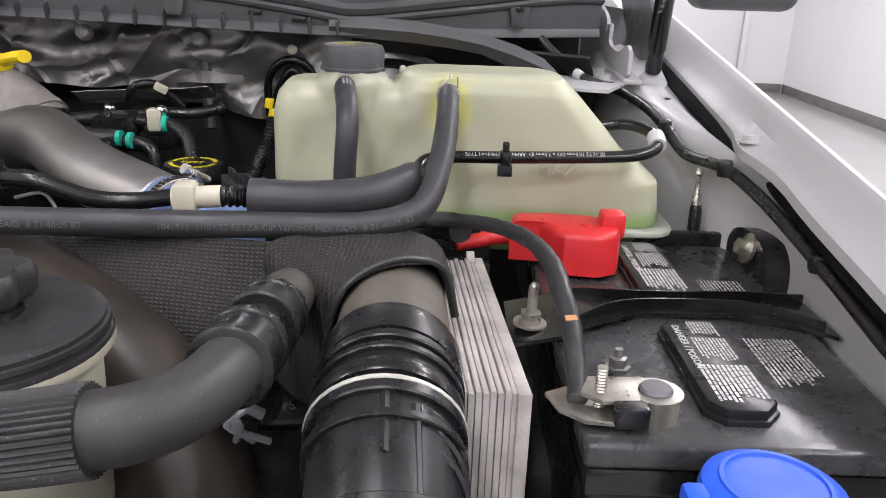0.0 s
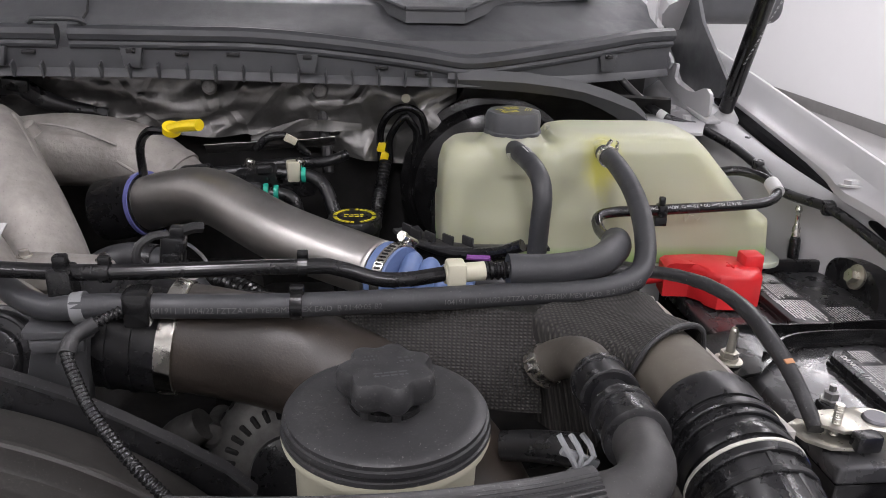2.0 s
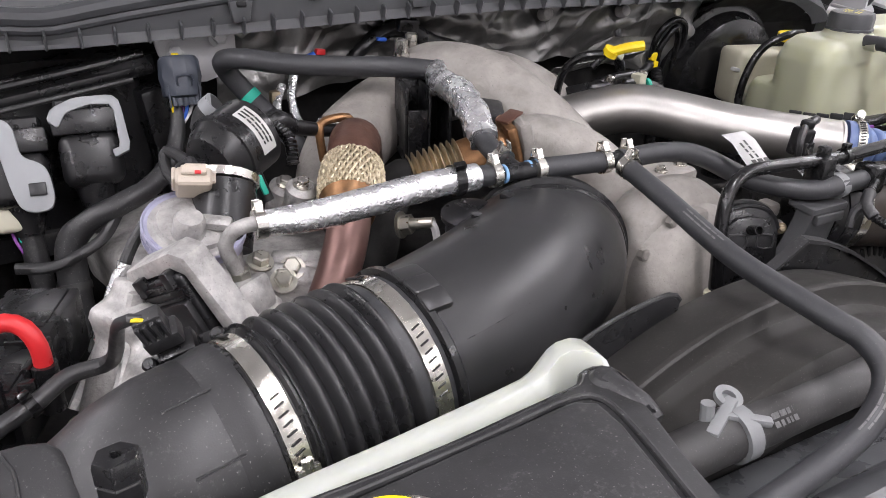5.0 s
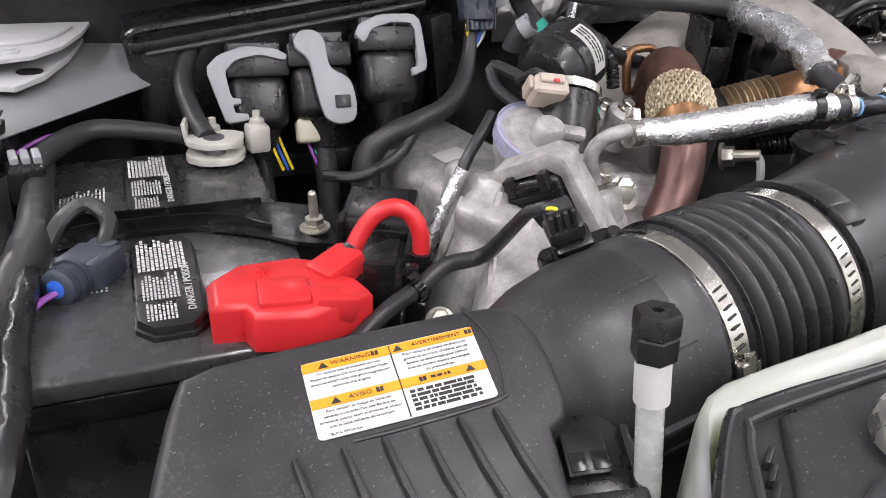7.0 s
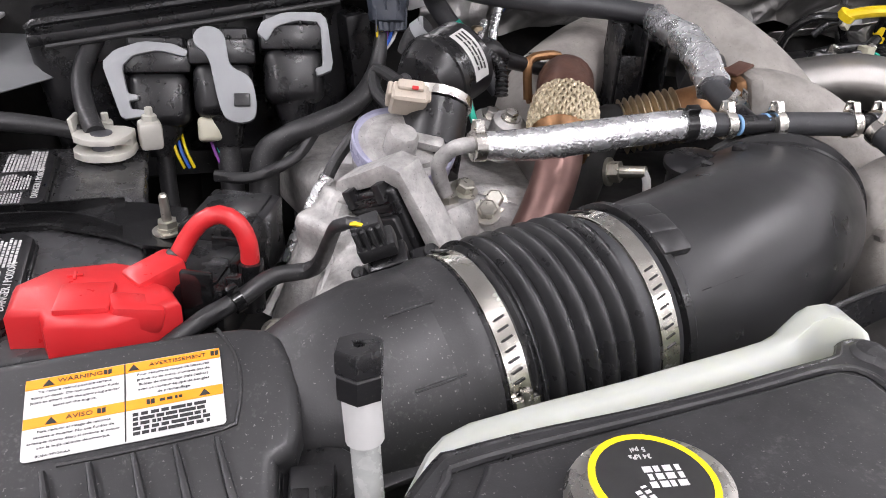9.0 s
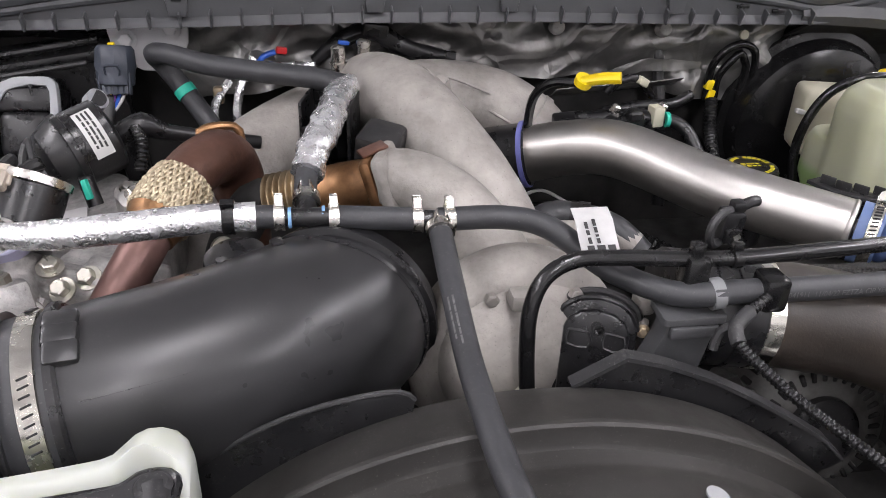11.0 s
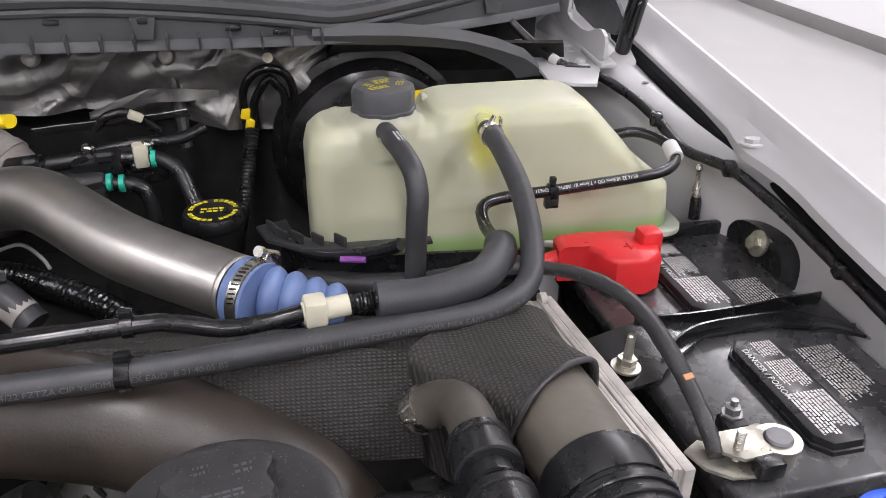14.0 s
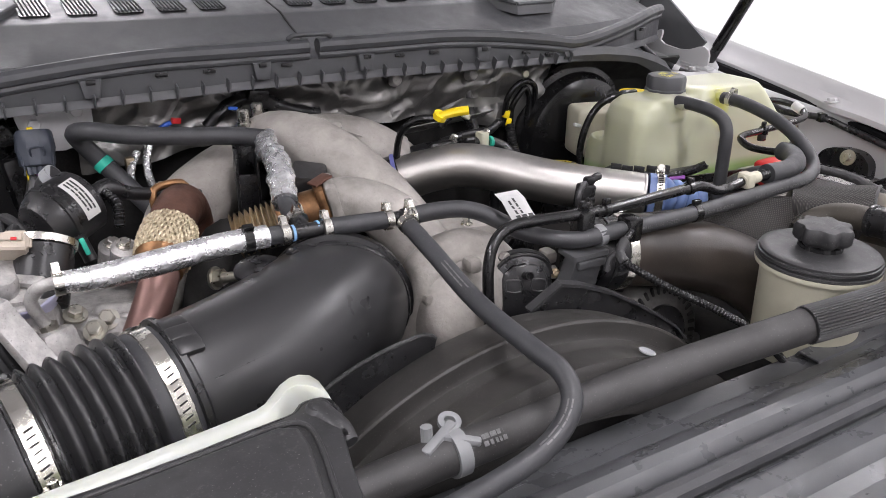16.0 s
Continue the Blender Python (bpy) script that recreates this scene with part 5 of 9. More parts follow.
part("rear_fold", lay_uv(sheet(cloth((-0.29, 0.82, 1.095), (0.03, 0.77, 1.095), (0.06, 0.70, 1.135), (-0.25, 0.72, 1.135), 22, 8, 0.006, 7), 0.003), Vector((1, 0, 0)), Vector((0, 1, 0))), FABRIC, wrap, "", 60)
BACK = [(0.028, 0.612, 1.070), (0.026, 0.620, 1.115), (0.0255, 0.6255, 1.1590), (0.062, 0.648, 1.1625), (0.105, 0.664, 1.1640), (0.140, 0.668, 1.152), (0.153, 0.668, 1.125)]
RIM = [(0.066, 0.566, 1.072), (0.074, 0.555, 1.115), (0.083, 0.548, 1.1545), (0.098, 0.556, 1.1695), (0.122, 0.568, 1.1745), (0.1455, 0.580, 1.1640), (0.1545, 0.590, 1.128)]
hood, back_run, rim_run = [], spline(BACK, 0.006)[0], spline(RIM, 0.006)[0]
for k in range(41):
    a = back_run[min(len(back_run) - 1, round(k / 40 * (len(back_run) - 1)))]
    b = rim_run[min(len(rim_run) - 1, round(k / 40 * (len(rim_run) - 1)))]
    row = []
    for j in range(17):
        p = a.lerp(b, j / 16)
        sag = 0.004 * math.sin(math.pi * j / 16)
        row.append(p + Vector((0, 0, 0.003 * noise.noise(p * 28) - sag)))
    hood.append(row)
part("hood_fold", lay_uv(sheet(hood, 0.003), Vector((1, 0, 0.2)), Vector((0.45, -0.8, 0.3))), FABRIC, wrap, "", 60)
part("rim_hem", tube(RIM[1:], 0.0021, 8), BLACK_DULL, wrap, "bound hem of the heat wrap")

# ---- hot side pipe ----
cold = thing("intake_pipe", (-0.2, 0.64, 1.0), "wide dusty brown-black moulded intake pipe with a steel band", "pipe")
part("pipe", tube([(-0.272, 0.657, 1.131), (-0.232, 0.653, 1.127), (-0.161, 0.637, 1.115), (-0.081, 0.608, 1.085), (-0.030, 0.570, 1.039), (-0.005, 0.54, 0.98)], 0.0440, 32), BROWN_PIPE, cold)
part("coupler", tube([(-0.335, 0.664, 1.138), (-0.262, 0.656, 1.130)], 0.0462, 32), BLACK, cold)
clamp_ring((-0.2585, 0.6555, 1.1300), (1, -0.10, -0.12), 0.0456, 0.014, BAND, cold, "bright steel band", None)
for d in (0.018, 0.036):
    part("coupler_ridge", lathe([(0.0458, -0.002), (0.0474, -0.0015), (0.0474, 0.0015), (0.0458, 0.002)], (-0.2665 - d, 0.6565 + 0.1 * d, 1.1305 + 0.11 * d), (1, -0.10, -0.12), 36), BLACK, cold)

# ---- power steering reservoir ----
ps = thing("power_steering_reservoir", (-0.096, 0.487, 1.03), "cream fluid reservoir with a wide black lid and knob", "fluid reservoir")
C = (-0.0985, 0.496)
part("reservoir", lathe([(0.05, 0), (0.056, 0.01), (0.0585, 0.10), (0.062, 0.112), (0.064, 0.113)], (*C, 1.03), (0, 0, 1), 48), CREAM, ps)
part("rim", lathe([(0.062, 0), (0.0655, 0.001), (0.0665, 0.004), (0.066, 0.007), (0.062, 0.007)], (*C, 1.1395), (0, 0, 1), 48), CREAM, ps)
part("lid", lathe([(0.0655, 0), (0.0665, 0.002), (0.0660, 0.004), (0.0645, 0.0045), (0.0645, 0.007), (0.0655, 0.008), (0.0650, 0.0105), (0.0632, 0.011), (0.0630, 0.0135), (0.0605, 0.0150), (0.055, 0.0158), (0.02, 0.0170), (0.0, 0.0170)], (*C, 1.1455), (0, 0, 1), 64), BLACK_DULL, ps)
knob = part("knob", lathe([(0.022, 0), (0.022, 0.007), (0.026, 0.009), (0.0285, 0.013), (0.0285, 0.024), (0.0265, 0.0275), (0.02, 0.029), (0.0, 0.0285)], (*C, 1.1610), (0, 0, 1), 84, 7, 0.105), BLACK_DULL, ps)
part("collar", lathe([(0.0235, 0), (0.0235, 0.005), (0.022, 0.006)], (*C, 1.1615), (0, 0, 1), 40), BLACK_GLOSS, ps)
part("raised_marks", joined(bars(pose(-0.107, 0.503, 1.1898, 0, 0, 8), 0.010, 0.009, 2, 4, 0.5), bars(pose(-0.086, 0.501, 1.1898, 0, 0, 8), 0.010, 0.009, 2, 5, 0.5), bars(pose(-0.096, 0.483, 1.1898, 0, 0, 8), 0.022, 0.007, 2, 6, 0.5)), COWL, knob)


# ---- fan shroud ----
def shroud():
    t = thing("fan_shroud", (MID, 0.54, 0.72), "large round black fan shroud with stepped dusty rim", "fan shroud")
    cx, cz = -0.4653, 0.7974
    prof = [(0.578, 0.285), (0.581, 0.328), (0.580, 0.332), (0.576, 0.3335), (0.556, 0.338), (0.536, 0.342), (0.533, 0.3430), (0.5305, 0.3426), (0.5290, 0.3405), (0.5278, 0.3270), (0.5260, 0.3240), (0.515, 0.3225), (0.511, 0.3225), (0.505, 0.3250), (0.495, 0.3265), (0.485, 0.3285), (0.474, 0.3300), (0.470, 0.322), (0.468, 0.272)]
    grid = []
    for i in range(97):
        a = radians(-74 + 148 * i / 96)
        grid.append([(cx + r * math.sin(a), y, cz + r * math.cos(a)) for y, r in prof])
    part("shroud_ring", sheet(grid, 0.003), surface("dusty_shroud_plastic", (0.030, 0.0285, 0.0265), 0.42, wear=0.35, dust=0.45, patch=7), t, "", 28)
    part("back_plate", sheet([[(cx + r * math.sin(radians(-70 + 5 * i)), 0.50, cz + r * math.cos(radians(-70 + 5 * i))) for r in (0.05, 0.30)] for i in range(29)], 0.004), DEEP, t)
    part("paint_dot", lathe([(0.0082, 0), (0.0082, 0.0014), (0.0, 0.0014)], (-0.3665, 0.4815, cz + 0.3160), (0.28, -0.05, 0.95), 20), GREY_LATCH, t, "white paint dot")
    fin = [(-0.4336, 1.1285), (-0.395, 1.150), (-0.3673, 1.142), (-0.3492, 1.1345), (-0.3232, 1.1230), (-0.2851, 1.1010), (-0.2492, 1.0780), (-0.2158, 1.0545), (-0.1941, 1.0315), (-0.22, 1.0), (-0.30, 1.04), (-0.38, 1.08)]
    part("upper_guard", prism(fin, -0.0025, 0.0025, pose(0, 0.586, 0, 90), 0.001), BLACK, t)
    part("guard_ledge", swept([(0, 0), (0.0, 0.0035), (0.010, 0.0025), (0.010, -0.001)], [(x, 0.588, z - 0.001) for x, z in reversed(fin[0:9])], 0.001), BLACK_DULL, t)
    side_fin = [(-0.72, 1.07), (-0.655, 1.112), (-0.6067, 1.1308), (-0.5582, 1.1381), (-0.545, 1.130), (-0.55, 1.09), (-0.66, 1.03)]
    part("left_guard", prism(side_fin, -0.0025, 0.0025, pose(0, 0.578, 0, 90), 0.001), BLACK, t)
    part("guard_edge", tube([(x, 0.577, z) for x, z in side_fin[:5]], 0.0022, 8), BLACK_DULL, t)


shroud()



# ---- intercooler pipe ----
icp = thing("intercooler_pipe", (-0.2, 0.88, 1.1), "brushed steel intercooler pipe with blue silicone couplers", "pipe")
PI = [(-0.364, 1.000, 1.132), (-0.318, 0.971, 1.151), (-0.270, 0.935, 1.160), (-0.190, 0.850, 1.147), (-0.094, 0.7735, 1.1375)]
part("pipe", tube(PI, [0.0328, 0.0312, 0.0314, 0.0308, 0.0290], 36, 0.005), BRUSHED, icp)
A0 = Vector((-0.361, 1.001, 1.1325))
part("coupler", tube([(-0.415, 1.020, 1.118), (-0.385, 1.010, 1.126), A0 + Vector((0.004, -0.002, 0.001))], 0.0375, 28), BLACK, icp, "black rubber coupler")
clamp_ring(A0 + Vector((0.001, 0, 0)), (0.88, -0.42, 0.24), 0.0382, 0.006, VIOLET, icp, "violet silicone edge", None, "coupler_edge")
dirb = Vector((0.74, -0.66, -0.04)).normalized()
E0 = Vector((-0.0895, 0.7690, 1.1370))
part("pipe_bead", lathe([(0.0286, -0.003), (0.0300, -0.001), (0.0300, 0.001), (0.0286, 0.003)], E0 - dirb * 0.006, dirb, 36), BRUSHED, icp)
part("blue_sleeve", tube([E0, E0 + dirb * 0.022], 0.0306, 28), BLUE_SIL, icp, "blue silicone hose end")
clamp_ring(E0 + dirb * 0.014, dirb, 0.0314, 0.011, BAND, icp, "steel band clamp", (0.35, 0.5, 1))
nb = Vector((0.15, -0.75, 0.65))
nb = (nb - dirb * nb.dot(dirb)).normalized()
for k in range(10):
    th = radians(-38 + 7 * k)
    e = nb * math.cos(th) + nb.cross(dirb) * math.sin(th)
    m = Matrix((dirb, e.cross(dirb), e)).transposed().to_4x4()
    m.translation = E0 + dirb * 0.014 + e * 0.0328
    bm = box((0, 0, 0), (0.0065, 0.0015, 0.0012), 0.0003, (0, 0, 14), 1)
    bmesh.ops.transform(bm, matrix=m, verts=bm.verts)
    part("slot", bm, BLACK, icp)
rings, prof = [], []
for i in range(80):
    d = 0.018 + 0.070 * i / 79
    prof.append((0.0205 - 0.0080 * i / 79 + 0.0065 * abs(math.sin(math.pi * (d - 0.018) / 0.0175)) ** 0.7, d))
part("blue_bellows", lathe(prof, E0, (0.94, -0.31, -0.12), 32), BLUE_SIL, icp, "blue silicone bellows")

# ---- cast inlet manifold ----
mani = thing("intake_manifold", (-0.5, 0.98, 1.05), "dull cast aluminium intake manifold with branching runners", "intake manifold")
part("front_runner", tube([(-0.552, 1.055, 1.186), (-0.535, 1.010, 1.208), (-0.509, 0.960, 1.211), (-0.476, 0.910, 1.187), (-0.444, 0.870, 1.148), (-0.422, 0.840, 1.10), (-0.414, 0.82, 1.03)], [0.043, 0.044, 0.042, 0.041, 0.041, 0.043, 0.043], 32), CAST, mani)
part("right_runner", tube([(-0.53, 1.06, 1.178), (-0.46, 1.075, 1.180), (-0.39, 1.075, 1.168), (-0.34, 1.055, 1.140), (-0.315, 1.03, 1.10)], [0.044, 0.045, 0.045, 0.043, 0.04], 26), CAST, mani)
part("left_runner", tube([(-0.56, 1.04, 1.18), (-0.62, 1.005, 1.168), (-0.675, 0.965, 1.145), (-0.70, 0.92, 1.10), (-0.70, 0.89, 1.05)], [0.044, 0.044, 0.044, 0.046, 0.045], 26), CAST, mani)
for pts in ([(-0.585, 1.012, 1.205), (-0.60, 0.985, 1.19), (-0.625, 0.965, 1.175), (-0.66, 0.95, 1.155)], [(-0.486, 0.972, 1.246), (-0.449, 0.918, 1.217), (-0.418, 0.872, 1.172)], [(-0.50, 1.03, 1.224), (-0.45, 1.035, 1.216), (-0.40, 1.034, 1.196)]):
    part("casting_seam", tube(pts, 0.0014, 6), CAST, mani)
part("seam", tube([(-0.40, 1.033, 1.176), (-0.36, 1.02, 1.152), (-0.33, 1.00, 1.12)], 0.002, 6), CAST, mani)
part("runner_flange", lathe([(0.040, -0.006), (0.0465, -0.005), (0.0465, 0.005), (0.040, 0.006)], (-0.345, 1.058, 1.143), (0.80, -0.30, -0.55), 32), CAST, mani)
for x, y, z in ((-0.575, 1.02, 1.252), (-0.545, 1.055, 1.250)):
    part("stand_bolt", joined(lathe([(0.008, -0.02), (0.008, 0.022), (0.005, 0.024)], (x, y, z - 0.018), (0, 0, 1), 12), lathe([(0.010, 0.003), (0.010, 0.006)], (x, y, z - 0.018), (0, 0, 1), 12)), STEEL, mani)
for x, y, z in ((-0.497, 0.905, 1.222), (-0.470, 0.965, 1.232), (-0.452, 0.845, 1.165)):
    part("boss", lathe([(0.009, -0.01), (0.009, 0.003), (0.004, 0.0035)], (x, y, z), (-0.4, -0.4, 1), 14), CAST, mani)

# ---- turbocharger ----
turbo = thing("turbocharger", (-0.45, 0.68, 0.98), "cast alloy turbocharger compressor housing", "turbocharger")
part("housing", lathe([(0.02, -0.045), (0.055, -0.042), (0.070, -0.03), (0.076, -0.01), (0.076, 0.012), (0.068, 0.03), (0.05, 0.045), (0.02, 0.05)], (-0.440, 0.690, 1.085), (0.12, -1, 0.1), 48), CAST, turbo)
part("volute", tube([(-0.50, 0.70, 1.03), (-0.505, 0.70, 1.085), (-0.475, 0.70, 1.135), (-0.43, 0.70, 1.145), (-0.385, 0.70, 1.115), (-0.375, 0.70, 1.06)], [0.03, 0.032, 0.032, 0.03, 0.026, 0.022], 20), CAST, turbo)
part("outlet_neck", tube([(-0.545, 0.820, 1.187), (-0.518, 0.812, 1.188), (-0.482, 0.790, 1.170), (-0.452, 0.762, 1.132), (-0.44, 0.73, 1.09)], [0.027, 0.028, 0.032, 0.035, 0.036], 24), CAST, turbo)
part("flange", box((-0.5385, 0.8175, 1.1885), (0.014, 0.056, 0.058), 0.006, (0, -16, -17)), CAST, turbo)
for a in (35, 62, 118, 150):
    part("housing_bolt", lathe([(0.006, 0), (0.006, 0.006), (0.004, 0.007)], Vector((-0.440, 0.690, 1.085)) + Vector((0.073 * math.cos(radians(a)), -0.022, 0.073 * math.sin(radians(a)))), (0.12, -1, 0.1), 6), CAST, turbo, "", 25)
part("ring_seam", lathe([(0.0765, -0.002), (0.0785, -0.002), (0.0785, 0.002), (0.0765, 0.002)], (-0.440, 0.690, 1.085), (0.12, -1, 0.1), 48), CAST, turbo)
ACT = pose(-0.392, 0.648, 1.118, 0, 0, -22) @ pose(0, 0, 0, 74)
arch = [(-0.031, -0.075), (-0.031, 0.016), (-0.027, 0.026), (-0.016, 0.034), (0.0, 0.037), (0.016, 0.034), (0.027, 0.026), (0.032, 0.014), (0.029, -0.075)]
act = part("actuator", prism(arch, -0.026, 0.008, ACT, 0.003, 2), BLACK, turbo, "black plastic actuator box")
part("actuator_rim", tube([ACT @ Vector((x * 1.05, y * 1.05, -0.004)) for x, y in arch[1:8]], 0.0034, 8), BLACK_DULL, act)
part("actuator_rim", tube([ACT @ Vector((x * 0.98, y * 0.98, 0.006)) for x, y in arch[1:8]], 0.0024, 8), BLACK, act)
part("actuator_lid", prism([(x * 0.82, y * 0.80 - 0.002) for x, y in arch], 0.006, 0.013, ACT, 0.003, 2), BLACK, act)
part("nozzle", tube([ACT @ Vector((0.0, 0.014, 0.010)), ACT @ Vector((0.002, 0.016, 0.026))], 0.0046, 14, bore=0.008), BLACK_GLOSS, act)
for x0, x1 in ((-0.021, -0.005), (0.007, 0.022)):
    part("moulded_frame", tube([ACT @ Vector((a, b, 0.0135)) for a, b in ((x0, 0.010), (x1, 0.009), (x1, -0.003), (x0, -0.002), (x0, 0.010))], 0.0011, 6), BLACK_DULL, act)
for x, y in ((-0.034, 0.020), (0.036, 0.014), (-0.034, -0.03)):
    part("side_tab", box(ACT @ Vector((x, y, -0.004)), (0.008, 0.010, 0.014), 0.002, (0, 0, -22)), CAST, act)
    bolt(ACT @ Vector((x, y, 0.004)), ACT.to_3x3() @ Vector((0, 0, 1)), 0.0036, 0.004, BRONZE, act)
for x, y, z in ((-0.455, 0.655, 1.156), (-0.35, 0.66, 1.142), (-0.425, 0.618, 1.055)):
    part("lug", box((x, y, z), (0.016, 0.02, 0.016), 0.005), CAST, turbo)

# hose bracket standing on the shroud
brk = thing("hose_bracket", (-0.32, 0.63, 1.08), "black plastic bracket carrying the hoses over the shroud", "bracket")
part("post", joined(prism([(-0.048, -0.060), (-0.036, -0.034), (-0.028, -0.012), (-0.022, 0.008), (-0.020, 0.022), (0.020, 0.022), (0.019, 0.008), (0.016, -0.02), (0.010, -0.050), (0.008, -0.085)], -0.010, 0.008, pose(-0.333, 0.618, 1.136, 96), 0.003), prism(rounded(-0.025, 0.025, -0.016, 0.014, 0.004), 0.0, 0.006, pose(-0.333, 0.621, 1.157, 4), 0.0015), box((-0.333, 0.606, 1.150), (0.038, 0.006, 0.010), 0.002)), surface("grey_bracket_plastic", (0.060, 0.061, 0.064), 0.42, wear=0.2, dust=0.3), brk)
part("clip", lathe([(0.0098, -0.0045), (0.0120, -0.0045), (0.0120, 0.0045), (0.0098, 0.0045)], (-0.317, 0.6155, 1.176), (1, 0, 0.12), 20), GREY_CLIP, brk, "grey hose clip")
part("upper_clip", joined(box((-0.331, 0.628, 1.184), (0.018, 0.022, 0.040), 0.003), box((-0.331, 0.628, 1.208), (0.010, 0.010, 0.010), 0.002)), BLACK_GLOSS, brk)
part("second_clip", box((-0.275, 0.613, 1.178), (0.020, 0.024, 0.028), 0.004), BLACK_GLOSS, brk)
loom = thing("corrugated_loom", (-0.27, 0.6, 1.1), "black corrugated wiring loom running down beside the shroud", "wiring")
PL = [(-0.284, 0.600, 1.180), (-0.300, 0.593, 1.174), (-0.314, 0.585, 1.167), (-0.3155, 0.574, 1.160), (-0.306, 0.556, 1.152), (-0.287, 0.527, 1.140), (-0.253, 0.492, 1.122), (-0.215, 0.470, 1.095), (-0.18, 0.46, 1.06)]
part("loom", tube(PL, 0.0041, 12, wave=0.0005, pitch=0.0036), BLACK_GLOSS, loom)
part("tape_wrap", tube([PL[1], PL[2], PL[3]], 0.0056, 12, tremor=0.12), BLACK_DULL, loom, "black tape wrap")
part("tape_tail", tube([(-0.314, 0.586, 1.168), (-0.322, 0.590, 1.160), (-0.326, 0.588, 1.146)], 0.0036, 8), BLACK_DULL, loom)
sens = thing("map_sensor", (-0.255, 0.70, 1.16), "small black sensor plug with looping wires", "sensor")
part("sensor_body", joined(box((-0.267, 0.700, 1.187), (0.020, 0.018, 0.030), 0.004, (0, 8, 0)), box((-0.262, 0.700, 1.205), (0.012, 0.012, 0.010), 0.003), box((-0.267, 0.690, 1.182), (0.014, 0.004, 0.012), 0.001), tube([(-0.260, 0.700, 1.204), (-0.250, 0.702, 1.207), (-0.243, 0.705, 1.206)], 0.0048, 10)), BLACK, sens)
part("wire", tube([(-0.273, 0.696, 1.176), (-0.284, 0.688, 1.176), (-0.292, 0.682, 1.186), (-0.290, 0.684, 1.198), (-0.280, 0.690, 1.204), (-0.270, 0.697, 1.203)], 0.0038, 8), BLACK_DULL, sens)

alt = thing("alternator", (-0.17, 0.66, 0.96), "dark slotted alternator below the pipes", "alternator")
ALLOY = surface("grimy_alternator_alloy", (0.105, 0.103, 0.098), 0.55, metal=0.4, wear=0.4, dust=0.3, relief=0.5, patch=40)
AC, AV = Vector((-0.172, 0.650, 1.004)), Vector((0, 1, -0.25)).normalized()
AU = Vector((0, 0.25, 1)).normalized()
part("casing", lathe([(0.070, 0.06), (0.074, 0.03), (0.074, 0.004), (0.070, -0.004), (0.060, -0.010), (0.040, -0.014), (0.034, -0.013)], AC, AV, 48), ALLOY, alt)
part("hub", lathe([(0.035, -0.010), (0.034, -0.020), (0.028, -0.023), (0.0, -0.023)], AC, AV, 32), BLACK, alt, "black plastic rear hub")
for n_, r_, d_, ln, wd in ((40, 0.0735, 0.012, 0.015, 0.0050), (32, 0.054, -0.0115, 0.012, 0.0046)):
    for i in range(n_):
        th = 2 * math.pi * i / n_
        e = Vector((1, 0, 0)) * math.cos(th) + AU * math.sin(th)
        m = Matrix((AV if r_ > 0.06 else e, AV.cross(e), e if r_ > 0.06 else -AV)).transposed().to_4x4()
        m.translation = AC + e * r_ + AV * d_
        bm = box((0, 0, 0), (ln, wd, 0.004), 0.0012, (0, 0, 0), 1)
        bmesh.ops.transform(bm, matrix=m, verts=bm.verts)
        part("slot", bm, DEEP, alt)
for a in (35, 95, 155, 215, 275, 335):
    e = Vector((1, 0, 0)) * math.cos(radians(a)) + AU * math.sin(radians(a))
    part("ear", lathe([(0.011, 0.05), (0.011, -0.004), (0.006, -0.008), (0.0, -0.008)], AC + e * 0.074, AV, 14), ALLOY, alt)
part("mount_arm", tube([(-0.245, 0.652, 1.050), (-0.265, 0.655, 1.035), (-0.29, 0.66, 1.0)], [0.014, 0.017, 0.016], 14), ALLOY, alt)

# ---- air intake ----
duct = thing("air_intake_duct", (-0.7, 0.62, 1.06), "large satin black air intake duct with bellows and steel bands", "air duct")
X0 = Vector((-0.9258, 0.5879, 1.1060))
X1 = X0 + Vector((0.094, 0.016, 0.009))
AX = (X1 - X0).normalized()


def at_duct(d):
    return X0 + AX * d


part("airbox_spigot", lathe([(0.057, -0.03), (0.0648, 0.0), (0.0664, 0.02), (0.0675, 0.022), (0.0675, 0.03), (0.0648, 0.031)], at_duct(0.0), AX, 48), BLACK_DULL, duct)
b1 = clamp_ring(at_duct(0.040), AX, 0.0661, 0.014, BAND, duct, "perforated steel band clamp", (0.05, -0.75, 0.15), "band_clamp")
part("cuff", lathe([(0.0648, 0), (0.0661, 0.002), (0.0661, 0.018), (0.0691, 0.020), (0.0691, 0.024)], at_duct(0.030), AX, 48), BLACK, duct)
prof = []
for i in range(169):
    d = 0.052 + 0.072 * i / 168
    prof.append((0.0648 + 0.0068 * abs(math.cos(math.pi * (d - 0.052) / 0.0120)) ** 1.3 - 0.0005 * i / 168, d))
part("bellows", lathe(prof, X0, AX, 56), surface("glossy_bellows_rubber", (0.016, 0.016, 0.017), 0.34, wear=0.25, dust=0.2, relief=0.05), duct, "black rubber bellows")
part("cuff", lathe([(0.0648, 0.120), (0.0659, 0.122), (0.0659, 0.152), (0.0626, 0.153)], X0, AX, 48), RUBBER, duct)
b2 = clamp_ring(at_duct(0.141), AX, 0.0667, 0.014, BAND, duct, "wide steel band clamp", (0.1, -0.6, -0.6), "band_clamp")
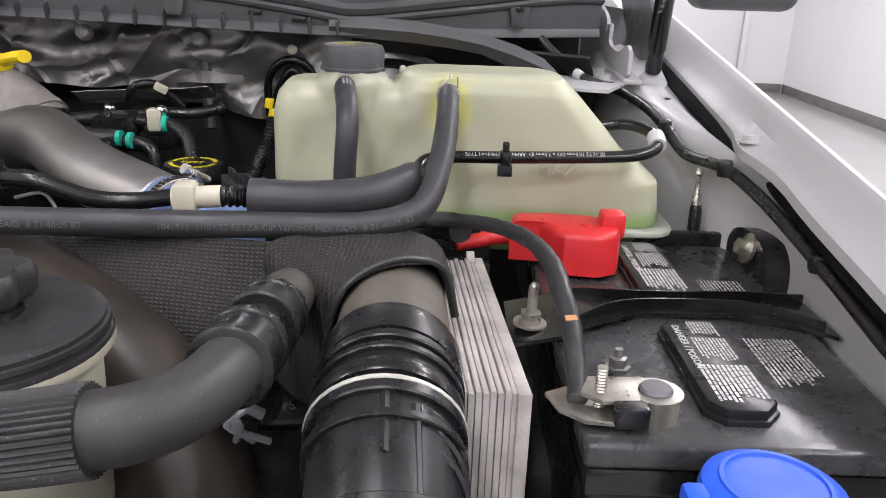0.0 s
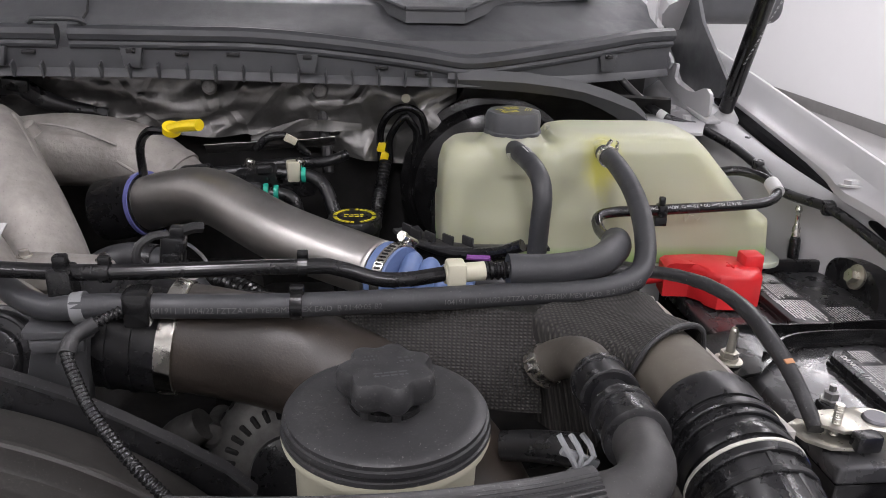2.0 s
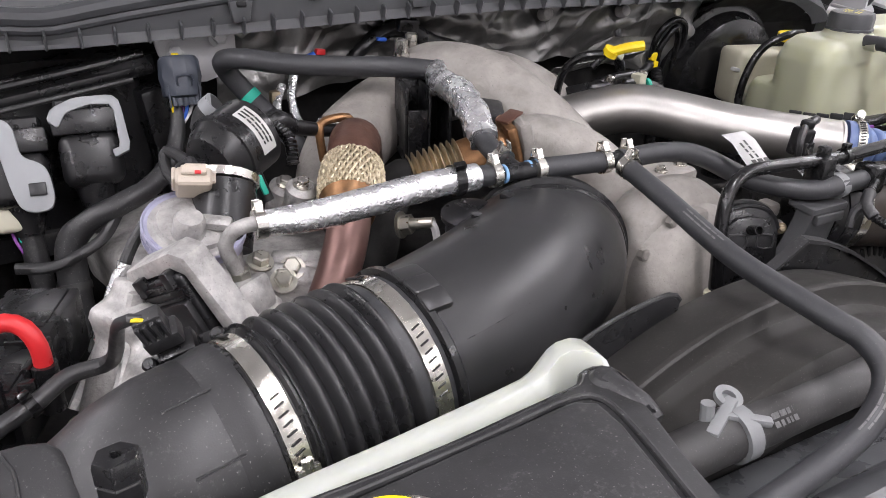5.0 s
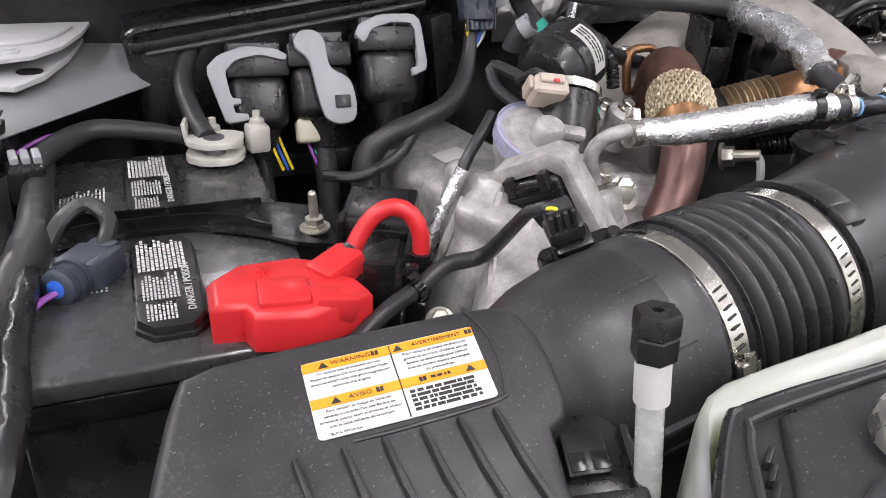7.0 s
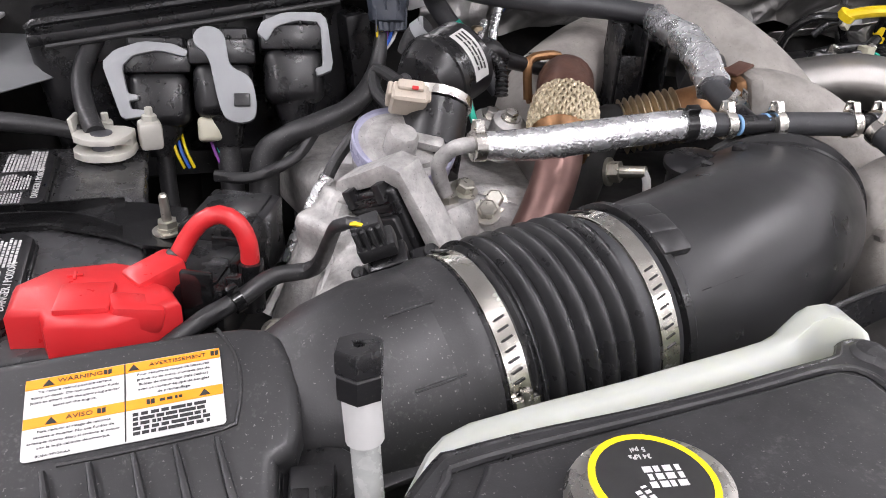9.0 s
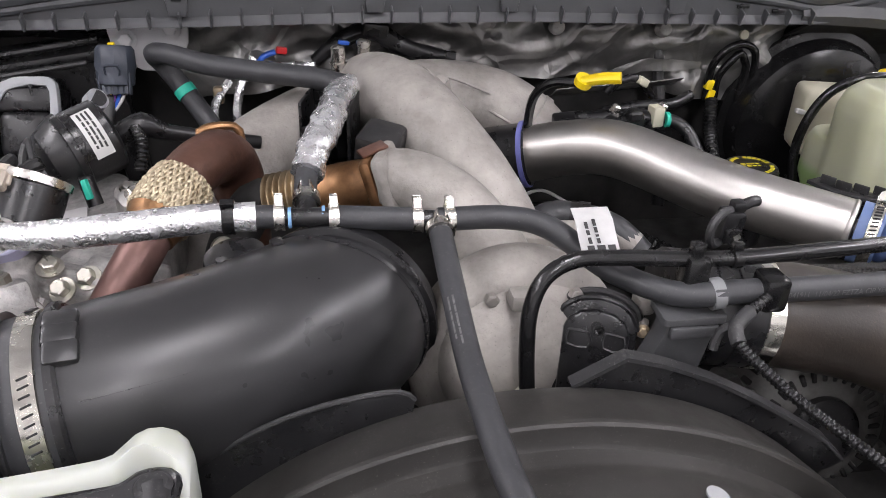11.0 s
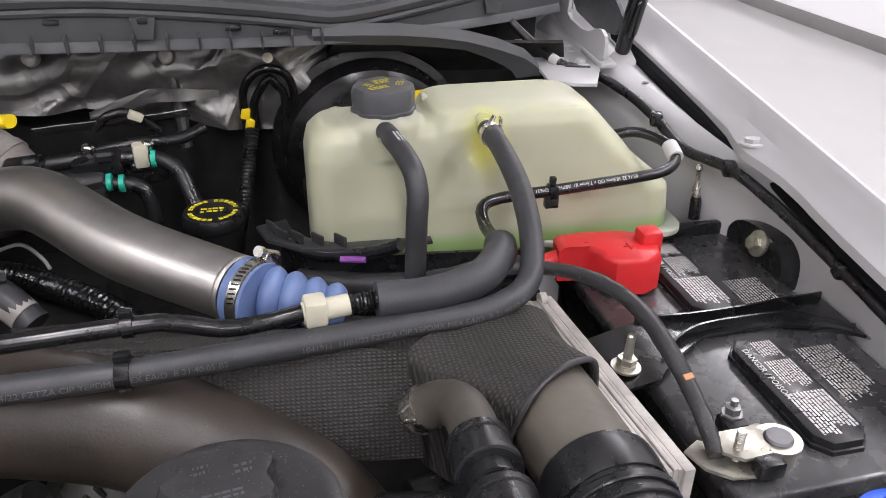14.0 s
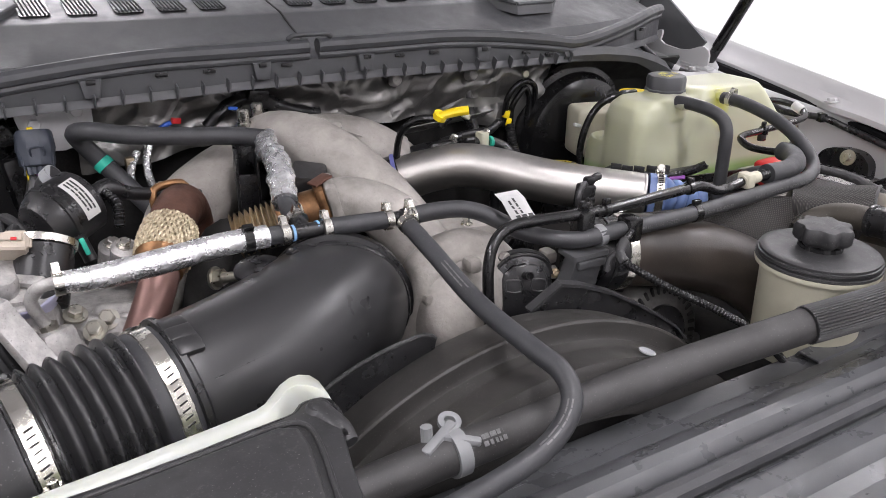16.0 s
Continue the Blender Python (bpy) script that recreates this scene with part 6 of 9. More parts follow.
for d in (0.040, 0.141):
    n = Vector((-0.05, 0.45, 0.9))
    n = (n - AX * n.dot(AX)).normalized()
    m = Matrix((AX, n.cross(AX), n)).transposed().to_4x4()
    m.translation = at_duct(d) + n * 0.0681
    bm = box((0, 0, 0), (0.005, 0.022, 0.0012), 0.0005, (0, 0, 0), 1)
    bmesh.ops.transform(bm, matrix=m, verts=bm.verts)
    part("slot", bm, BLACK, b1 if d < 0.1 else b2)
    for k in range(9):
        th = radians(-62 - 5 * k)
        e = n * math.cos(th) + n.cross(AX) * math.sin(th)
        m = Matrix((AX, e.cross(AX), e)).transposed().to_4x4()
        m.translation = at_duct(d) + e * 0.0679
        bm = box((0, 0, 0), (0.007, 0.0014, 0.0010), 0.0003, (0, 0, 14), 1)
        bmesh.ops.transform(bm, matrix=m, verts=bm.verts)
        part("slot", bm, BLACK, b1 if d < 0.1 else b2)
part("flange_ring", lathe([(0.0648, 0.152), (0.0707, 0.153), (0.0707, 0.158), (0.0686, 0.160), (0.0659, 0.160)], X0, AX, 48), BLACK, duct)
CN = Vector((0.425, 0.903, 0.06)).normalized()
CC = Vector((-0.5880, 0.7050, 1.1200))
PDU = [at_duct(0.155), at_duct(0.175), Vector((-0.706, 0.632, 1.124)), Vector((-0.655, 0.654, 1.125)), Vector((-0.616, 0.680, 1.123)), CC - CN * 0.006, CC + CN * 0.010]
run, where = spline(PDU, 0.005)
rr = [0.0648, 0.0653, 0.0675, 0.0700, 0.0720, 0.0735, 0.0735]
rings, lines = [], []
for i, (p, (s, u, t)) in enumerate(zip(run, frames_along(run))):
    k = min(int(where[i]), len(rr) - 2)
    r = rr[k] + (rr[k + 1] - rr[k]) * (where[i] - k)
    v = Vector((0, 0, 1))
    v = (v - t * v.dot(t)).normalized()
    w = t.cross(v)
    rings.append([p + w * math.copysign(abs(math.cos(th)) ** 0.92, math.cos(th)) * r + v * math.copysign(abs(math.sin(th)) ** 0.95, math.sin(th)) * r for th in [2 * math.pi * a / 64 for a in range(64)]])
    lines.append((p, w, v, r))
part("duct", ring_loft(rings), surface("satin_black_duct", (0.022, 0.022, 0.023), 0.36, wear=0.12, dust=0.22, relief=0.06, patch=5), duct)
for side_ in (-1, 1):
    part("mould_seam", tube([p + (w * side_ * math.cos(radians(36)) + v * math.sin(radians(36))) * (r + 0.0004) for p, w, v, r in lines[3:-6]], 0.0010, 6), BLACK, duct)
part("lug", joined(*[box(at_duct(0.164) + (side * math.cos(radians(th)) + side.cross(AX) * math.sin(radians(th))) * 0.0680, (0.022, 0.017, 0.008), 0.003, (90 - th, 0, 8)) for side in (AX.cross(Vector((0, 0, 1))).normalized(),) for th in (64, 76, 88)]), bpy.data.materials["satin_black_duct"], duct)
part("end_collar", lathe([(0.068, -0.012), (0.0752, -0.010), (0.0762, -0.007), (0.0744, -0.005), (0.0744, -0.001), (0.0795, 0.001), (0.0795, 0.004), (0.0765, 0.006), (0.0765, 0.016), (0.073, 0.020), (0.05, 0.026)], CC, CN, 64), BLACK, duct, "moulded collar at the turbo end")
snr = part("crankcase_port", lathe([(0.020, -0.02), (0.020, 0.004), (0.0235, 0.005), (0.0235, 0.009), (0.016, 0.011), (0.0, 0.011)], (-0.668, 0.704, 1.172), (-0.1, -0.1, 1), 28), BLACK, duct)
part("port_tab", joined(box((-0.652, 0.690, 1.186), (0.046, 0.007, 0.004), 0.001, (0, -8, 24)), box((-0.636, 0.697, 1.192), (0.010, 0.010, 0.007), 0.002, (0, -8, 24)), tube([(-0.676, 0.680, 1.178), (-0.676, 0.680, 1.190)], 0.0045, 10)), BLACK, snr)


def airbox():
    t = thing("air_filter_box", (-1.05, 0.5, 1.0), "dusty black air filter box with ribbed lid and warning sticker", "air filter box")
    SLOPE = pose(-1.0733, 0.5572, 1.1414, 21.0, -5.37, -2.59)
    out = soft([(-0.102, 0.036), (-0.03, 0.037), (0.054, 0.036), (0.074, 0.030), (0.082, 0.004), (0.078, -0.040), (0.062, -0.046), (0.060, -0.17), (-0.162, -0.17), (-0.126, -0.034), (-0.119, -0.009), (-0.111, 0.016)], 2, 0.22)
    lid = prism(out, -0.060, 0.0, SLOPE, 0.007, 4)
    part("lid", lid, BLACK_DULL, t)
    part("tube_top", lathe([(0.022, -0.100), (0.038, -0.090), (0.050, -0.072), (0.060, -0.046), (0.0653, -0.018), (0.0659, 0.008)], X0, AX, 44), BLACK_DULL, t, "round outlet of the box")
    part("lower_case", box((-1.11, 0.45, 1.0), (0.20, 0.26, 0.10), 0.008), BLACK_DULL, t)
    part("left_ledge", sheet([[(-1.25, 0.60, 1.055), (-1.195, 0.585, 1.060)], [(-1.27, 0.45, 1.03), (-1.195, 0.45, 1.035)], [(-1.27, 0.3, 1.0), (-1.195, 0.3, 1.0)]], 0.004), BLACK_DULL, t)
    for u in (-0.0583, -0.0352, -0.0158, 0.0035, 0.0219, 0.0405):
        wedge = prism([(u - 0.0012, -0.0285), (u + 0.0012, -0.0285), (u + 0.0019 + 0.004, -0.055), (u + 0.0245, -0.150), (u + 0.0205, -0.150), (u + 0.0019, -0.055)], -0.004, 0.0045, SLOPE, 0.0012, 2)
        part("rib", wedge, BLACK_DULL, t)
    part("lid_crease", tube([SLOPE @ Vector(v) for v in ((0.045, 0.034, 0.0002), (0.0525, 0.018, 0.0004), (0.0535, -0.002, 0.0004), (0.050, -0.019, 0.0004), (0.044, -0.0235, 0.0004), (0.0, -0.0255, 0.0004), (-0.03, -0.0255, 0.0004))], 0.0011, 6), BLACK_DULL, t)
    side = AX.cross(Vector((0, 0, 1))).normalized()
    for th, d0, d1, r in ((74, -0.017, 0.012, 0.0009), (36, -0.017, 0.012, 0.0009)):
        e = side * math.cos(radians(th)) + side.cross(AX) * math.sin(radians(th))
        part("mould_line", tube([X0 + AX * d + e * (float(np.interp(d, (-0.050, -0.018, 0.008), (0.0590, 0.0653, 0.0659))) + 0.0002) for d in [d0 + (d1 - d0) * k / 8 for k in range(9)]], r, 6), BLACK_DULL, t)
    for th, d0, d1, w in ((-2, -0.090, 0.020, 0.010), (-26, -0.080, 0.014, 0.006)):
        e = side * math.cos(radians(th)) + side.cross(AX) * math.sin(radians(th))
        bm = box((0, 0, 0), (d1 - d0, w, 0.0045), 0.0015)
        m = Matrix((AX, e, AX.cross(e))).transposed().to_4x4()
        m.translation = X0 + AX * (d0 + d1) / 2 + e * 0.0645
        bmesh.ops.transform(bm, matrix=m, verts=bm.verts)
        part("split_flange", bm, BLACK_DULL, t)
    K = pose(-0.989, 0.503, 1.108, 22, -6, -14)

    def on_clip(bm):
        bmesh.ops.transform(bm, matrix=K, verts=bm.verts)
        return bm

    clip = part("lid_clip", on_clip(prism(soft([(-0.026, 0.020), (-0.014, 0.028), (0.006, 0.030), (0.018, 0.022), (0.024, 0.0), (0.030, -0.034), (-0.020, -0.036), (-0.028, 0.0)], 2), -0.014, 0.003, None, 0.003)), BLACK, t)
    part("clip_latch", on_clip(box((-0.004, 0.004, 0.006), (0.022, 0.024, 0.010), 0.002)), BLACK, clip)
    for x in (-0.009, 0.002):
        part("latch_slot", on_clip(box((x, -0.001, 0.0112), (0.008, 0.010, 0.0012), 0.0004)), BLACK_GLOSS, clip)
    part("clip_bar", on_clip(box((0.0, -0.022, 0.006), (0.044, 0.012, 0.010), 0.003)), BLACK, clip)
    for x in (-0.021, 0.019):
        part("clip_arm", on_clip(box((x, -0.002, 0.005), (0.005, 0.040, 0.008), 0.002)), BLACK, clip)
    # warning sticker
    P = SLOPE @ pose(0, 0, 0.0006) @ Matrix.Diagonal((0.925, 0.70, 1.0, 1.0))
    st = part("warning_sticker", prism(rounded(-0.049, 0.049, -0.031, 0.031, 0.003, 3), 0.0, 0.0006, P), LABEL, t, "white and orange multilingual warning sticker")
    for k, (cx, cy) in enumerate(((-0.0245, 0.0265), (0.0245, 0.0265), (-0.0245, -0.0035), (0.0245, -0.0035))):
        part("orange_band", prism([(cx - 0.0243, cy - 0.0039), (cx + 0.0243, cy - 0.0039), (cx + 0.0243, cy + 0.0039), (cx - 0.0243, cy + 0.0039)], 0.0005, 0.0009, P), ORANGE, st)
    part("divider", prism([(-0.0003, -0.03), (0.0003, -0.03), (0.0003, 0.03), (-0.0003, 0.03)], 0.0006, 0.0011, P), INK, st)
    ink = [words("WARNING", 0.0046, P @ pose(-0.022, 0.0265, 0.0010)), words("AVERTISSEMENT", 0.0040, P @ pose(0.027, 0.0265, 0.0010)), words("AVISO", 0.0047, P @ pose(-0.022, -0.0035, 0.0010)), bars(P @ pose(0.024, -0.0035, 0.0009), 0.014, 0.004, 1, 3)]
    for cx, cy in ((-0.0375, 0.0263), (0.0045, 0.0263), (-0.0355, -0.0037), (0.0395, -0.0037)):
        ink.append(prism([(cx - 0.0028, cy - 0.0024), (cx + 0.0028, cy - 0.0024), (cx, cy + 0.0026)], 0.0009, 0.0012, P))
    lines = [(-0.0245, 0.0185, ("To reduce risk of possible serious", "injury or death: Do not use starter fluids", "(such as ether) with the glow plug starter", "assist on the engine.")),
             (0.0245, 0.0185, ("Pour réduire le risque de blessures", "graves ou de mort, n'utilisez pas de", "fluides de démarrage (tels l'éther)", "avec ce moteur équipé de bougies", "de préchauffage.")),
             (-0.0245, -0.0120, ("Para reducir el riesgo de lesiones", "severas o muerte: No use fluidos de", "arranque (como éter) si arranca el motor", "con la bujía caliente de arranque."))]
    for cx, cy, some in lines:
        for i, s in enumerate(some):
            ink.append(words(s, 0.0026, P @ pose(cx, cy + 0.0014 - i * 0.0040, 0.0008), 0.0001))
    for cx, cy in ((-0.0085, 0.0265), (0.0462, 0.0265), (-0.0115, -0.0035), (0.0125, -0.0035)):
        for s in (-1, 1):
            ink.append(prism([(cx + s * 0.0002, cy - 0.0018), (cx + s * 0.0020, cy - 0.0014), (cx + s * 0.0020, cy + 0.0022), (cx + s * 0.0002, cy + 0.0018)][::s], 0.0009, 0.0012, P))
    ink.append(words("BU5A-9F724-AA", 0.0024, P @ pose(-0.034, -0.0285, 0.0008), 0.0001))
    ink.append(bars(P @ pose(0.0245, -0.0185, 0.0006), 0.042, 0.018, 5, 9, 0.7))
    part("lettering", joined(*ink), INK, st)
    return t


airbox()

# ---- white degas tank with its black cover ----
def side_tank():
    t = thing("secondary_coolant_tank", (-0.8, 0.45, 1.0), "milky white side tank under a black moulded cover", "coolant tank")
    xs = [-1.018, -0.985, -0.960, -0.945, -0.935, -0.92, -0.88, -0.83, -0.79, -0.755, -0.735, -0.727, -0.720, -0.713, -0.706, -0.699, -0.691, -0.685, -0.682]
    back_y = [0.388, 0.433, 0.468, 0.488, 0.496, 0.502, 0.508, 0.514, 0.520, 0.525, 0.528, 0.529, 0.530, 0.531, 0.531, 0.531, 0.530, 0.527, 0.523]
    top_z = [1.144, 1.146, 1.148, 1.149, 1.150, 1.150, 1.150, 1.150, 1.150, 1.150, 1.1505, 1.153, 1.159, 1.165, 1.1685, 1.1685, 1.166, 1.161, 1.154]
    rings = []
    for x, yb, zt in zip(xs, back_y, top_z):
        yf = min(yb - 0.012, 0.468 + (x + 0.95) * 0.14) - 0.022 * max(0.0, min(1.0, (x + 0.71) / 0.02))
        rings.append([Vector((x, y, z)) for y, z in ((yb, 0.98), (yb, zt - 0.012), (yb - 0.002, zt - 0.004), (yb - 0.007, zt), (yb - (yb - yf) * 0.55, zt - 0.001), (yf + 0.004, 1.138), (yf, 1.12), (yf, 0.98))])
    part("tank", ring_loft(rings), TANK_WHITE, t, "", 50)
    cov = [(-0.938, 0.470), (-0.90, 0.474), (-0.85, 0.476), (-0.80, 0.480), (-0.76, 0.485), (-0.735, 0.488), (-0.716, 0.491), (-0.708, 0.499), (-0.697, 0.501), (-0.688, 0.496), (-0.687, 0.480), (-0.694, 0.452), (-0.708, 0.401), (-0.72, 0.33), (-1.04, 0.33), (-1.035, 0.368), (-0.982, 0.430), (-0.948, 0.466)]
    c = part("cover", prism(soft(cov, 2), 1.02, 1.160, None, 0.003, 2), BLACK_DULL, t, "black moulded cover")
    part("cover_rim", tube([(x, y - 0.001, 1.157) for x, y in cov[-3:] + cov[:12]], 0.0030, 8), BLACK, t)
    part("raised_pad", prism([(-0.93, 0.455), (-0.80, 0.468), (-0.735, 0.474), (-0.722, 0.466), (-0.722, 0.445), (-0.735, 0.38), (-0.745, 0.34), (-0.985, 0.34), (-0.972, 0.395)], 1.158, 1.1655, None, 0.004, 3), BLACK_DULL, c)
    part("corner_post", joined(lathe([(0.0105, -0.03), (0.0105, 0.002), (0.008, 0.005), (0.0, 0.006)], (-0.6985, 0.487, 1.158), (0, 0, 1), 20), tube([(-0.6985, 0.487, 1.156), (-0.692, 0.462, 1.154), (-0.690, 0.450, 1.150)], [0.0095, 0.0085, 0.006], 12)), BLACK_DULL, c)
    cap = part("pressure_cap", lathe([(0.028, 0), (0.0305, 0.002), (0.031, 0.007), (0.0295, 0.0115), (0.0265, 0.013), (0.0, 0.0133)], (-0.8786, 0.4146, 1.1675), (0, 0, 1), 56, 2, 0.11, 1.2), STEEL, t, "silver pressure cap with yellow-ringed label")
    part("yellow_ring", lathe([(0.0250, 0), (0.0250, 0.001), (0.0222, 0.001), (0.0222, 0)], (-0.8786, 0.4146, 1.1807), (0, 0, 1), 36), YELLOW, cap)
    part("cap_disc", lathe([(0.0223, 0), (0.0223, 0.0009), (0.0, 0.0009)], (-0.8786, 0.4146, 1.1807), (0, 0, 1), 36), INK, cap)
    part("cap_symbols", joined(words("34 kPa", 0.0034, pose(-0.8778, 0.4268, 1.1817, 0, 0, 172), 0.0003), words("5 psi", 0.0034, pose(-0.8768, 0.4305, 1.1817, 0, 0, 172), 0.0003), bars(pose(-0.8740, 0.4150, 1.1816, 0, 0, 172), 0.016, 0.012, 3, 6, 0.8), bars(pose(-0.8860, 0.4080, 1.1816, 0, 0, 100), 0.014, 0.007, 2, 8, 0.7)), LABEL, cap)
    for i in range(5):
        part("vent_rib", box((-0.953 - 0.006 * i, 0.436 - 0.009 * i, 1.161), (0.012, 0.003, 0.008), 0.001, (0, 0, 38)), BLACK, c)
    part("pad_bead", tube([(-1.000, 0.372, 1.161), (-0.968, 0.424, 1.161), (-0.948, 0.452, 1.161), (-0.93, 0.461, 1.161), (-0.80, 0.472, 1.161), (-0.735, 0.479, 1.161), (-0.716, 0.472, 1.161), (-0.715, 0.446, 1.161), (-0.728, 0.38, 1.161)], 0.0022, 8), BLACK_DULL, c)
    part("moulded_mark", words("MAX", 0.014, pose(-0.912, 0.447, 1.1605, 0, 0, -50), 0.0012), BLACK, c)
    h = part("overflow_hose", tube([(-0.868, 0.408, 1.170), (-0.885, 0.409, 1.171), (-0.915, 0.402, 1.170), (-0.948, 0.386, 1.166), (-0.975, 0.36, 1.158)], [0.0085, 0.009, 0.009, 0.009, 0.009], 14), RUBBER, t)
    return t


side_tank()

ac = thing("air_conditioning_charge_port", (-0.975, 0.49, 1.05), "clouded clear tube with a black hexagonal cap", "pipe fitting")
part("tube", tube([(-0.966, 0.478, 1.00), (-0.968, 0.481, 1.08), (-0.972, 0.490, 1.150), (-0.974, 0.493, 1.176)], 0.0068, 16), CLEAR_TUBE, ac)
part("collar", tube([(-0.9722, 0.4905, 1.156), (-0.974, 0.493, 1.180)], 0.0086, 18), LABEL, ac, "white worn collar")
part("cap", joined(lathe([(0.0105, 0), (0.0108, 0.002), (0.0108, 0.011), (0.0102, 0.012), (0.0112, 0.013), (0.0112, 0.022), (0.0104, 0.024), (0.003, 0.024), (0.0025, 0.020)], (-0.974, 0.493, 1.179), (-0.02, 0.1, 1), 6)), BLACK, ac, "black hexagonal cap", 25)



# ---- batteries ----
def battery(place, label, flip=1):
    """A starter battery: case, lid, two screw-down vent covers with print, stickers, hold-down strap."""
    def put(bm):
        bmesh.ops.transform(bm, matrix=place, verts=bm.verts)
        return bm
    t = thing("battery", place.translation, label, "battery", "batteries")
    part("case", put(box((0, 0, -0.107), (0.192, 0.352, 0.18), 0.006)), BLACK, t)
    part("lid_skirt", put(box((0, 0, -0.026), (0.197, 0.358, 0.020), 0.003)), BLACK_GLOSS, t)
    part("lid", put(box((0, 0, -0.0065), (0.202, 0.364, 0.017), 0.004, (0, 0, 0), 3)), surface("satin_battery_plastic", (0.042, 0.042, 0.044), 0.27, wear=0.3, dust=0.35, relief=0.08, spec=0.65) if "satin_battery_plastic" not in bpy.data.materials else bpy.data.materials["satin_battery_plastic"], t)
    for k, cy in enumerate((-0.090, 0.089)):
        o = [(-0.022, -0.054), (-0.012, -0.066), (0.012, -0.066), (0.022, -0.054), (0.022, 0.054), (0.012, 0.066), (-0.012, 0.066), (-0.022, 0.054)]
        c = part("vent_cover", put(prism([(x * 1.08, y * 1.03) for x, y in o], 0.0015, 0.006, pose(0, cy, 0), 0.001)), BLACK, t)
        part("cover_top", put(prism(o, 0.006, 0.0125, pose(0, cy, 0), 0.002)), BLACK, c)
        P = place @ pose(0, cy, 0.0126, 0, 0, -90)
        part("print", joined(bars(P @ pose(0.034, 0.002, 0), 0.050, 0.034, 11, 11 + k, 0.66, 0.24), bars(P @ pose(-0.014, 0.005, 0), 0.036, 0.025, 10, 17 + k, 0.58, 0.32), bars(P @ pose(-0.047, 0.006, 0), 0.024, 0.020, 8, 23 + k, 0.58, 0.32), words("DANGER / POISON", 0.0078, P @ pose(-0.018, -0.0135, 0.0004))), PALE_INK, c)
    for cy, h, sd in ((-0.072, 0.075, 31), (0.055, 0.055, 37)):
        P = place @ pose(0.058, cy, 0.0022, 0, 0, -90)
        part("sticker", joined(bars(P, h, 0.038, 12, sd, 0.5, 0.35)), PALE_INK, t)
    P = place @ pose(0.070, 0.028, 0.0022)
    part("bar_label", prism(rounded(-0.018, 0.018, -0.009, 0.009, 0.001, 1), 0, 0.0005, P), LABEL, t)
    part("bar_code", bars(P @ pose(0, 0, 0.0005, 0, 0, 90), 0.014, 0.03, 9, 3, 0.5), INK, t)
    # hold-down strap
    s = part("hold_down", put(sheet([[(a, b * flip, c) for a, b, c in row] for row in [[(-0.135, -0.06, 0.004), (-0.135, 0.012, 0.006)], [(-0.10, -0.058, 0.010), (-0.10, 0.016, 0.012)], [(-0.075, -0.035, 0.010), (-0.075, 0.022, 0.012)], [(-0.03, -0.006, 0.008), (-0.03, 0.020, 0.008)], [(0.04, -0.004, 0.008), (0.04, 0.022, 0.008)], [(0.085, -0.020, 0.009), (0.085, 0.028, 0.010)], [(0.112, -0.035, 0.006), (0.112, 0.034, 0.006)]]], 0.003)), BLACK_GLOSS, t, "black strap across the battery")
    for y, q in ((-0.012, ((-0.085, -0.032), (-0.055, -0.010), (-0.02, 0.0), (0.05, 0.0), (0.085, -0.014), (0.105, -0.026))), (0.026, ((-0.085, 0.022), (-0.04, 0.016), (0.03, 0.018), (0.09, 0.026), (0.11, 0.03)))):
        run, _ = spline([(a, b * flip, 0.013) for a, b in q], 0.01)
        part("strap_blade", put(sheet([[(p.x, p.y, 0.002), (p.x, p.y, 0.0185 - 0.10 * max(0, abs(p.x) - 0.06) )] for p in run], 0.0022)), BLACK_GLOSS, s)
    st = part("stud", put(joined(lathe([(0.0085, 0), (0.0085, 0.004), (0.0040, 0.0042), (0.0036, 0.030), (0.0022, 0.032)], (-0.119, -0.036 * flip, 0.010), (0.05, 0, 1), 16), lathe([(0.0125, -0.001), (0.0125, 0.001), (0.0085, 0.0012)], (-0.119, -0.036 * flip, 0.010), (0.05, 0, 1), 20), lathe([(0.0080, 0.002), (0.0080, 0.009)], (-0.119, -0.036 * flip, 0.010), (0.05, 0, 1), 6))), ZINC, s, "zinc stud with flanged nut", 25)
    return t


battery(pose(0.330, 0.689, 1.086), "black car battery with white print behind the wing")
battery(pose(-1.173, 0.866, 1.086, 0, 0, 180), "dusty black car battery with white print beside the air box", -1)


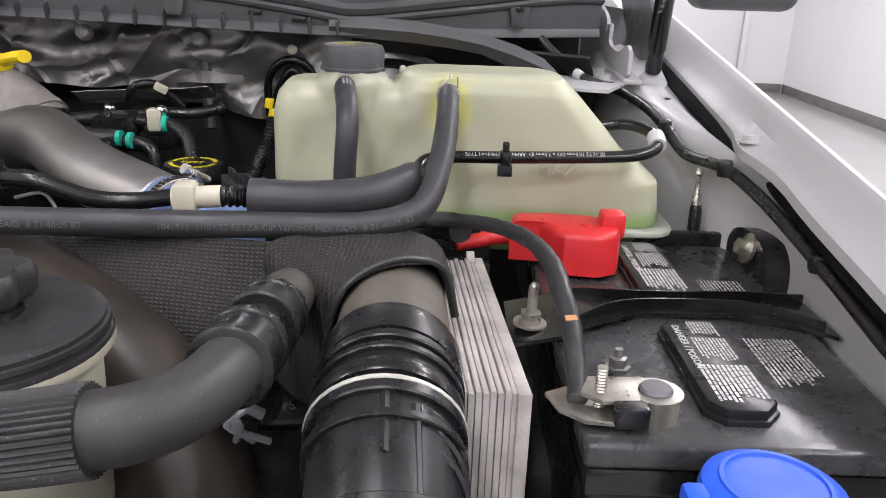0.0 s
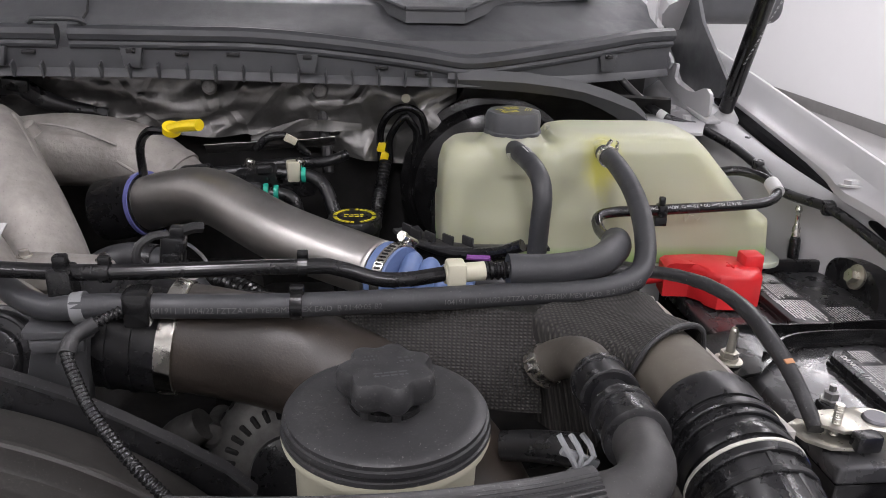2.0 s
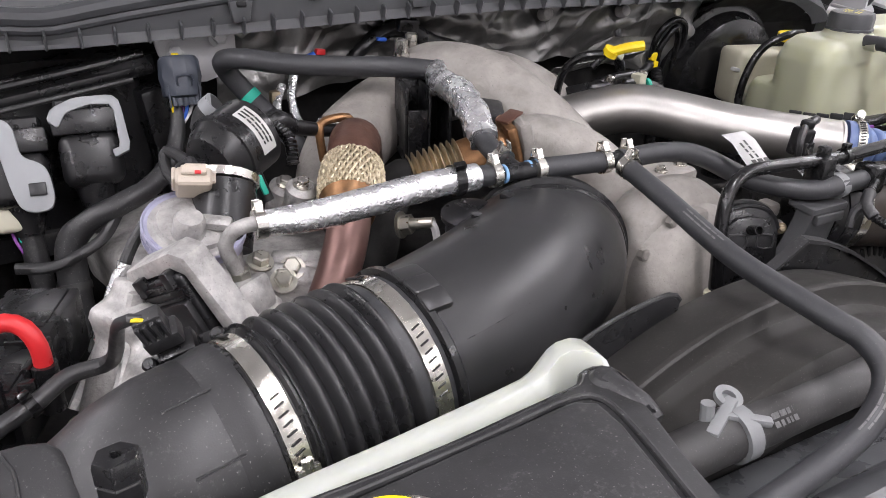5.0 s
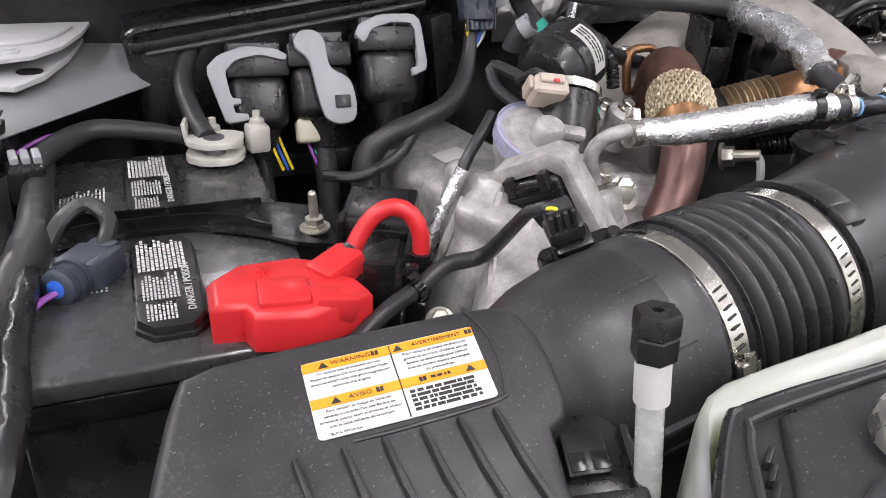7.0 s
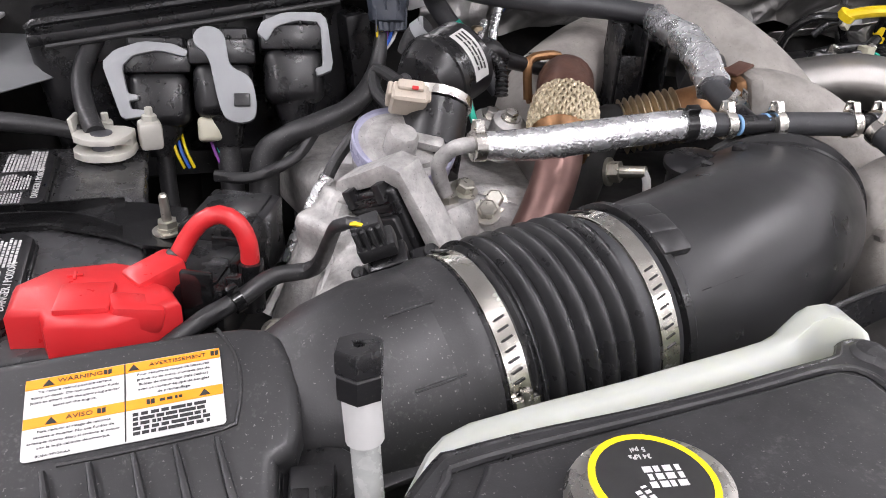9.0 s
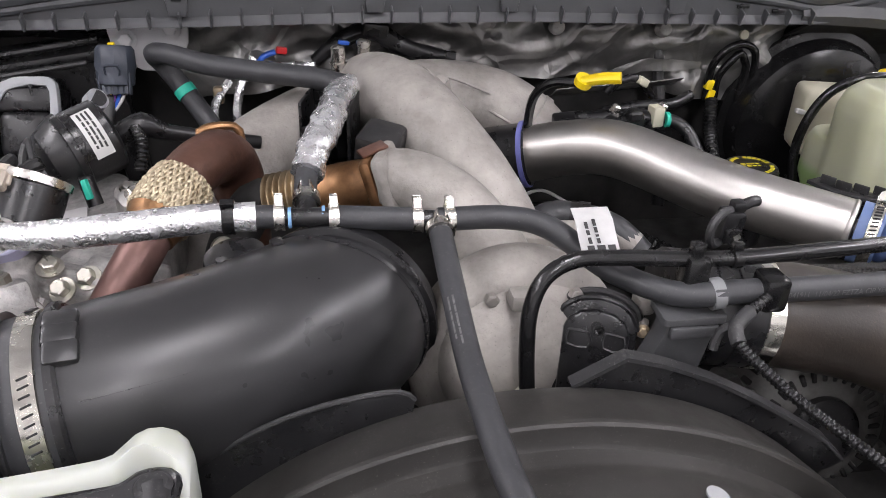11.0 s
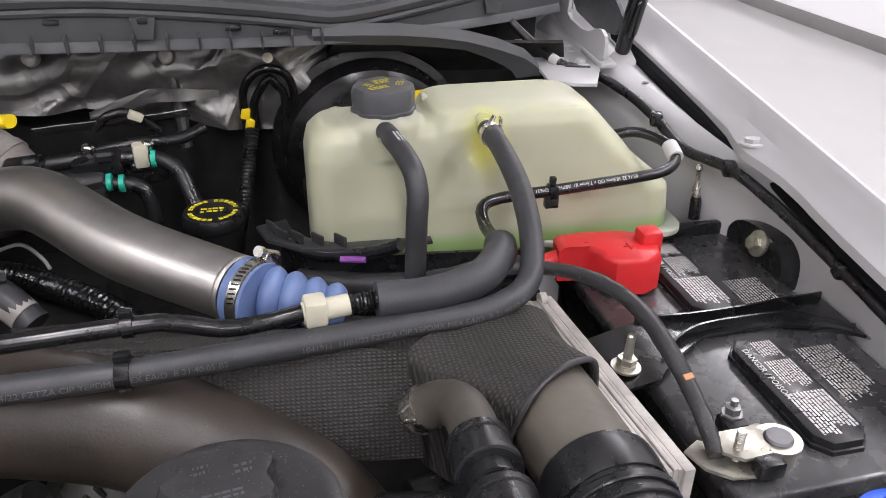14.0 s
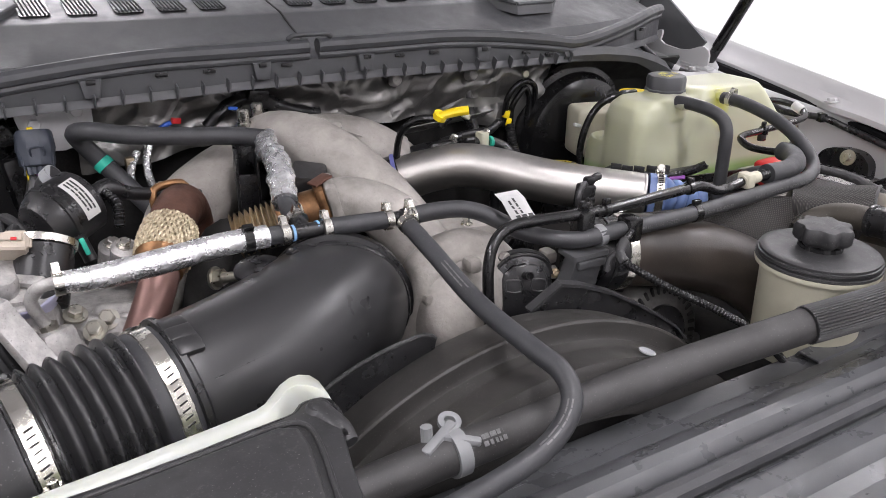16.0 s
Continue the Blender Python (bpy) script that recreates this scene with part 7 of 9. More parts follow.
def terminal(place, label, metal=ZINC):
    """A pressed negative clamp round its lead post, with bolt and stud."""
    def put(bm):
        bmesh.ops.transform(bm, matrix=place, verts=bm.verts)
        return bm
    t = thing("battery_terminal", place.translation, label, "battery clamp", "battery clamps")
    part("lead_post", put(lathe([(0.0105, -0.02), (0.0102, 0.007), (0.0090, 0.0085), (0.0, 0.0088)], (0, 0, 0), (0, 0, 1), 24)), surface("grey_lead", (0.14, 0.14, 0.15), 0.45, metal=0.5) if "grey_lead" not in bpy.data.materials else bpy.data.materials["grey_lead"], t)
    part("clamp", put(joined(lathe([(0.0125, -0.016), (0.0145, -0.015), (0.0150, 0.0), (0.0165, 0.003), (0.0165, 0.0055), (0.0108, 0.0058)], (0, 0, 0), (0, 0, 1), 28), box((-0.014, 0.006, 0.001), (0.028, 0.024, 0.009), 0.003, (0, 0, 14)), prism([(-0.046, -0.004), (-0.040, 0.016), (-0.012, 0.017), (-0.004, 0.010), (-0.012, -0.012), (-0.034, -0.014)], 0.003, 0.0058, None, 0.001))), metal, t, "zinc-plated pressed clamp")
    part("cable_plate", put(prism([(-0.064, 0.014), (-0.058, -0.006), (-0.044, -0.018), (-0.026, -0.020), (-0.020, -0.006), (-0.030, 0.012), (-0.05, 0.022)], -0.008, -0.005, None, 0.001)), metal, t)
    b = part("bolt", put(joined(lathe([(0.0085, 0), (0.0085, 0.002), (0.006, 0.0024), (0.006, 0.008), (0.003, 0.009), (0.003, 0.014)], (-0.016, 0.034, 0.002), (0, 0, 1), 6))), surface("dull_nut_steel", (0.30, 0.30, 0.30), 0.38, metal=0.9) if "dull_nut_steel" not in bpy.data.materials else bpy.data.materials["dull_nut_steel"], t, "", 25)
    part("bolt_tab", put(box((-0.017, 0.030, -0.004), (0.018, 0.018, 0.012), 0.002)), BLACK, t)
    part("threaded_stud", put(tube([(-0.034, -0.003, -0.004), (-0.034, -0.003, 0.022)], 0.0033, 12, wave=0.0003, pitch=0.002)), ZINC, t)
    part("dark_clip", put(box((-0.018, -0.018, -0.001), (0.020, 0.012, 0.014), 0.002)), BLACK, t)
    return t


terminal(pose(0.275, 0.540, 1.100), "zinc battery clamp on a lead post with nut")


def far_terminal():
    """The pressed clamp on the far battery: two stacked plates round the post and a bolted block beside it."""
    T = pose(-1.107, 1.020, 1.092, 0, 0, -12)

    def put(bm):
        bmesh.ops.transform(bm, matrix=T, verts=bm.verts)
        return bm
    t = thing("battery_terminal", T.translation, "pale oxidised zinc battery clamp on the far lead post", "battery clamp", "battery clamps")
    ring = soft([(-0.030, -0.016), (-0.012, -0.030), (0.014, -0.028), (0.026, -0.012), (0.026, 0.016), (-0.028, 0.018)], 2, 0.2)
    part("lower_plate", put(prism(ring, 0.000, 0.007, None, 0.001)), PALE_ZINC, t)
    part("upper_plate", put(prism([(x * 0.96, y * 0.96) for x, y in ring], 0.016, 0.022, None, 0.0015)), PALE_ZINC, t)
    part("web", put(box((0.0, 0.008, 0.011), (0.048, 0.016, 0.014), 0.002)), PALE_ZINC, t)
    part("lead_post", put(lathe([(0.0105, 0.0), (0.0100, 0.023), (0.0, 0.0235)], (-0.002, -0.008, 0), (0, 0, 1), 22)), bpy.data.materials["grey_lead"], t)
    part("side_tab", put(box((-0.029, 0.004, 0.024), (0.004, 0.022, 0.022), 0.001, (0, -8, 0))), PALE_ZINC, t)
    blk = part("bolt_block", put(box((0.038, 0.014, 0.014), (0.022, 0.022, 0.028), 0.004, (0, 0, 20))), PALE_ZINC, t)
    part("nut", put(lathe([(0.0075, 0), (0.0075, 0.006), (0.004, 0.007), (0.0038, 0.014), (0.0, 0.0145)], (0.038, 0.016, 0.027), (0, 0, 1), 6)), PALE_ZINC, blk, "", 25)
    part("nut", put(lathe([(0.0075, 0), (0.0075, 0.006), (0.004, 0.007), (0.0038, 0.014), (0.0, 0.0145)], (-0.006, 0.022, 0.018), (0, 0, 1), 6)), PALE_ZINC, t, "", 25)
    return t


far_terminal()


def red_cover(outline, top, arm, knob, at, label):
    t = thing("terminal_cover", at, label, "terminal cover", "terminal covers")
    z0, z1 = top
    shell = ring_loft([[Vector((x, y, z0)) for x, y in outline], [Vector((x, y, z1 - 0.006)) for x, y in outline],
                       [Vector((x + (at[0] - x) * 0.06, y + (at[1] - y) * 0.06, z1 - 0.0015)) for x, y in outline], [Vector((x + (at[0] - x) * 0.14, y + (at[1] - y) * 0.14, z1)) for x, y in outline]])
    part("cover", shell, RED, t, "", 40)
    part("inlet", arm, RED, t)
    part("raised_boss", knob, RED, t)
    return t


tcr = red_cover([(0.206, 0.800), (0.232, 0.797), (0.242, 0.785), (0.242, 0.775), (0.250, 0.764), (0.280, 0.760), (0.298, 0.770), (0.304, 0.790), (0.302, 0.815), (0.276, 0.826), (0.24, 0.830), (0.210, 0.828)], (1.092, 1.130),
                tube([(0.180, 0.808, 1.108), (0.212, 0.812, 1.112)], [0.0065, 0.0085], 14), box((0.296, 0.797, 1.130), (0.022, 0.022, 0.024), 0.004), (0.27, 0.785, 1.086), "bright red plastic cover over the positive post")
part("plus_mark", joined(box((0.272, 0.788, 1.1305), (0.012, 0.002, 0.002), 0.0005), box((0.272, 0.788, 1.1305), (0.002, 0.012, 0.002), 0.0005)), RED, tcr)
tcl = red_cover([(-1.151, 0.697), (-1.131, 0.694), (-1.127, 0.680), (-1.094, 0.672), (-1.047, 0.690), (-1.052, 0.708), (-1.066, 0.720), (-1.072, 0.742), (-1.088, 0.750), (-1.128, 0.749), (-1.150, 0.730)], (1.088, 1.1165),
                box((-1.062, 0.728, 1.112), (0.036, 0.026, 0.022), 0.004, (0, -10, 30)), box((-1.104, 0.700, 1.1165), (0.034, 0.034, 0.008), 0.003, (0, 0, -6)), (-1.10, 0.712, 1.088), "bright red moulded cover over the positive post")
part("plus_mark", joined(box((-1.112, 0.732, 1.1170), (0.010, 0.002, 0.002), 0.0005), box((-1.112, 0.732, 1.1170), (0.002, 0.010, 0.002), 0.0005)), RED, tcl)
part("moulded_step", box((-1.075, 0.692, 1.1080), (0.034, 0.024, 0.020), 0.005, (0, 14, 8)), RED, tcl)

cabr = thing("battery_cable", (0.22, 0.65, 1.1), "thick black taped battery cable crossing the battery", "cable", "battery cables")
part("cable", tube([(0.10, 0.755, 1.138), (0.14, 0.750, 1.142), (0.175, 0.735, 1.146), (0.205, 0.705, 1.147), (0.222, 0.665, 1.143), (0.228, 0.625, 1.132), (0.231, 0.587, 1.118), (0.230, 0.555, 1.104), (0.228, 0.540, 1.098)], [0.0058, 0.0058, 0.0060, 0.0062, 0.0068, 0.0074, 0.0066, 0.0062, 0.0062], 18, 0.003, tremor=0.14, fine=130.0), BLACK_DULL, cabr)
part("bare_patch", box((0.2300, 0.5935, 1.1275), (0.0085, 0.0050, 0.0016), 0.0007, (22, 0, 10)), surface("tan_tape", (0.42, 0.20, 0.09), 0.6), cabr, "tan tape showing through")
part("red_sleeve", tube([(0.158, 0.803, 1.104), (0.186, 0.808, 1.108)], 0.007, 12), RED, cabr)
cabl = thing("red_battery_cable", (-1.02, 0.71, 1.1), "bright red looped battery cable entering a black fuse holder", "cable", "battery cables")
part("cable", tube([(-1.050, 0.738, 1.115), (-1.041, 0.742, 1.130), (-1.030, 0.742, 1.144), (-1.017, 0.739, 1.150), (-1.006, 0.734, 1.145), (-1.000, 0.729, 1.131), (-0.9995, 0.727, 1.108)], 0.0066, 16), RED, cabl)
part("end_sleeve", tube([(-1.058, 0.734, 1.112), (-1.047, 0.739, 1.121)], 0.0080, 14), BLACK, cabl)
part("sleeve", tube([(-0.9995, 0.727, 1.118), (-0.9995, 0.727, 1.08)], 0.0092, 16), BLACK, cabl)
fh = thing("fuse_holder", (-1.02, 0.76, 1.05), "black plastic fuse holder beside the battery", "fuse box")
HP = pose(-1.018, 0.782, 1.090, 0, 0, -24)
for nm, c, sz in (("rear_holder", (0.0, 0.036, 0.0), (0.058, 0.072, 0.056)), ("front_holder", (0.004, -0.036, -0.006), (0.050, 0.070, 0.050))):
    bm = joined(box(c, sz, 0.004), box((c[0], c[1], c[2] + sz[2] / 2), (sz[0] - 0.014, sz[1] - 0.014, 0.004), 0.0015))
    bmesh.ops.transform(bm, matrix=HP, verts=bm.verts)
    part(nm, bm, BLACK, fh)
for x, y, z, sx, sy, sz in ((-0.026, 0.004, 0.010, 0.006, 0.020, 0.040), (0.012, -0.072, 0.008, 0.022, 0.006, 0.050), (0.030, -0.030, 0.012, 0.006, 0.044, 0.036), (-0.026, -0.050, 0.006, 0.006, 0.016, 0.044), (0.014, -0.010, 0.022, 0.030, 0.004, 0.010), (0.034, -0.062, 0.014, 0.010, 0.010, 0.026)):
    bm = box((x, y, z), (sx, sy, sz), 0.0018)
    bmesh.ops.transform(bm, matrix=HP, verts=bm.verts)
    part("latch", bm, BLACK_GLOSS, fh)

maf = thing("air_flow_sensor", (-0.92, 0.655, 1.14), "black air flow sensor plugged into the intake", "sensor")
MP = pose(-0.9105, 0.6600, 1.1370, 33, -20.5, -12.2) @ Matrix.Scale(0.78, 4)


def on_maf(bm):
    bmesh.ops.transform(bm, matrix=MP, verts=bm.verts)
    return bm


part("flange", on_maf(prism([(-0.036, -0.010), (-0.030, -0.016), (0.030, -0.016), (0.037, -0.008), (0.037, 0.010), (0.028, 0.014), (-0.030, 0.014), (-0.036, 0.008)], -0.012, 0.006, None, 0.002)), BLACK, maf)
part("housing", on_maf(box((-0.004, 0.004, 0.014), (0.034, 0.024, 0.022), 0.003, (-8, 0, 0))), BLACK, maf)
con = part("connector", on_maf(joined(box((-0.008, 0.012, 0.034), (0.032, 0.022, 0.016), 0.003, (-14, 0, 0)), box((-0.010, 0.018, 0.050), (0.024, 0.016, 0.022), 0.002, (-20, 0, 0)))), BLACK_DULL, maf)
for k in range(4):
    part("connector_rib", on_maf(box((-0.0195 + 0.0065 * k, 0.010, 0.049), (0.0042, 0.008, 0.024), 0.001, (-20, 0, 0), 1)), BLACK_DULL, con)
for x in (-0.030, 0.031):
    part("screw", on_maf(lathe([(0.0065, 0), (0.0065, 0.016), (0.0045, 0.018), (0.0, 0.018)], (x, 0, 0.004), (0, 0, 1), 14)), BLACK, maf)
part("edge_rib", on_maf(box((0.012, -0.012, 0.010), (0.003, 0.006, 0.014), 0.001)), BLACK, maf)
mw = thing("sensor_wiring", (-0.98, 0.71, 1.1), "black taped sensor wiring with a cable tie", "wiring")
PM = [MP @ Vector((-0.014, 0.020, 0.058)), MP @ Vector((-0.032, 0.026, 0.056)), (-0.957, 0.710, 1.118), (-0.985, 0.712, 1.113), (-1.008, 0.703, 1.104), (-1.035, 0.690, 1.098), (-1.07, 0.67, 1.085)]
part("loom", tube(PM, [0.004, 0.0045, 0.0058, 0.0062, 0.0065, 0.0065, 0.006], 12, tremor=0.08), BLACK_DULL, mw)
part("yellow_wire", tube([MP @ Vector((-0.010, 0.016, 0.059)), MP @ Vector((-0.016, 0.018, 0.064)), MP @ Vector((-0.026, 0.022, 0.062))], 0.0015, 6), YELLOW, mw)
cable_tie((-1.012, 0.701, 1.103), (-0.9, -0.4, -0.3), 0.0068, mw)

# ---- engine control unit and its plugs ----
ecu = thing("engine_control_unit", (-0.99, 1.15, 1.05), "black engine control unit box with three latched plugs", "control unit")
part("case", box((-1.005, 1.170, 1.118), (0.335, 0.085, 0.190), 0.016, (0, -8, 2), 3), BLACK, ecu)
part("upper_shelf", box((-1.008, 1.165, 1.206), (0.345, 0.100, 0.014), 0.005, (6, -8, 2)), BLACK, ecu)
part("shelf_lip", tube([(-1.172, 1.122, 1.186), (-1.168, 1.118, 1.194), (-1.09, 1.116, 1.206), (-1.0, 1.116, 1.219), (-0.90, 1.117, 1.234), (-0.845, 1.119, 1.243)], 0.0045, 8), BLACK, ecu)
part("shelf_step", tube([(-1.160, 1.114, 1.172), (-1.0, 1.112, 1.196), (-0.86, 1.114, 1.217)], 0.0035, 8), BLACK_DULL, ecu)
part("side_wall", box((-0.835, 1.135, 1.13), (0.03, 0.05, 0.15), 0.006, (0, -8, 10)), BLACK, ecu)
for i, (x, y, z) in enumerate(((-1.055, 1.092, 1.132), (-0.990, 1.085, 1.142), (-0.918, 1.075, 1.158))):
    m = pose(x, y, z, -22, 0, -4) @ Matrix.Scale(1.30, 4)
    bm = joined(box((0, 0, 0.020), (0.052, 0.040, 0.020), 0.003, (0, 0, 0), 2), box((0, 0.004, 0.034), (0.044, 0.030, 0.012), 0.002, (0, 0, 0), 1), box((0, 0, -0.010), (0.047, 0.042, 0.044), 0.010, (0, 0, 0), 4), lathe([(0.011, -0.055), (0.015, -0.038), (0.020, -0.02)], (0, 0, 0), (0, 0, 1), 20))
    bmesh.ops.transform(bm, matrix=m, verts=bm.verts)
    pl = part("plug", bm, BLACK, ecu, "black wiring plug")
    ridge_b = joined(*[box((-0.018 + 0.012 * k, -0.012, 0.031), (0.003, 0.016, 0.004), 0.001, (0, 0, 0), 1) for k in range(4)])
    bmesh.ops.transform(ridge_b, matrix=m, verts=ridge_b.verts)
    part("plug_ribs", ridge_b, BLACK, pl)
    part("plug_loom", tube([m @ Vector((0, 0, -0.05)), m @ Vector((0.002, 0.004, -0.09)), m @ Vector((0.006, 0.012, -0.14))], 0.0125 if i else 0.009, 14, tremor=0.05), BLACK_DULL, pl)
lat1 = [(-0.046, 0.020), (-0.032, 0.034), (-0.004, 0.043), (0.028, 0.040), (0.042, 0.032), (0.038, 0.026), (0.012, 0.033), (-0.014, 0.028), (-0.026, 0.016), (-0.022, -0.012), (-0.012, -0.014), (-0.012, -0.019), (-0.021, -0.020), (-0.019, -0.029), (-0.006, -0.030), (-0.005, -0.037), (-0.029, -0.040), (-0.036, -0.016)]
part("latch", prism(soft(lat1, 2, 0.14), -0.005, 0.005, pose(-1.064, 1.068, 1.146, 62, 0, -4) @ Matrix.Scale(0.95, 4), 0.001), GREY_LATCH, ecu, "grey locking lever")
lat2 = [(-0.030, 0.052), (-0.014, 0.058), (0.002, 0.050), (0.004, 0.030), (0.006, 0.012), (0.026, 0.004), (0.032, -0.010), (0.034, -0.040), (0.024, -0.050), (0.002, -0.048), (-0.006, -0.034), (-0.012, 0.0), (-0.016, 0.026), (-0.032, 0.036)]
l2 = part("latch", prism(soft(lat2), -0.004, 0.004, pose(-0.991, 1.050, 1.153, 62, 0, -6) @ Matrix.Scale(0.93, 4), 0.001), GREY_LATCH, ecu, "grey locking lever")
part("latch_window", box((-0.976, 1.034, 1.135), (0.016, 0.005, 0.013), 0.001, (-28, 0, -6)), BLACK, l2)
lat3 = [(-0.040, 0.022), (-0.034, 0.034), (-0.010, 0.044), (0.028, 0.044), (0.036, 0.036), (0.040, -0.018), (0.022, -0.026), (0.020, -0.017), (0.029, -0.014), (0.028, 0.033), (0.004, 0.035), (-0.020, 0.028), (-0.030, 0.012)]
part("latch", prism(soft(lat3, 2, 0.14), -0.005, 0.005, pose(-0.918, 1.054, 1.176, 62, 0, -4) @ Matrix.Scale(0.95, 4), 0.001), GREY_LATCH, ecu, "grey locking lever")
part("bracket", box((-1.02, 1.135, 1.035), (0.36, 0.03, 0.03), 0.004), BLACK_DULL, ecu)

wl = thing("main_wiring_loom", (-0.93, 1.0, 1.05), "thick black taped wiring loom beside the control unit", "wiring")
PW = [(-0.826, 1.058, 1.195), (-0.832, 1.046, 1.170), (-0.846, 1.026, 1.148), (-0.870, 1.006, 1.132), (-0.905, 0.996, 1.120), (-0.938, 1.000, 1.105), (-0.958, 1.005, 1.08), (-0.962, 0.99, 1.03), (-0.960, 0.97, 0.98)]
part("loom", tube(PW, [0.007, 0.0085, 0.010, 0.011, 0.0115, 0.012, 0.015, 0.016, 0.016], 14, tremor=0.07), BLACK_DULL, wl)
part("tape_band", lathe([(0.0165, -0.004), (0.0172, -0.004), (0.0172, 0.004), (0.0165, 0.004)], (-0.962, 0.993, 1.04), (0, -0.4, -1), 18), RUBBER_GREY, wl)
part("branch", tube([(-0.905, 0.996, 1.118), (-0.93, 0.985, 1.09), (-0.975, 0.975, 1.075), (-1.01, 0.985, 1.075)], 0.006, 10, tremor=0.06), BLACK_DULL, wl)
gp = thing("engine_plug", (-0.82, 1.07, 1.2), "blue-grey multi-pin plug with coloured wires", "wiring plug")
part("plug", joined(lathe([(0.018, 0.022), (0.021, 0.018), (0.0225, 0.0), (0.0205, -0.010), (0.021, -0.012), (0.020, -0.020), (0.016, -0.022)], (-0.818, 1.066, 1.226), (0.05, 0.30, 1), 10), *[tube([(-0.830 + 0.006 * k, 1.050 + 0.002 * abs(k - 2), 1.214), (-0.829 + 0.0055 * k, 1.047, 1.200)], 0.0035, 8) for k in range(5)], tube([(-0.825, 1.046, 1.222), (-0.825, 1.045, 1.232), (-0.811, 1.045, 1.232), (-0.811, 1.046, 1.222), (-0.825, 1.046, 1.222)], 0.0014, 6)), GREY_CONN, gp)
for k in range(5):
    part("plug_rib", box((-0.834 + 0.008 * k, 1.051, 1.210), (0.002, 0.006, 0.024), 0.0006, (-18, 0, -8), 1), GREY_CONN, gp)
part("yellow_tab", box((-0.820, 1.070, 1.249), (0.007, 0.006, 0.004), 0.001), YELLOW, gp)
for k, mt in enumerate((YELLOW, YELLOW, PURPLE, WIRE_BLUE, LABEL)):
    part("wire", tube([(-0.832 + 0.006 * k, 1.058, 1.204), (-0.831 + 0.004 * k, 1.052, 1.190), (-0.829 + 0.001 * k, 1.050, 1.178)], 0.0019, 6), mt, gp)
for k, (x, mt) in enumerate(((-1.048, YELLOW), (-1.043, WIRE_BLUE), (-1.038, YELLOW), (-1.010, PURPLE), (-1.005, TEAL), (-1.0, ORANGE))):
    w = thing("coloured_wire", (x, 1.06, 1.07), "thin coloured signal wire below a plug", "wire", "coloured wires")
    part("wire", tube([(x, 1.070, 1.088), (x + 0.004, 1.052, 1.074), (x + 0.010, 1.050, 1.058)], 0.0017, 6), mt, w)
cp = thing("small_plug", (-1.008, 1.06, 1.09), "small cream plug with wires below the control unit", "wiring plug")
part("plug", box((-1.008, 1.060, 1.096), (0.026, 0.020, 0.026), 0.005, (-25, 0, 0), 3), CREAM, cp)

# looms along the left wing and battery
lh = thing("wing_wiring_loom", (-1.28, 0.85, 1.05), "black taped wiring loom along the inner wing", "wiring")
part("loom", tube([(-1.272, 1.055, 1.092), (-1.266, 1.0, 1.100), (-1.264, 0.93, 1.100), (-1.262, 0.86, 1.100), (-1.270, 0.80, 1.096), (-1.280, 0.74, 1.086), (-1.292, 0.68, 1.06), (-1.30, 0.62, 1.02)], [0.013, 0.014, 0.013, 0.015, 0.017, 0.017, 0.016, 0.014], 14, tremor=0.10), BLACK_DULL, lh)
part("taped_branch", tube([(-1.262, 0.80, 1.100), (-1.262, 0.765, 1.104), (-1.266, 0.717, 1.094), (-1.264, 0.664, 1.086), (-1.268, 0.626, 1.078), (-1.28, 0.58, 1.05), (-1.285, 0.52, 1.02)], [0.009, 0.009, 0.0088, 0.0092, 0.0092, 0.009, 0.009], 12, tremor=0.12), BLACK, lh)
part("upper_branch", tube([(-1.272, 0.975, 1.105), (-1.256, 1.004, 1.116), (-1.219, 1.042, 1.120), (-1.173, 1.036, 1.118), (-1.148, 1.032, 1.114), (-1.125, 1.032, 1.106)], [0.011, 0.011, 0.010, 0.009, 0.008, 0.008], 14, tremor=0.08), BLACK_DULL, lh)
part("violet_wire", tube([(-1.30, 0.985, 1.108), (-1.268, 1.015, 1.121), (-1.240, 1.026, 1.126)], 0.0020, 6), PURPLE, lh)
part("violet_wire", tube([(-1.263, 0.752, 1.094), (-1.252, 0.770, 1.096), (-1.240, 0.776, 1.098)], 0.0024, 6), PURPLE, lh)
part("plug_loop", tube([(-1.215, 0.822, 1.100), (-1.208, 0.850, 1.112), (-1.222, 0.872, 1.118), (-1.240, 0.864, 1.112), (-1.252, 0.845, 1.100), (-1.262, 0.83, 1.09)], 0.0065, 10, tremor=0.06), BLACK_DULL, lh)
part("second_cable", tube([(-1.116, 1.018, 1.112), (-1.126, 1.055, 1.128), (-1.128, 1.095, 1.150), (-1.112, 1.130, 1.176), (-1.078, 1.145, 1.195), (-1.02, 1.150, 1.205), (-0.92, 1.155, 1.215), (-0.83, 1.15, 1.225)], 0.0098, 14, tremor=0.06), BLACK_DULL, lh, "taped cable over the control unit")
part("foil_tape", tube([(-1.01, 1.150, 1.2065), (-0.965, 1.153, 1.2110)], 0.0106, 12, tremor=0.12), FOIL, lh)
pc = thing("fuse_link_plug", (-1.24, 0.80, 1.08), "grey-blue plug with a blue seal lying on the battery", "wiring plug")
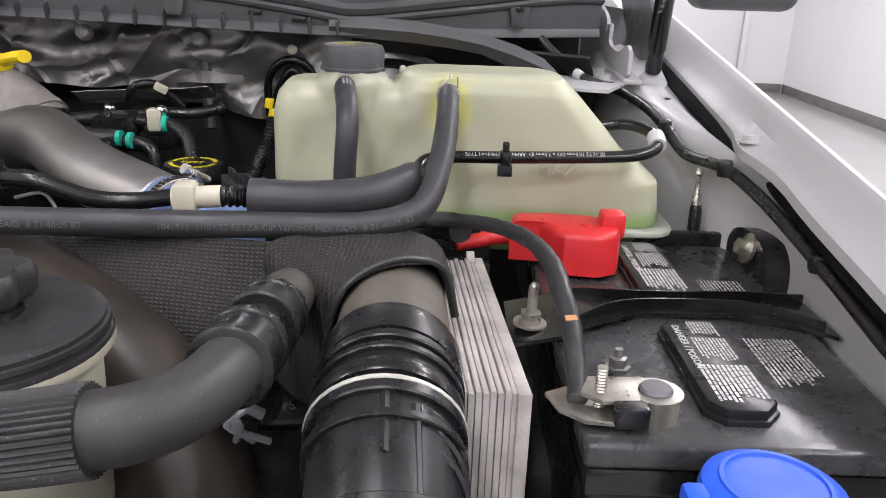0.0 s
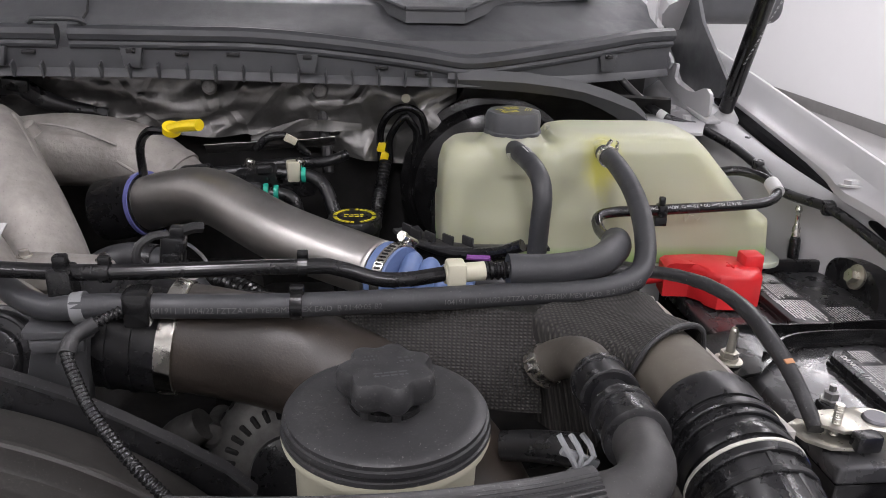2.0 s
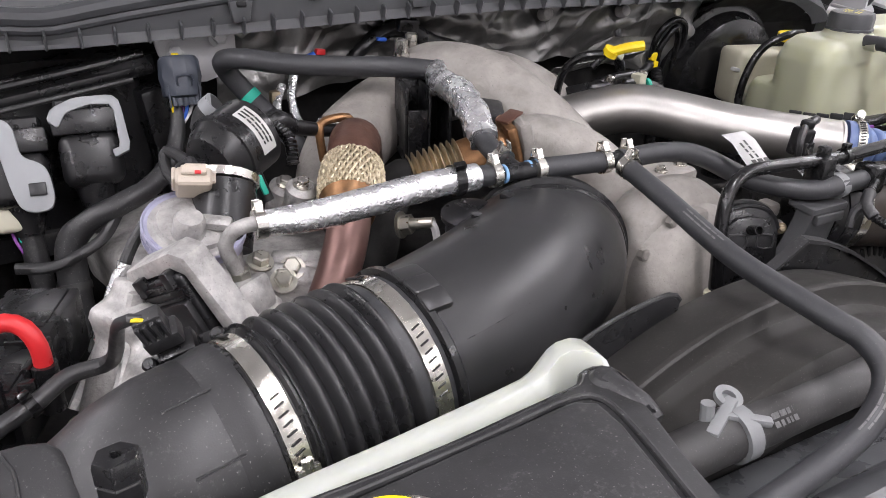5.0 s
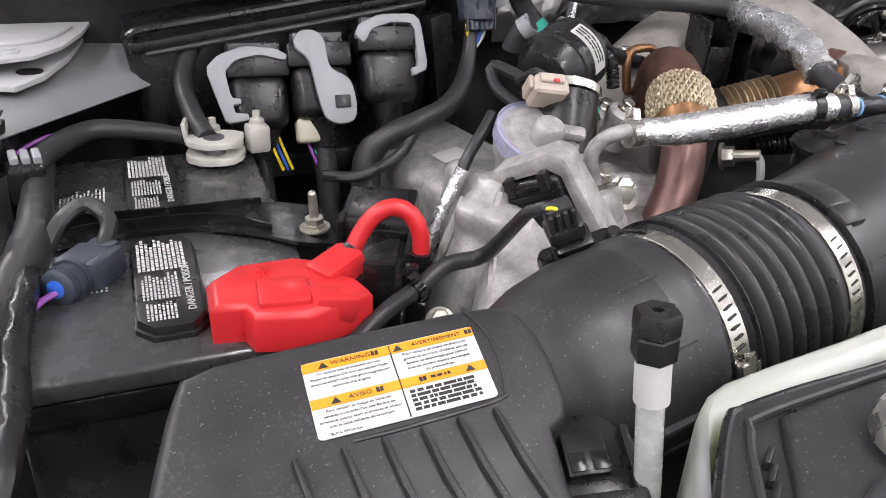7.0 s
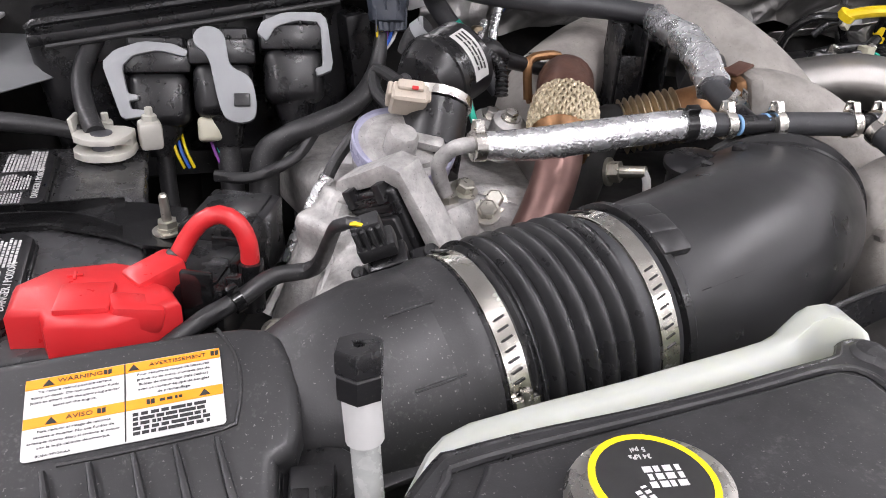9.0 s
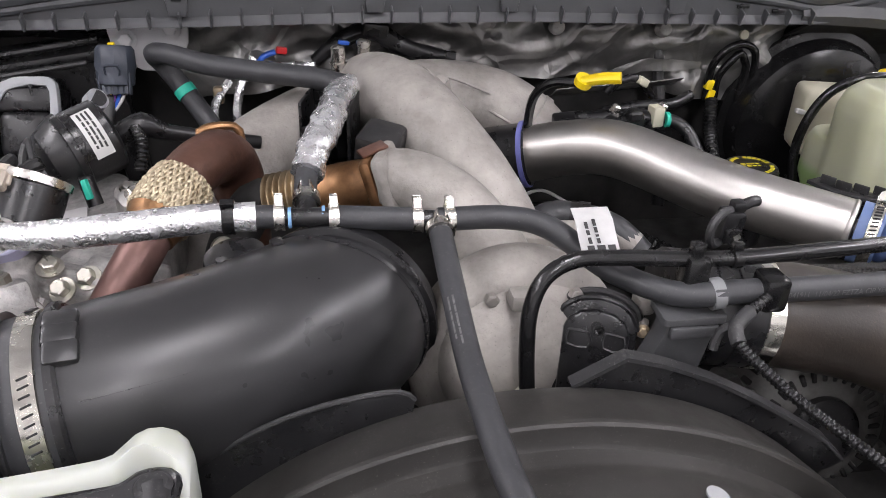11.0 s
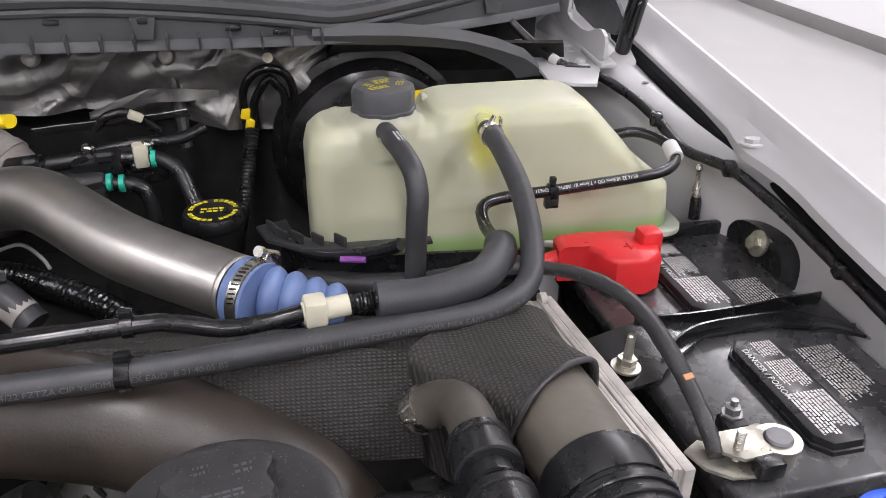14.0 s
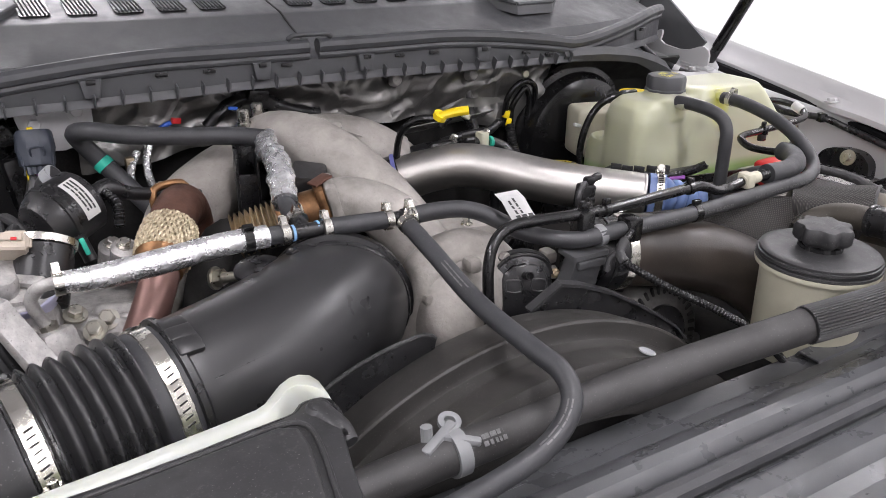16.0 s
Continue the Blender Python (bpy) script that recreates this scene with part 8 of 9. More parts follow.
part("plug", joined(box((-1.226, 0.808, 1.096), (0.030, 0.034, 0.026), 0.005, (0, 0, -35), 3), box((-1.215, 0.826, 1.097), (0.022, 0.020, 0.020), 0.004, (0, 0, -35), 2), lathe([(0.0155, 0), (0.0155, 0.004)], (-1.234, 0.793, 1.097), (-0.45, -0.75, 0.1), 18), lathe([(0.015, 0), (0.015, 0.003)], (-1.239, 0.785, 1.097), (-0.45, -0.75, 0.1), 18), lathe([(0.013, 0), (0.013, 0.022), (0.010, 0.024)], (-1.232, 0.796, 1.097), (-0.45, -0.75, 0.1), 18)), GREY_CONN, pc)
part("blue_seal", lathe([(0.0065, 0), (0.0065, 0.003), (0.003, 0.004), (0.0, 0.004)], (-1.2430, 0.7775, 1.0995), (-0.45, -0.75, 0.1), 16), WIRE_BLUE, pc)
part("plug_wing", box((-1.212, 0.800, 1.099), (0.010, 0.034, 0.022), 0.003, (0, 0, -35)), GREY_CONN, pc)
rp = thing("relay_plug", (-1.28, 0.97, 1.09), "black relay plug with a pale top and coloured wires", "wiring plug")
part("plug", box((-1.272, 0.965, 1.105), (0.030, 0.026, 0.034), 0.004, (10, 0, 10)), BLACK, rp)
part("pale_top", joined(*[box((-1.280 + 0.009 * k, 0.970, 1.124), (0.007, 0.018, 0.010), 0.002, (10, 0, 10)) for k in range(3)]), GREY_LATCH, rp)
for k, mt in enumerate((WIRE_BLUE, RED, LABEL)):
    part("wire", tube([(-1.274 + 0.005 * k, 0.955, 1.088), (-1.275 + 0.005 * k, 0.940, 1.078), (-1.28, 0.92, 1.075)], 0.0017, 6), mt, rp)
pt = thing("paper_tag", (-1.31, 0.99, 1.10), "white paper tag hanging on the loom", "tag")
part("tag", sheet([[(-1.305, 1.0, 1.12), (-1.300, 1.02, 1.13)], [(-1.315, 0.975, 1.10), (-1.308, 0.985, 1.10)], [(-1.325, 0.95, 1.095), (-1.318, 0.955, 1.093)]], 0.0006), LABEL, pt)
trayl = thing("battery_tray", (-1.17, 0.6, 0.9), "deep black plastic battery tray wall beside the air box", "battery tray")
part("wall", box((-1.26, 0.60, 1.0), (0.22, 0.008, 0.12), 0.003), BLACK_DULL, trayl)
part("rim", tube([(-1.36, 0.59, 1.055), (-1.26, 0.592, 1.062), (-1.19, 0.60, 1.056)], 0.004, 8), BLACK_DULL, trayl)



# ---- exhaust gas recirculation ----
ex = thing("exhaust_up_pipe", (-0.75, 0.78, 1.0), "heat-stained reddish exhaust pipe with a woven steel flex joint", "exhaust pipe")
part("lower_pipe", tube([(-0.835, 0.736, 1.02), (-0.808, 0.735, 1.067), (-0.783, 0.738, 1.106), (-0.763, 0.752, 1.137), (-0.746, 0.774, 1.161), (-0.740, 0.788, 1.170)], 0.0186, 24), surface("reddish_heat_pipe", (0.20, 0.115, 0.10), 0.40, metal=0.55, wear=0.35, patch=12, grain=300), ex)
part("upper_elbow", tube([(-0.723, 0.820, 1.186), (-0.714, 0.840, 1.1925), (-0.702, 0.864, 1.194), (-0.692, 0.886, 1.187), (-0.684, 0.902, 1.168), (-0.680, 0.905, 1.13), (-0.68, 0.90, 1.07)], [0.0245, 0.0245, 0.025, 0.026, 0.026, 0.026, 0.026], 22), RUST, ex)
part("heat_collar", tube([(-0.746, 0.774, 1.163), (-0.739, 0.790, 1.172)], [0.0215, 0.0272], 24), HEAT, ex)
BR0, BR1 = Vector((-0.740, 0.788, 1.171)), Vector((-0.7205, 0.8255, 1.1875))
part("flex_core", tube([BR0, BR0.lerp(BR1, 0.5), BR1], [0.0265, 0.0282, 0.0260], 28), BRONZE, ex)
fa = (BR1 - BR0).normalized()
fs = fa.cross(Vector((0, 0, 1))).normalized()
fu = fs.cross(fa)
for k in range(34):
    for sgn in (1, -1):
        strip = []
        for i in range(13):
            u = i / 12
            th = 2 * math.pi * k / 34 + sgn * u * 0.72
            r = 0.0272 + 0.0018 * math.sin(math.pi * u) + 0.0006 * sgn * (1 if (k + i) % 2 else -1)
            strip.append(BR0.lerp(BR1, u) + fs * math.cos(th) * r + fu * math.sin(th) * r)
        part("braid_strand", tube(strip, 0.0016, 5, 0.005, flat=0.6), BRAID, ex)
part("flange_loop", joined(tube([(-0.716, 0.912, 1.165), (-0.718, 0.916, 1.195), (-0.710, 0.922, 1.203), (-0.683, 0.926, 1.203), (-0.677, 0.925, 1.190), (-0.680, 0.915, 1.165), (-0.716, 0.912, 1.165)], 0.0045, 10)), HEAT, ex, "rusty stamped bracket loop")
part("stud", lathe([(0.006, 0), (0.006, 0.016), (0.004, 0.018)], (-0.702, 0.938, 1.185), (-0.2, 0.1, 1), 6), STEEL, ex)

fl = thing("exhaust_bellows", (-0.62, 0.81, 1.1), "gold heat-tinted metal bellows joining the turbo", "exhaust pipe")
prof = []
for i in range(101):
    d = 0.052 * i / 100
    prof.append((0.0225 + 0.0036 * math.cos(2 * math.pi * d / 0.0062), d))
FA = Vector((0.92, -0.27, 0.28)).normalized()
F0 = Vector((-0.646, 0.849, 1.156))
part("bellows", lathe(prof, F0, FA, 32), BRONZE, fl)
part("tinted_pipe", tube([F0 + FA * 0.050, F0 + FA * 0.075, F0 + FA * 0.100], [0.0225, 0.0235, 0.0225], 24), HEAT, fl)
part("inlet_pipe", tube([F0 - FA * 0.002, F0 - FA * 0.020, (-0.690, 0.835, 1.11), (-0.70, 0.84, 1.05)], 0.0215, 20), DEEP, fl)
part("flange", box(F0 + FA * 0.104, (0.012, 0.050, 0.056), 0.006, (0, -16, -17)), HEAT, fl, "gold-brown bolted flange")
part("gasket_tab", box(F0 + FA * 0.100 + Vector((0, 0, 0.032)), (0.026, 0.016, 0.003), 0.001, (0, -14, 20)), RUST, fl)

o2 = thing("exhaust_sensor", (-0.694, 0.775, 1.14), "small hex-bodied exhaust sensor with a white lead", "sensor")
part("hex", joined(lathe([(0.0125, 0), (0.0125, 0.003)], (-0.690, 0.790, 1.138), (0.55, -0.6, 0.2), 20), lathe([(0.0095, 0.003), (0.0095, 0.012)], (-0.690, 0.790, 1.138), (0.55, -0.6, 0.2), 6), lathe([(0.0055, 0.012), (0.0050, 0.034)], (-0.690, 0.790, 1.138), (0.55, -0.6, 0.2), 14)), ZINC, o2, "", 25)
part("lead", tube([(-0.670, 0.768, 1.146), (-0.667, 0.764, 1.140), (-0.666, 0.760, 1.12), (-0.666, 0.758, 1.08)], 0.0036, 10), LABEL, o2)

hb = thing("heat_duct_bracket", (-0.59, 0.95, 1.1), "black plastic channel bracket below the manifold", "bracket")
HB = pose(-0.588, 0.940, 1.186, 0, 0, -14)
for nm, c, sz in (("wall", (-0.024, 0.0, 0.0), (0.004, 0.052, 0.084)), ("wall", (0.0, -0.006, 0.0), (0.003, 0.052, 0.080)), ("wall", (0.024, 0.0, 0.0), (0.004, 0.052, 0.084)), ("back", (0.0, 0.026, 0.0), (0.052, 0.005, 0.084)), ("top_frame", (0.012, -0.030, 0.036), (0.028, 0.005, 0.006)), ("front_rib", (-0.012, -0.028, -0.012), (0.022, 0.004, 0.060)), ("floor", (0.012, -0.004, -0.036), (0.024, 0.050, 0.006))):
    bm = box(c, sz, 0.0016)
    bmesh.ops.transform(bm, matrix=HB, verts=bm.verts)
    part(nm, bm, BLACK, hb)
part("wedge", box((-0.540, 0.892, 1.192), (0.042, 0.046, 0.034), 0.006, (10, 8, -25)), BLACK_DULL, hb)

# cast housings of the recirculation valve
egr = thing("recirculation_valve", (-0.89, 0.75, 1.0), "raw cast aluminium recirculation valve with a pale lilac sealing plate", "valve")
BODY = [tube([(-0.968, 0.735, 1.01), (-0.955, 0.742, 1.06), (-0.940, 0.752, 1.110), (-0.926, 0.764, 1.150)], [0.032, 0.028, 0.022, 0.016], 14),
        tube([(-0.876, 0.790, 1.05), (-0.875, 0.789, 1.165)], [0.042, 0.036], 20),
        box((-0.892, 0.765, 1.085), (0.10, 0.075, 0.11), 0.014, (0, 0, 20), 3),
        tube([(-0.955, 0.664, 1.060), (-0.930, 0.700, 1.085), (-0.905, 0.745, 1.105)], [0.034, 0.033, 0.034], 18),
        box((-0.938, 0.745, 1.100), (0.030, 0.050, 0.085), 0.008, (0, -8, 35), 2),
        tube([(-0.872, 0.735, 1.100), (-0.846, 0.732, 1.112), (-0.836, 0.722, 1.122)], [0.026, 0.022, 0.016], 14),
        box((-0.815, 0.772, 1.088), (0.105, 0.080, 0.060), 0.008, (6, 8, -14), 2), box((-0.775, 0.795, 1.098), (0.075, 0.016, 0.058), 0.005, (-18, 4, -14), 2),
        tube([(-0.860, 0.800, 1.128), (-0.800, 0.776, 1.122), (-0.755, 0.764, 1.106)], 0.007, 10), box((-0.880, 0.845, 1.090), (0.10, 0.07, 0.075), 0.012, (0, 10, 20), 2)]
cast = part("casting", joined(*BODY), CAST_CLEAN, egr, "rough cast housing", 40)
md = cast.modifiers.new("blend", "REMESH")
md.mode, md.voxel_size, md.use_smooth_shade = "VOXEL", 0.0030, True
sm = cast.modifiers.new("soften", "SMOOTH")
sm.factor, sm.iterations = 0.5, 3
for a_, b_, r_ in (((-0.972, 0.725, 1.040), (-0.930, 0.742, 1.150), 0.006), ((-0.925, 0.668, 1.100), (-0.912, 0.735, 1.132), 0.005), ((-0.958, 0.692, 1.095), (-0.938, 0.735, 1.125), 0.005), ((-0.842, 0.700, 1.085), (-0.830, 0.748, 1.122), 0.006), ((-0.985, 0.760, 1.050), (-0.935, 0.800, 1.120), 0.006)):
    part("casting_web", tube([a_, b_], [r_, r_ * 0.7], 8, flat=1.5), CAST_CLEAN, egr)
DA = Vector((0.08, -0.36, 0.93)).normalized()
D0 = Vector((-0.874, 0.790, 1.172))
part("plate", lathe([(0.0370, -0.020), (0.0385, -0.006), (0.0385, 0.000), (0.036, 0.003), (0.031, 0.0035), (0.029, 0.0075), (0.022, 0.0095), (0.0, 0.0100)], D0, DA, 44), CAST_CLEAN, egr)
part("lilac_gasket", lathe([(0.0388, -0.006), (0.0408, -0.006), (0.0412, 0.006), (0.0402, 0.0075), (0.0388, 0.005)], D0 - DA * 0.002, DA, 44), surface("lilac_seal", (0.36, 0.36, 0.48), 0.35), egr)
part("boss", lathe([(0.013, -0.004), (0.012, 0.010), (0.010, 0.013), (0.0, 0.0135)], D0 + DA * 0.008 + Vector((-0.008, -0.014, 0)), DA, 24), CAST_CLEAN, egr)
part("rib", box(D0 + DA * 0.010 + Vector((0.010, -0.010, -0.001)), (0.034, 0.013, 0.009), 0.004, (20, 5, -28)), CAST_CLEAN, egr)
part("rib", box(D0 + DA * 0.010 + Vector((-0.012, 0.006, 0.0)), (0.013, 0.022, 0.007), 0.003, (20, 5, -28)), CAST_CLEAN, egr)
bolt(D0 + DA * 0.009 + Vector((0.004, 0.012, 0)), DA, 0.003, 0.003, STEEL, egr)
YU = Vector((0.573, -0.695, 0.434)).normalized()
YN = Vector((-0.65, -0.74, -0.05))
YN = (YN - YU * YN.dot(YU)).normalized()
FRONT = Matrix((YU, YN.cross(YU), YN)).transposed().to_4x4()
FRONT.translation = (-0.8905, 0.733, 1.1325)
FRONT = FRONT @ Matrix.Scale(0.88, 4)
ushape = [(-0.040, -0.026), (-0.041, 0.042), (-0.032, 0.054), (0.024, 0.059), (0.036, 0.050), (0.046, -0.024), (0.052, -0.056), (0.034, -0.058), (0.031, -0.03), (0.026, 0.036), (0.018, 0.043), (-0.024, 0.041), (-0.029, 0.033), (-0.029, -0.026)]
part("yoke", prism(ushape, -0.012, 0.016, FRONT, 0.003, 2), CAST_CLEAN, egr, "cast aluminium frame round the actuator", 40)
ab = part("actuator", prism(rounded(-0.0285, 0.0255, -0.050, 0.040, 0.006), -0.012, 0.020, FRONT, 0.004, 3), BLACK, egr, "black actuator cover")
part("cover_step", prism(rounded(-0.023, 0.021, -0.044, 0.018, 0.005), 0.018, 0.027, FRONT, 0.003, 2), BLACK, ab)
for y in (0.020, 0.027, 0.034):
    part("cover_rib", prism(rounded(-0.022, 0.019, y - 0.0012, y + 0.0012, 0.001, 1), 0.019, 0.0235, FRONT), BLACK, ab)
for x in (-0.018, 0.014):
    part("cover_clip", prism(rounded(x - 0.004, x + 0.004, 0.030, 0.046, 0.001, 1), 0.010, 0.0255, FRONT, 0.001), BLACK, ab)
for lx, ly, lz, r in ((0.056, -0.040, 0.010, 0.012),):
    part("casting_boss", lathe([(r, -0.012), (r * 0.95, 0.004), (r * 0.7, 0.006), (0.0, 0.006)], FRONT @ Vector((lx, ly, lz)), FRONT.to_3x3() @ Vector((0, 0.2, 1)), 18), CAST_CLEAN, egr)
part("fitting_boss", box((-0.850, 0.733, 1.132), (0.034, 0.028, 0.030), 0.006, (-20, 0, 30)), CAST_CLEAN, egr)
part("brass_nut", lathe([(0.008, 0), (0.008, 0.008), (0.006, 0.009)], (-0.8525, 0.7355, 1.1455), (-0.2, 0.05, 1), 6), ZINC, egr, "", 25)
for x, y, z in ((-0.962, 0.690, 1.072), (-0.985, 0.720, 1.060), (-0.815, 0.752, 1.128), (-0.800, 0.775, 1.125), (-0.935, 0.668, 1.075)):
    bolt((x, y, z), (-0.2, -0.6, 0.75), 0.0075, 0.009, ZINC, egr)
bolt((-0.828, 0.772, 1.139), (0.1, -0.4, 1), 0.0075, 0.008, ZINC, egr)
for x, y, z in ((-0.935, 0.690, 1.098), (-0.955, 0.765, 1.075), (-0.930, 0.712, 1.075), (-0.870, 0.690, 1.110)):
    bolt((x, y, z), (-0.3, -0.5, 0.8), 0.007, 0.007, ZINC, egr)
part("foil_lead", tube([(-0.962, 0.812, 1.066), (-0.953, 0.820, 1.086), (-0.940, 0.825, 1.110), (-0.926, 0.830, 1.134)], 0.0062, 12, 0.003, tremor=0.2, fine=150.0), FOIL, egr, "foil-wrapped lead")
part("black_lead", tube([(-0.926, 0.830, 1.134), (-0.918, 0.835, 1.146), (-0.905, 0.842, 1.160), (-0.890, 0.855, 1.172)], 0.0052, 10), BLACK_DULL, egr)
part("neck", tube([(-0.856, 0.788, 1.150), (-0.846, 0.806, 1.176), (-0.840, 0.818, 1.193)], 0.0265, 26), BLACK, egr, "black rubber neck")
clamp_ring((-0.8385, 0.8205, 1.1965), (0.3, 0.58, 0.78), 0.0272, 0.008, STEEL, egr, "bright band round the neck")
cc = thing("cream_plug", (-0.875, 0.79, 1.2), "cream sensor plug with red locking tabs", "wiring plug")
CPM = pose(-0.867, 0.806, 1.206, -48, 6, -12)
bm = joined(box((0, 0, -0.002), (0.028, 0.026, 0.016), 0.002, (0, 0, 0), 1), box((0.002, 0.004, 0.009), (0.020, 0.018, 0.010), 0.002, (0, 0, 0), 1), box((0, -0.014, 0.002), (0.020, 0.004, 0.008), 0.001, (0, 0, 0), 1), box((-0.015, 0.002, 0.002), (0.004, 0.020, 0.012), 0.001, (0, 0, 0), 1), box((0.015, 0.0, 0.0), (0.004, 0.014, 0.010), 0.001, (0, 0, 0), 1), *[box((-0.008 + 0.008 * k, 0.015, 0.005), (0.0035, 0.006, 0.010), 0.0008, (0, 0, 0), 1) for k in range(3)])
bmesh.ops.transform(bm, matrix=CPM, verts=bm.verts)
part("plug", bm, BEIGE, cc)
bm = box((0.003, -0.0162, -0.001), (0.005, 0.002, 0.003), 0.0006)
bmesh.ops.transform(bm, matrix=CPM, verts=bm.verts)
part("red_tab", bm, RED, cc)
part("lead", tube([(-0.864, 0.820, 1.212), (-0.862, 0.836, 1.212), (-0.868, 0.855, 1.20)], 0.0045, 8), BLACK_DULL, cc)

CAN = Vector((0.80, 0.50, 0.25)).normalized()
C1 = Vector((-0.806, 0.883, 1.208)) + CAN * 0.018
vac = thing("vacuum_canister", (-0.82, 0.88, 1.17), "round black vacuum canister with a white part label", "canister")
part("drum", lathe([(0.0, -0.066), (0.016, -0.065), (0.026, -0.061), (0.032, -0.051), (0.0345, -0.044), (0.0365, -0.043), (0.0365, -0.037), (0.0345, -0.036), (0.0345, -0.004), (0.031, -0.001), (0.028, 0.0), (0.0, 0.0)], C1, CAN, 40), BLACK, vac)
LN = Vector((0.31, -0.77, 0.55))
LN = (LN - CAN * LN.dot(CAN)).normalized()
LT = CAN.cross(LN)


def on_drum(bm):
    """Bends flat work, x along the drum and y round it, onto its side."""
    for v in bm.verts:
        th = v.co.y / 0.0345
        v.co = C1 + CAN * (v.co.x - 0.019) + (LN * math.cos(th) + LT * math.sin(th)) * (0.0349 + v.co.z)
    return bm


strip = sheet([[(0.017 * (i - 0.5), 0.048 * (j / 10 - 0.5), 0) for i in range(2)] for j in range(11)], 0.0005)
lab = part("label", on_drum(strip), LABEL, vac, "white part label")
part("label_print", on_drum(bars(pose(0, 0, 0.0004, 0, 0, 90), 0.042, 0.012, 3, 44, 0.5)), INK, lab)
part("nipple", tube([C1 - CAN * 0.058, C1 - CAN * 0.075 + Vector((0, 0, 0.004)), C1 - CAN * 0.09], 0.006, 10), BLACK, vac)
part("hose", tube([C1 - CAN * 0.07, (-0.868, 0.905, 1.200), (-0.872, 0.890, 1.185), (-0.862, 0.862, 1.175)], 0.0055, 10), BLACK_DULL, vac)
vs = thing("vent_hose_joint", (-0.80, 0.94, 1.22), "black rubber joint with a grey worn band", "hose")
part("joint", tube([(-0.826, 0.958, 1.200), (-0.822, 0.955, 1.215), (-0.812, 0.947, 1.229)], 0.0095, 16), BLACK_DULL, vs)
part("band", lathe([(0.0098, -0.006), (0.0108, -0.006), (0.0108, 0.006), (0.0098, 0.006)], (-0.815, 0.950, 1.224), (0.6, -0.4, 0.6), 18), GREY_LATCH, vs)
pcv = thing("breather_pipe", (-0.74, 0.92, 1.2), "black plastic breather pipe running to the valve cover", "pipe")
part("pipe", tube([(-0.79, 0.90, 1.205), (-0.765, 0.905, 1.215), (-0.745, 0.91, 1.205), (-0.70, 0.93, 1.19), (-0.66, 0.94, 1.18)], [0.010, 0.012, 0.008, 0.007, 0.007], 12), BLACK, pcv)
part("corrugated_bit", tube([(-0.770, 0.895, 1.215), (-0.762, 0.878, 1.205), (-0.764, 0.865, 1.185)], 0.0058, 10, wave=0.0006, pitch=0.004), BLACK_GLOSS, pcv)

vc = thing("valve_cover", (-0.85, 0.95, 1.0), "grey cast valve cover with an old paper sticker", "valve cover")
part("cover", box((-0.865, 1.00, 1.045), (0.12, 0.20, 0.075), 0.018, (0, -6, 14), 4), CAST_CLEAN, vc)
part("flat", box((-0.79, 0.845, 1.095), (0.10, 0.12, 0.05), 0.012, (0, 0, -8), 3), CAST_CLEAN, vc)
part("sticker", box((-0.872, 0.985, 1.0845), (0.034, 0.026, 0.001), 0.0003, (0, -6, 14), 1), LABEL, vc, "old paper sticker")
for x, y in ((-0.80, 0.835), (-0.825, 0.80)):
    g = part("green_cap", lathe([(0.007, 0), (0.007, 0.026), (0.005, 0.028), (0.0, 0.028)], (x, y, 1.165), (-0.3, 0.35, 1), 14), BLACK, vc)
    part("teal_stripe", box((x - 0.004, y - 0.002, 1.182), (0.005, 0.010, 0.018), 0.001, (-18, -15, 0)), TEAL, g)
for x, y, z in ((-0.766, 0.840, 1.165), (-0.775, 0.862, 1.160)):
    part("port", lathe([(0.015, -0.03), (0.015, 0.006), (0.010, 0.010), (0.0, 0.010)], (x, y, z), (0.1, -0.4, 1), 18), CAST_CLEAN, vc)
    bolt((x, y - 0.004, z + 0.010), (0.1, -0.4, 1), 0.006, 0.006, STEEL, vc)

# wiring behind the manifold
for at_, mt, nm, lb in (((-0.639, 1.116, 1.228), RED, "red_plug", "small red plug on blue wires behind the manifold"), ((-0.566, 1.094, 1.242), WIRE_BLUE, "blue_clip", "small blue wire clip behind the manifold")):
    t = thing(nm, at_, lb, "wiring plug")
    x, y, z = at_
    part("body", box((x, y, z), (0.013, 0.007, 0.008) if mt is RED else (0.014, 0.005, 0.005), 0.0015, (0, 10, 15)), mt, t)
    if mt is RED:
        part("wire", tube([(x - 0.008, y, z - 0.002), (x - 0.022, y - 0.006, z - 0.006), (x - 0.032, y - 0.008, z - 0.020)], 0.0035, 8), WIRE_BLUE, t)
fw = thing("foil_wrapped_wires", (-0.69, 1.07, 1.15), "injector wires wrapped in crinkled silver foil", "wiring")
for pts, r in (([(-0.672, 1.105, 1.222), (-0.685, 1.090, 1.200), (-0.692, 1.070, 1.175), (-0.69, 1.04, 1.15)], 0.0055), ([(-0.672, 1.10, 1.216), (-0.64, 1.09, 1.217), (-0.60, 1.08, 1.22)], 0.004), ([(-0.70, 1.085, 1.20), (-0.715, 1.06, 1.180), (-0.715, 1.03, 1.15)], 0.005)):
    part("foil_wire", tube(pts, r, 10, 0.004, tremor=0.2), FOIL, fw)
part("amber_plug", box((-0.712, 1.075, 1.188), (0.012, 0.012, 0.020), 0.003), BRONZE, fw)

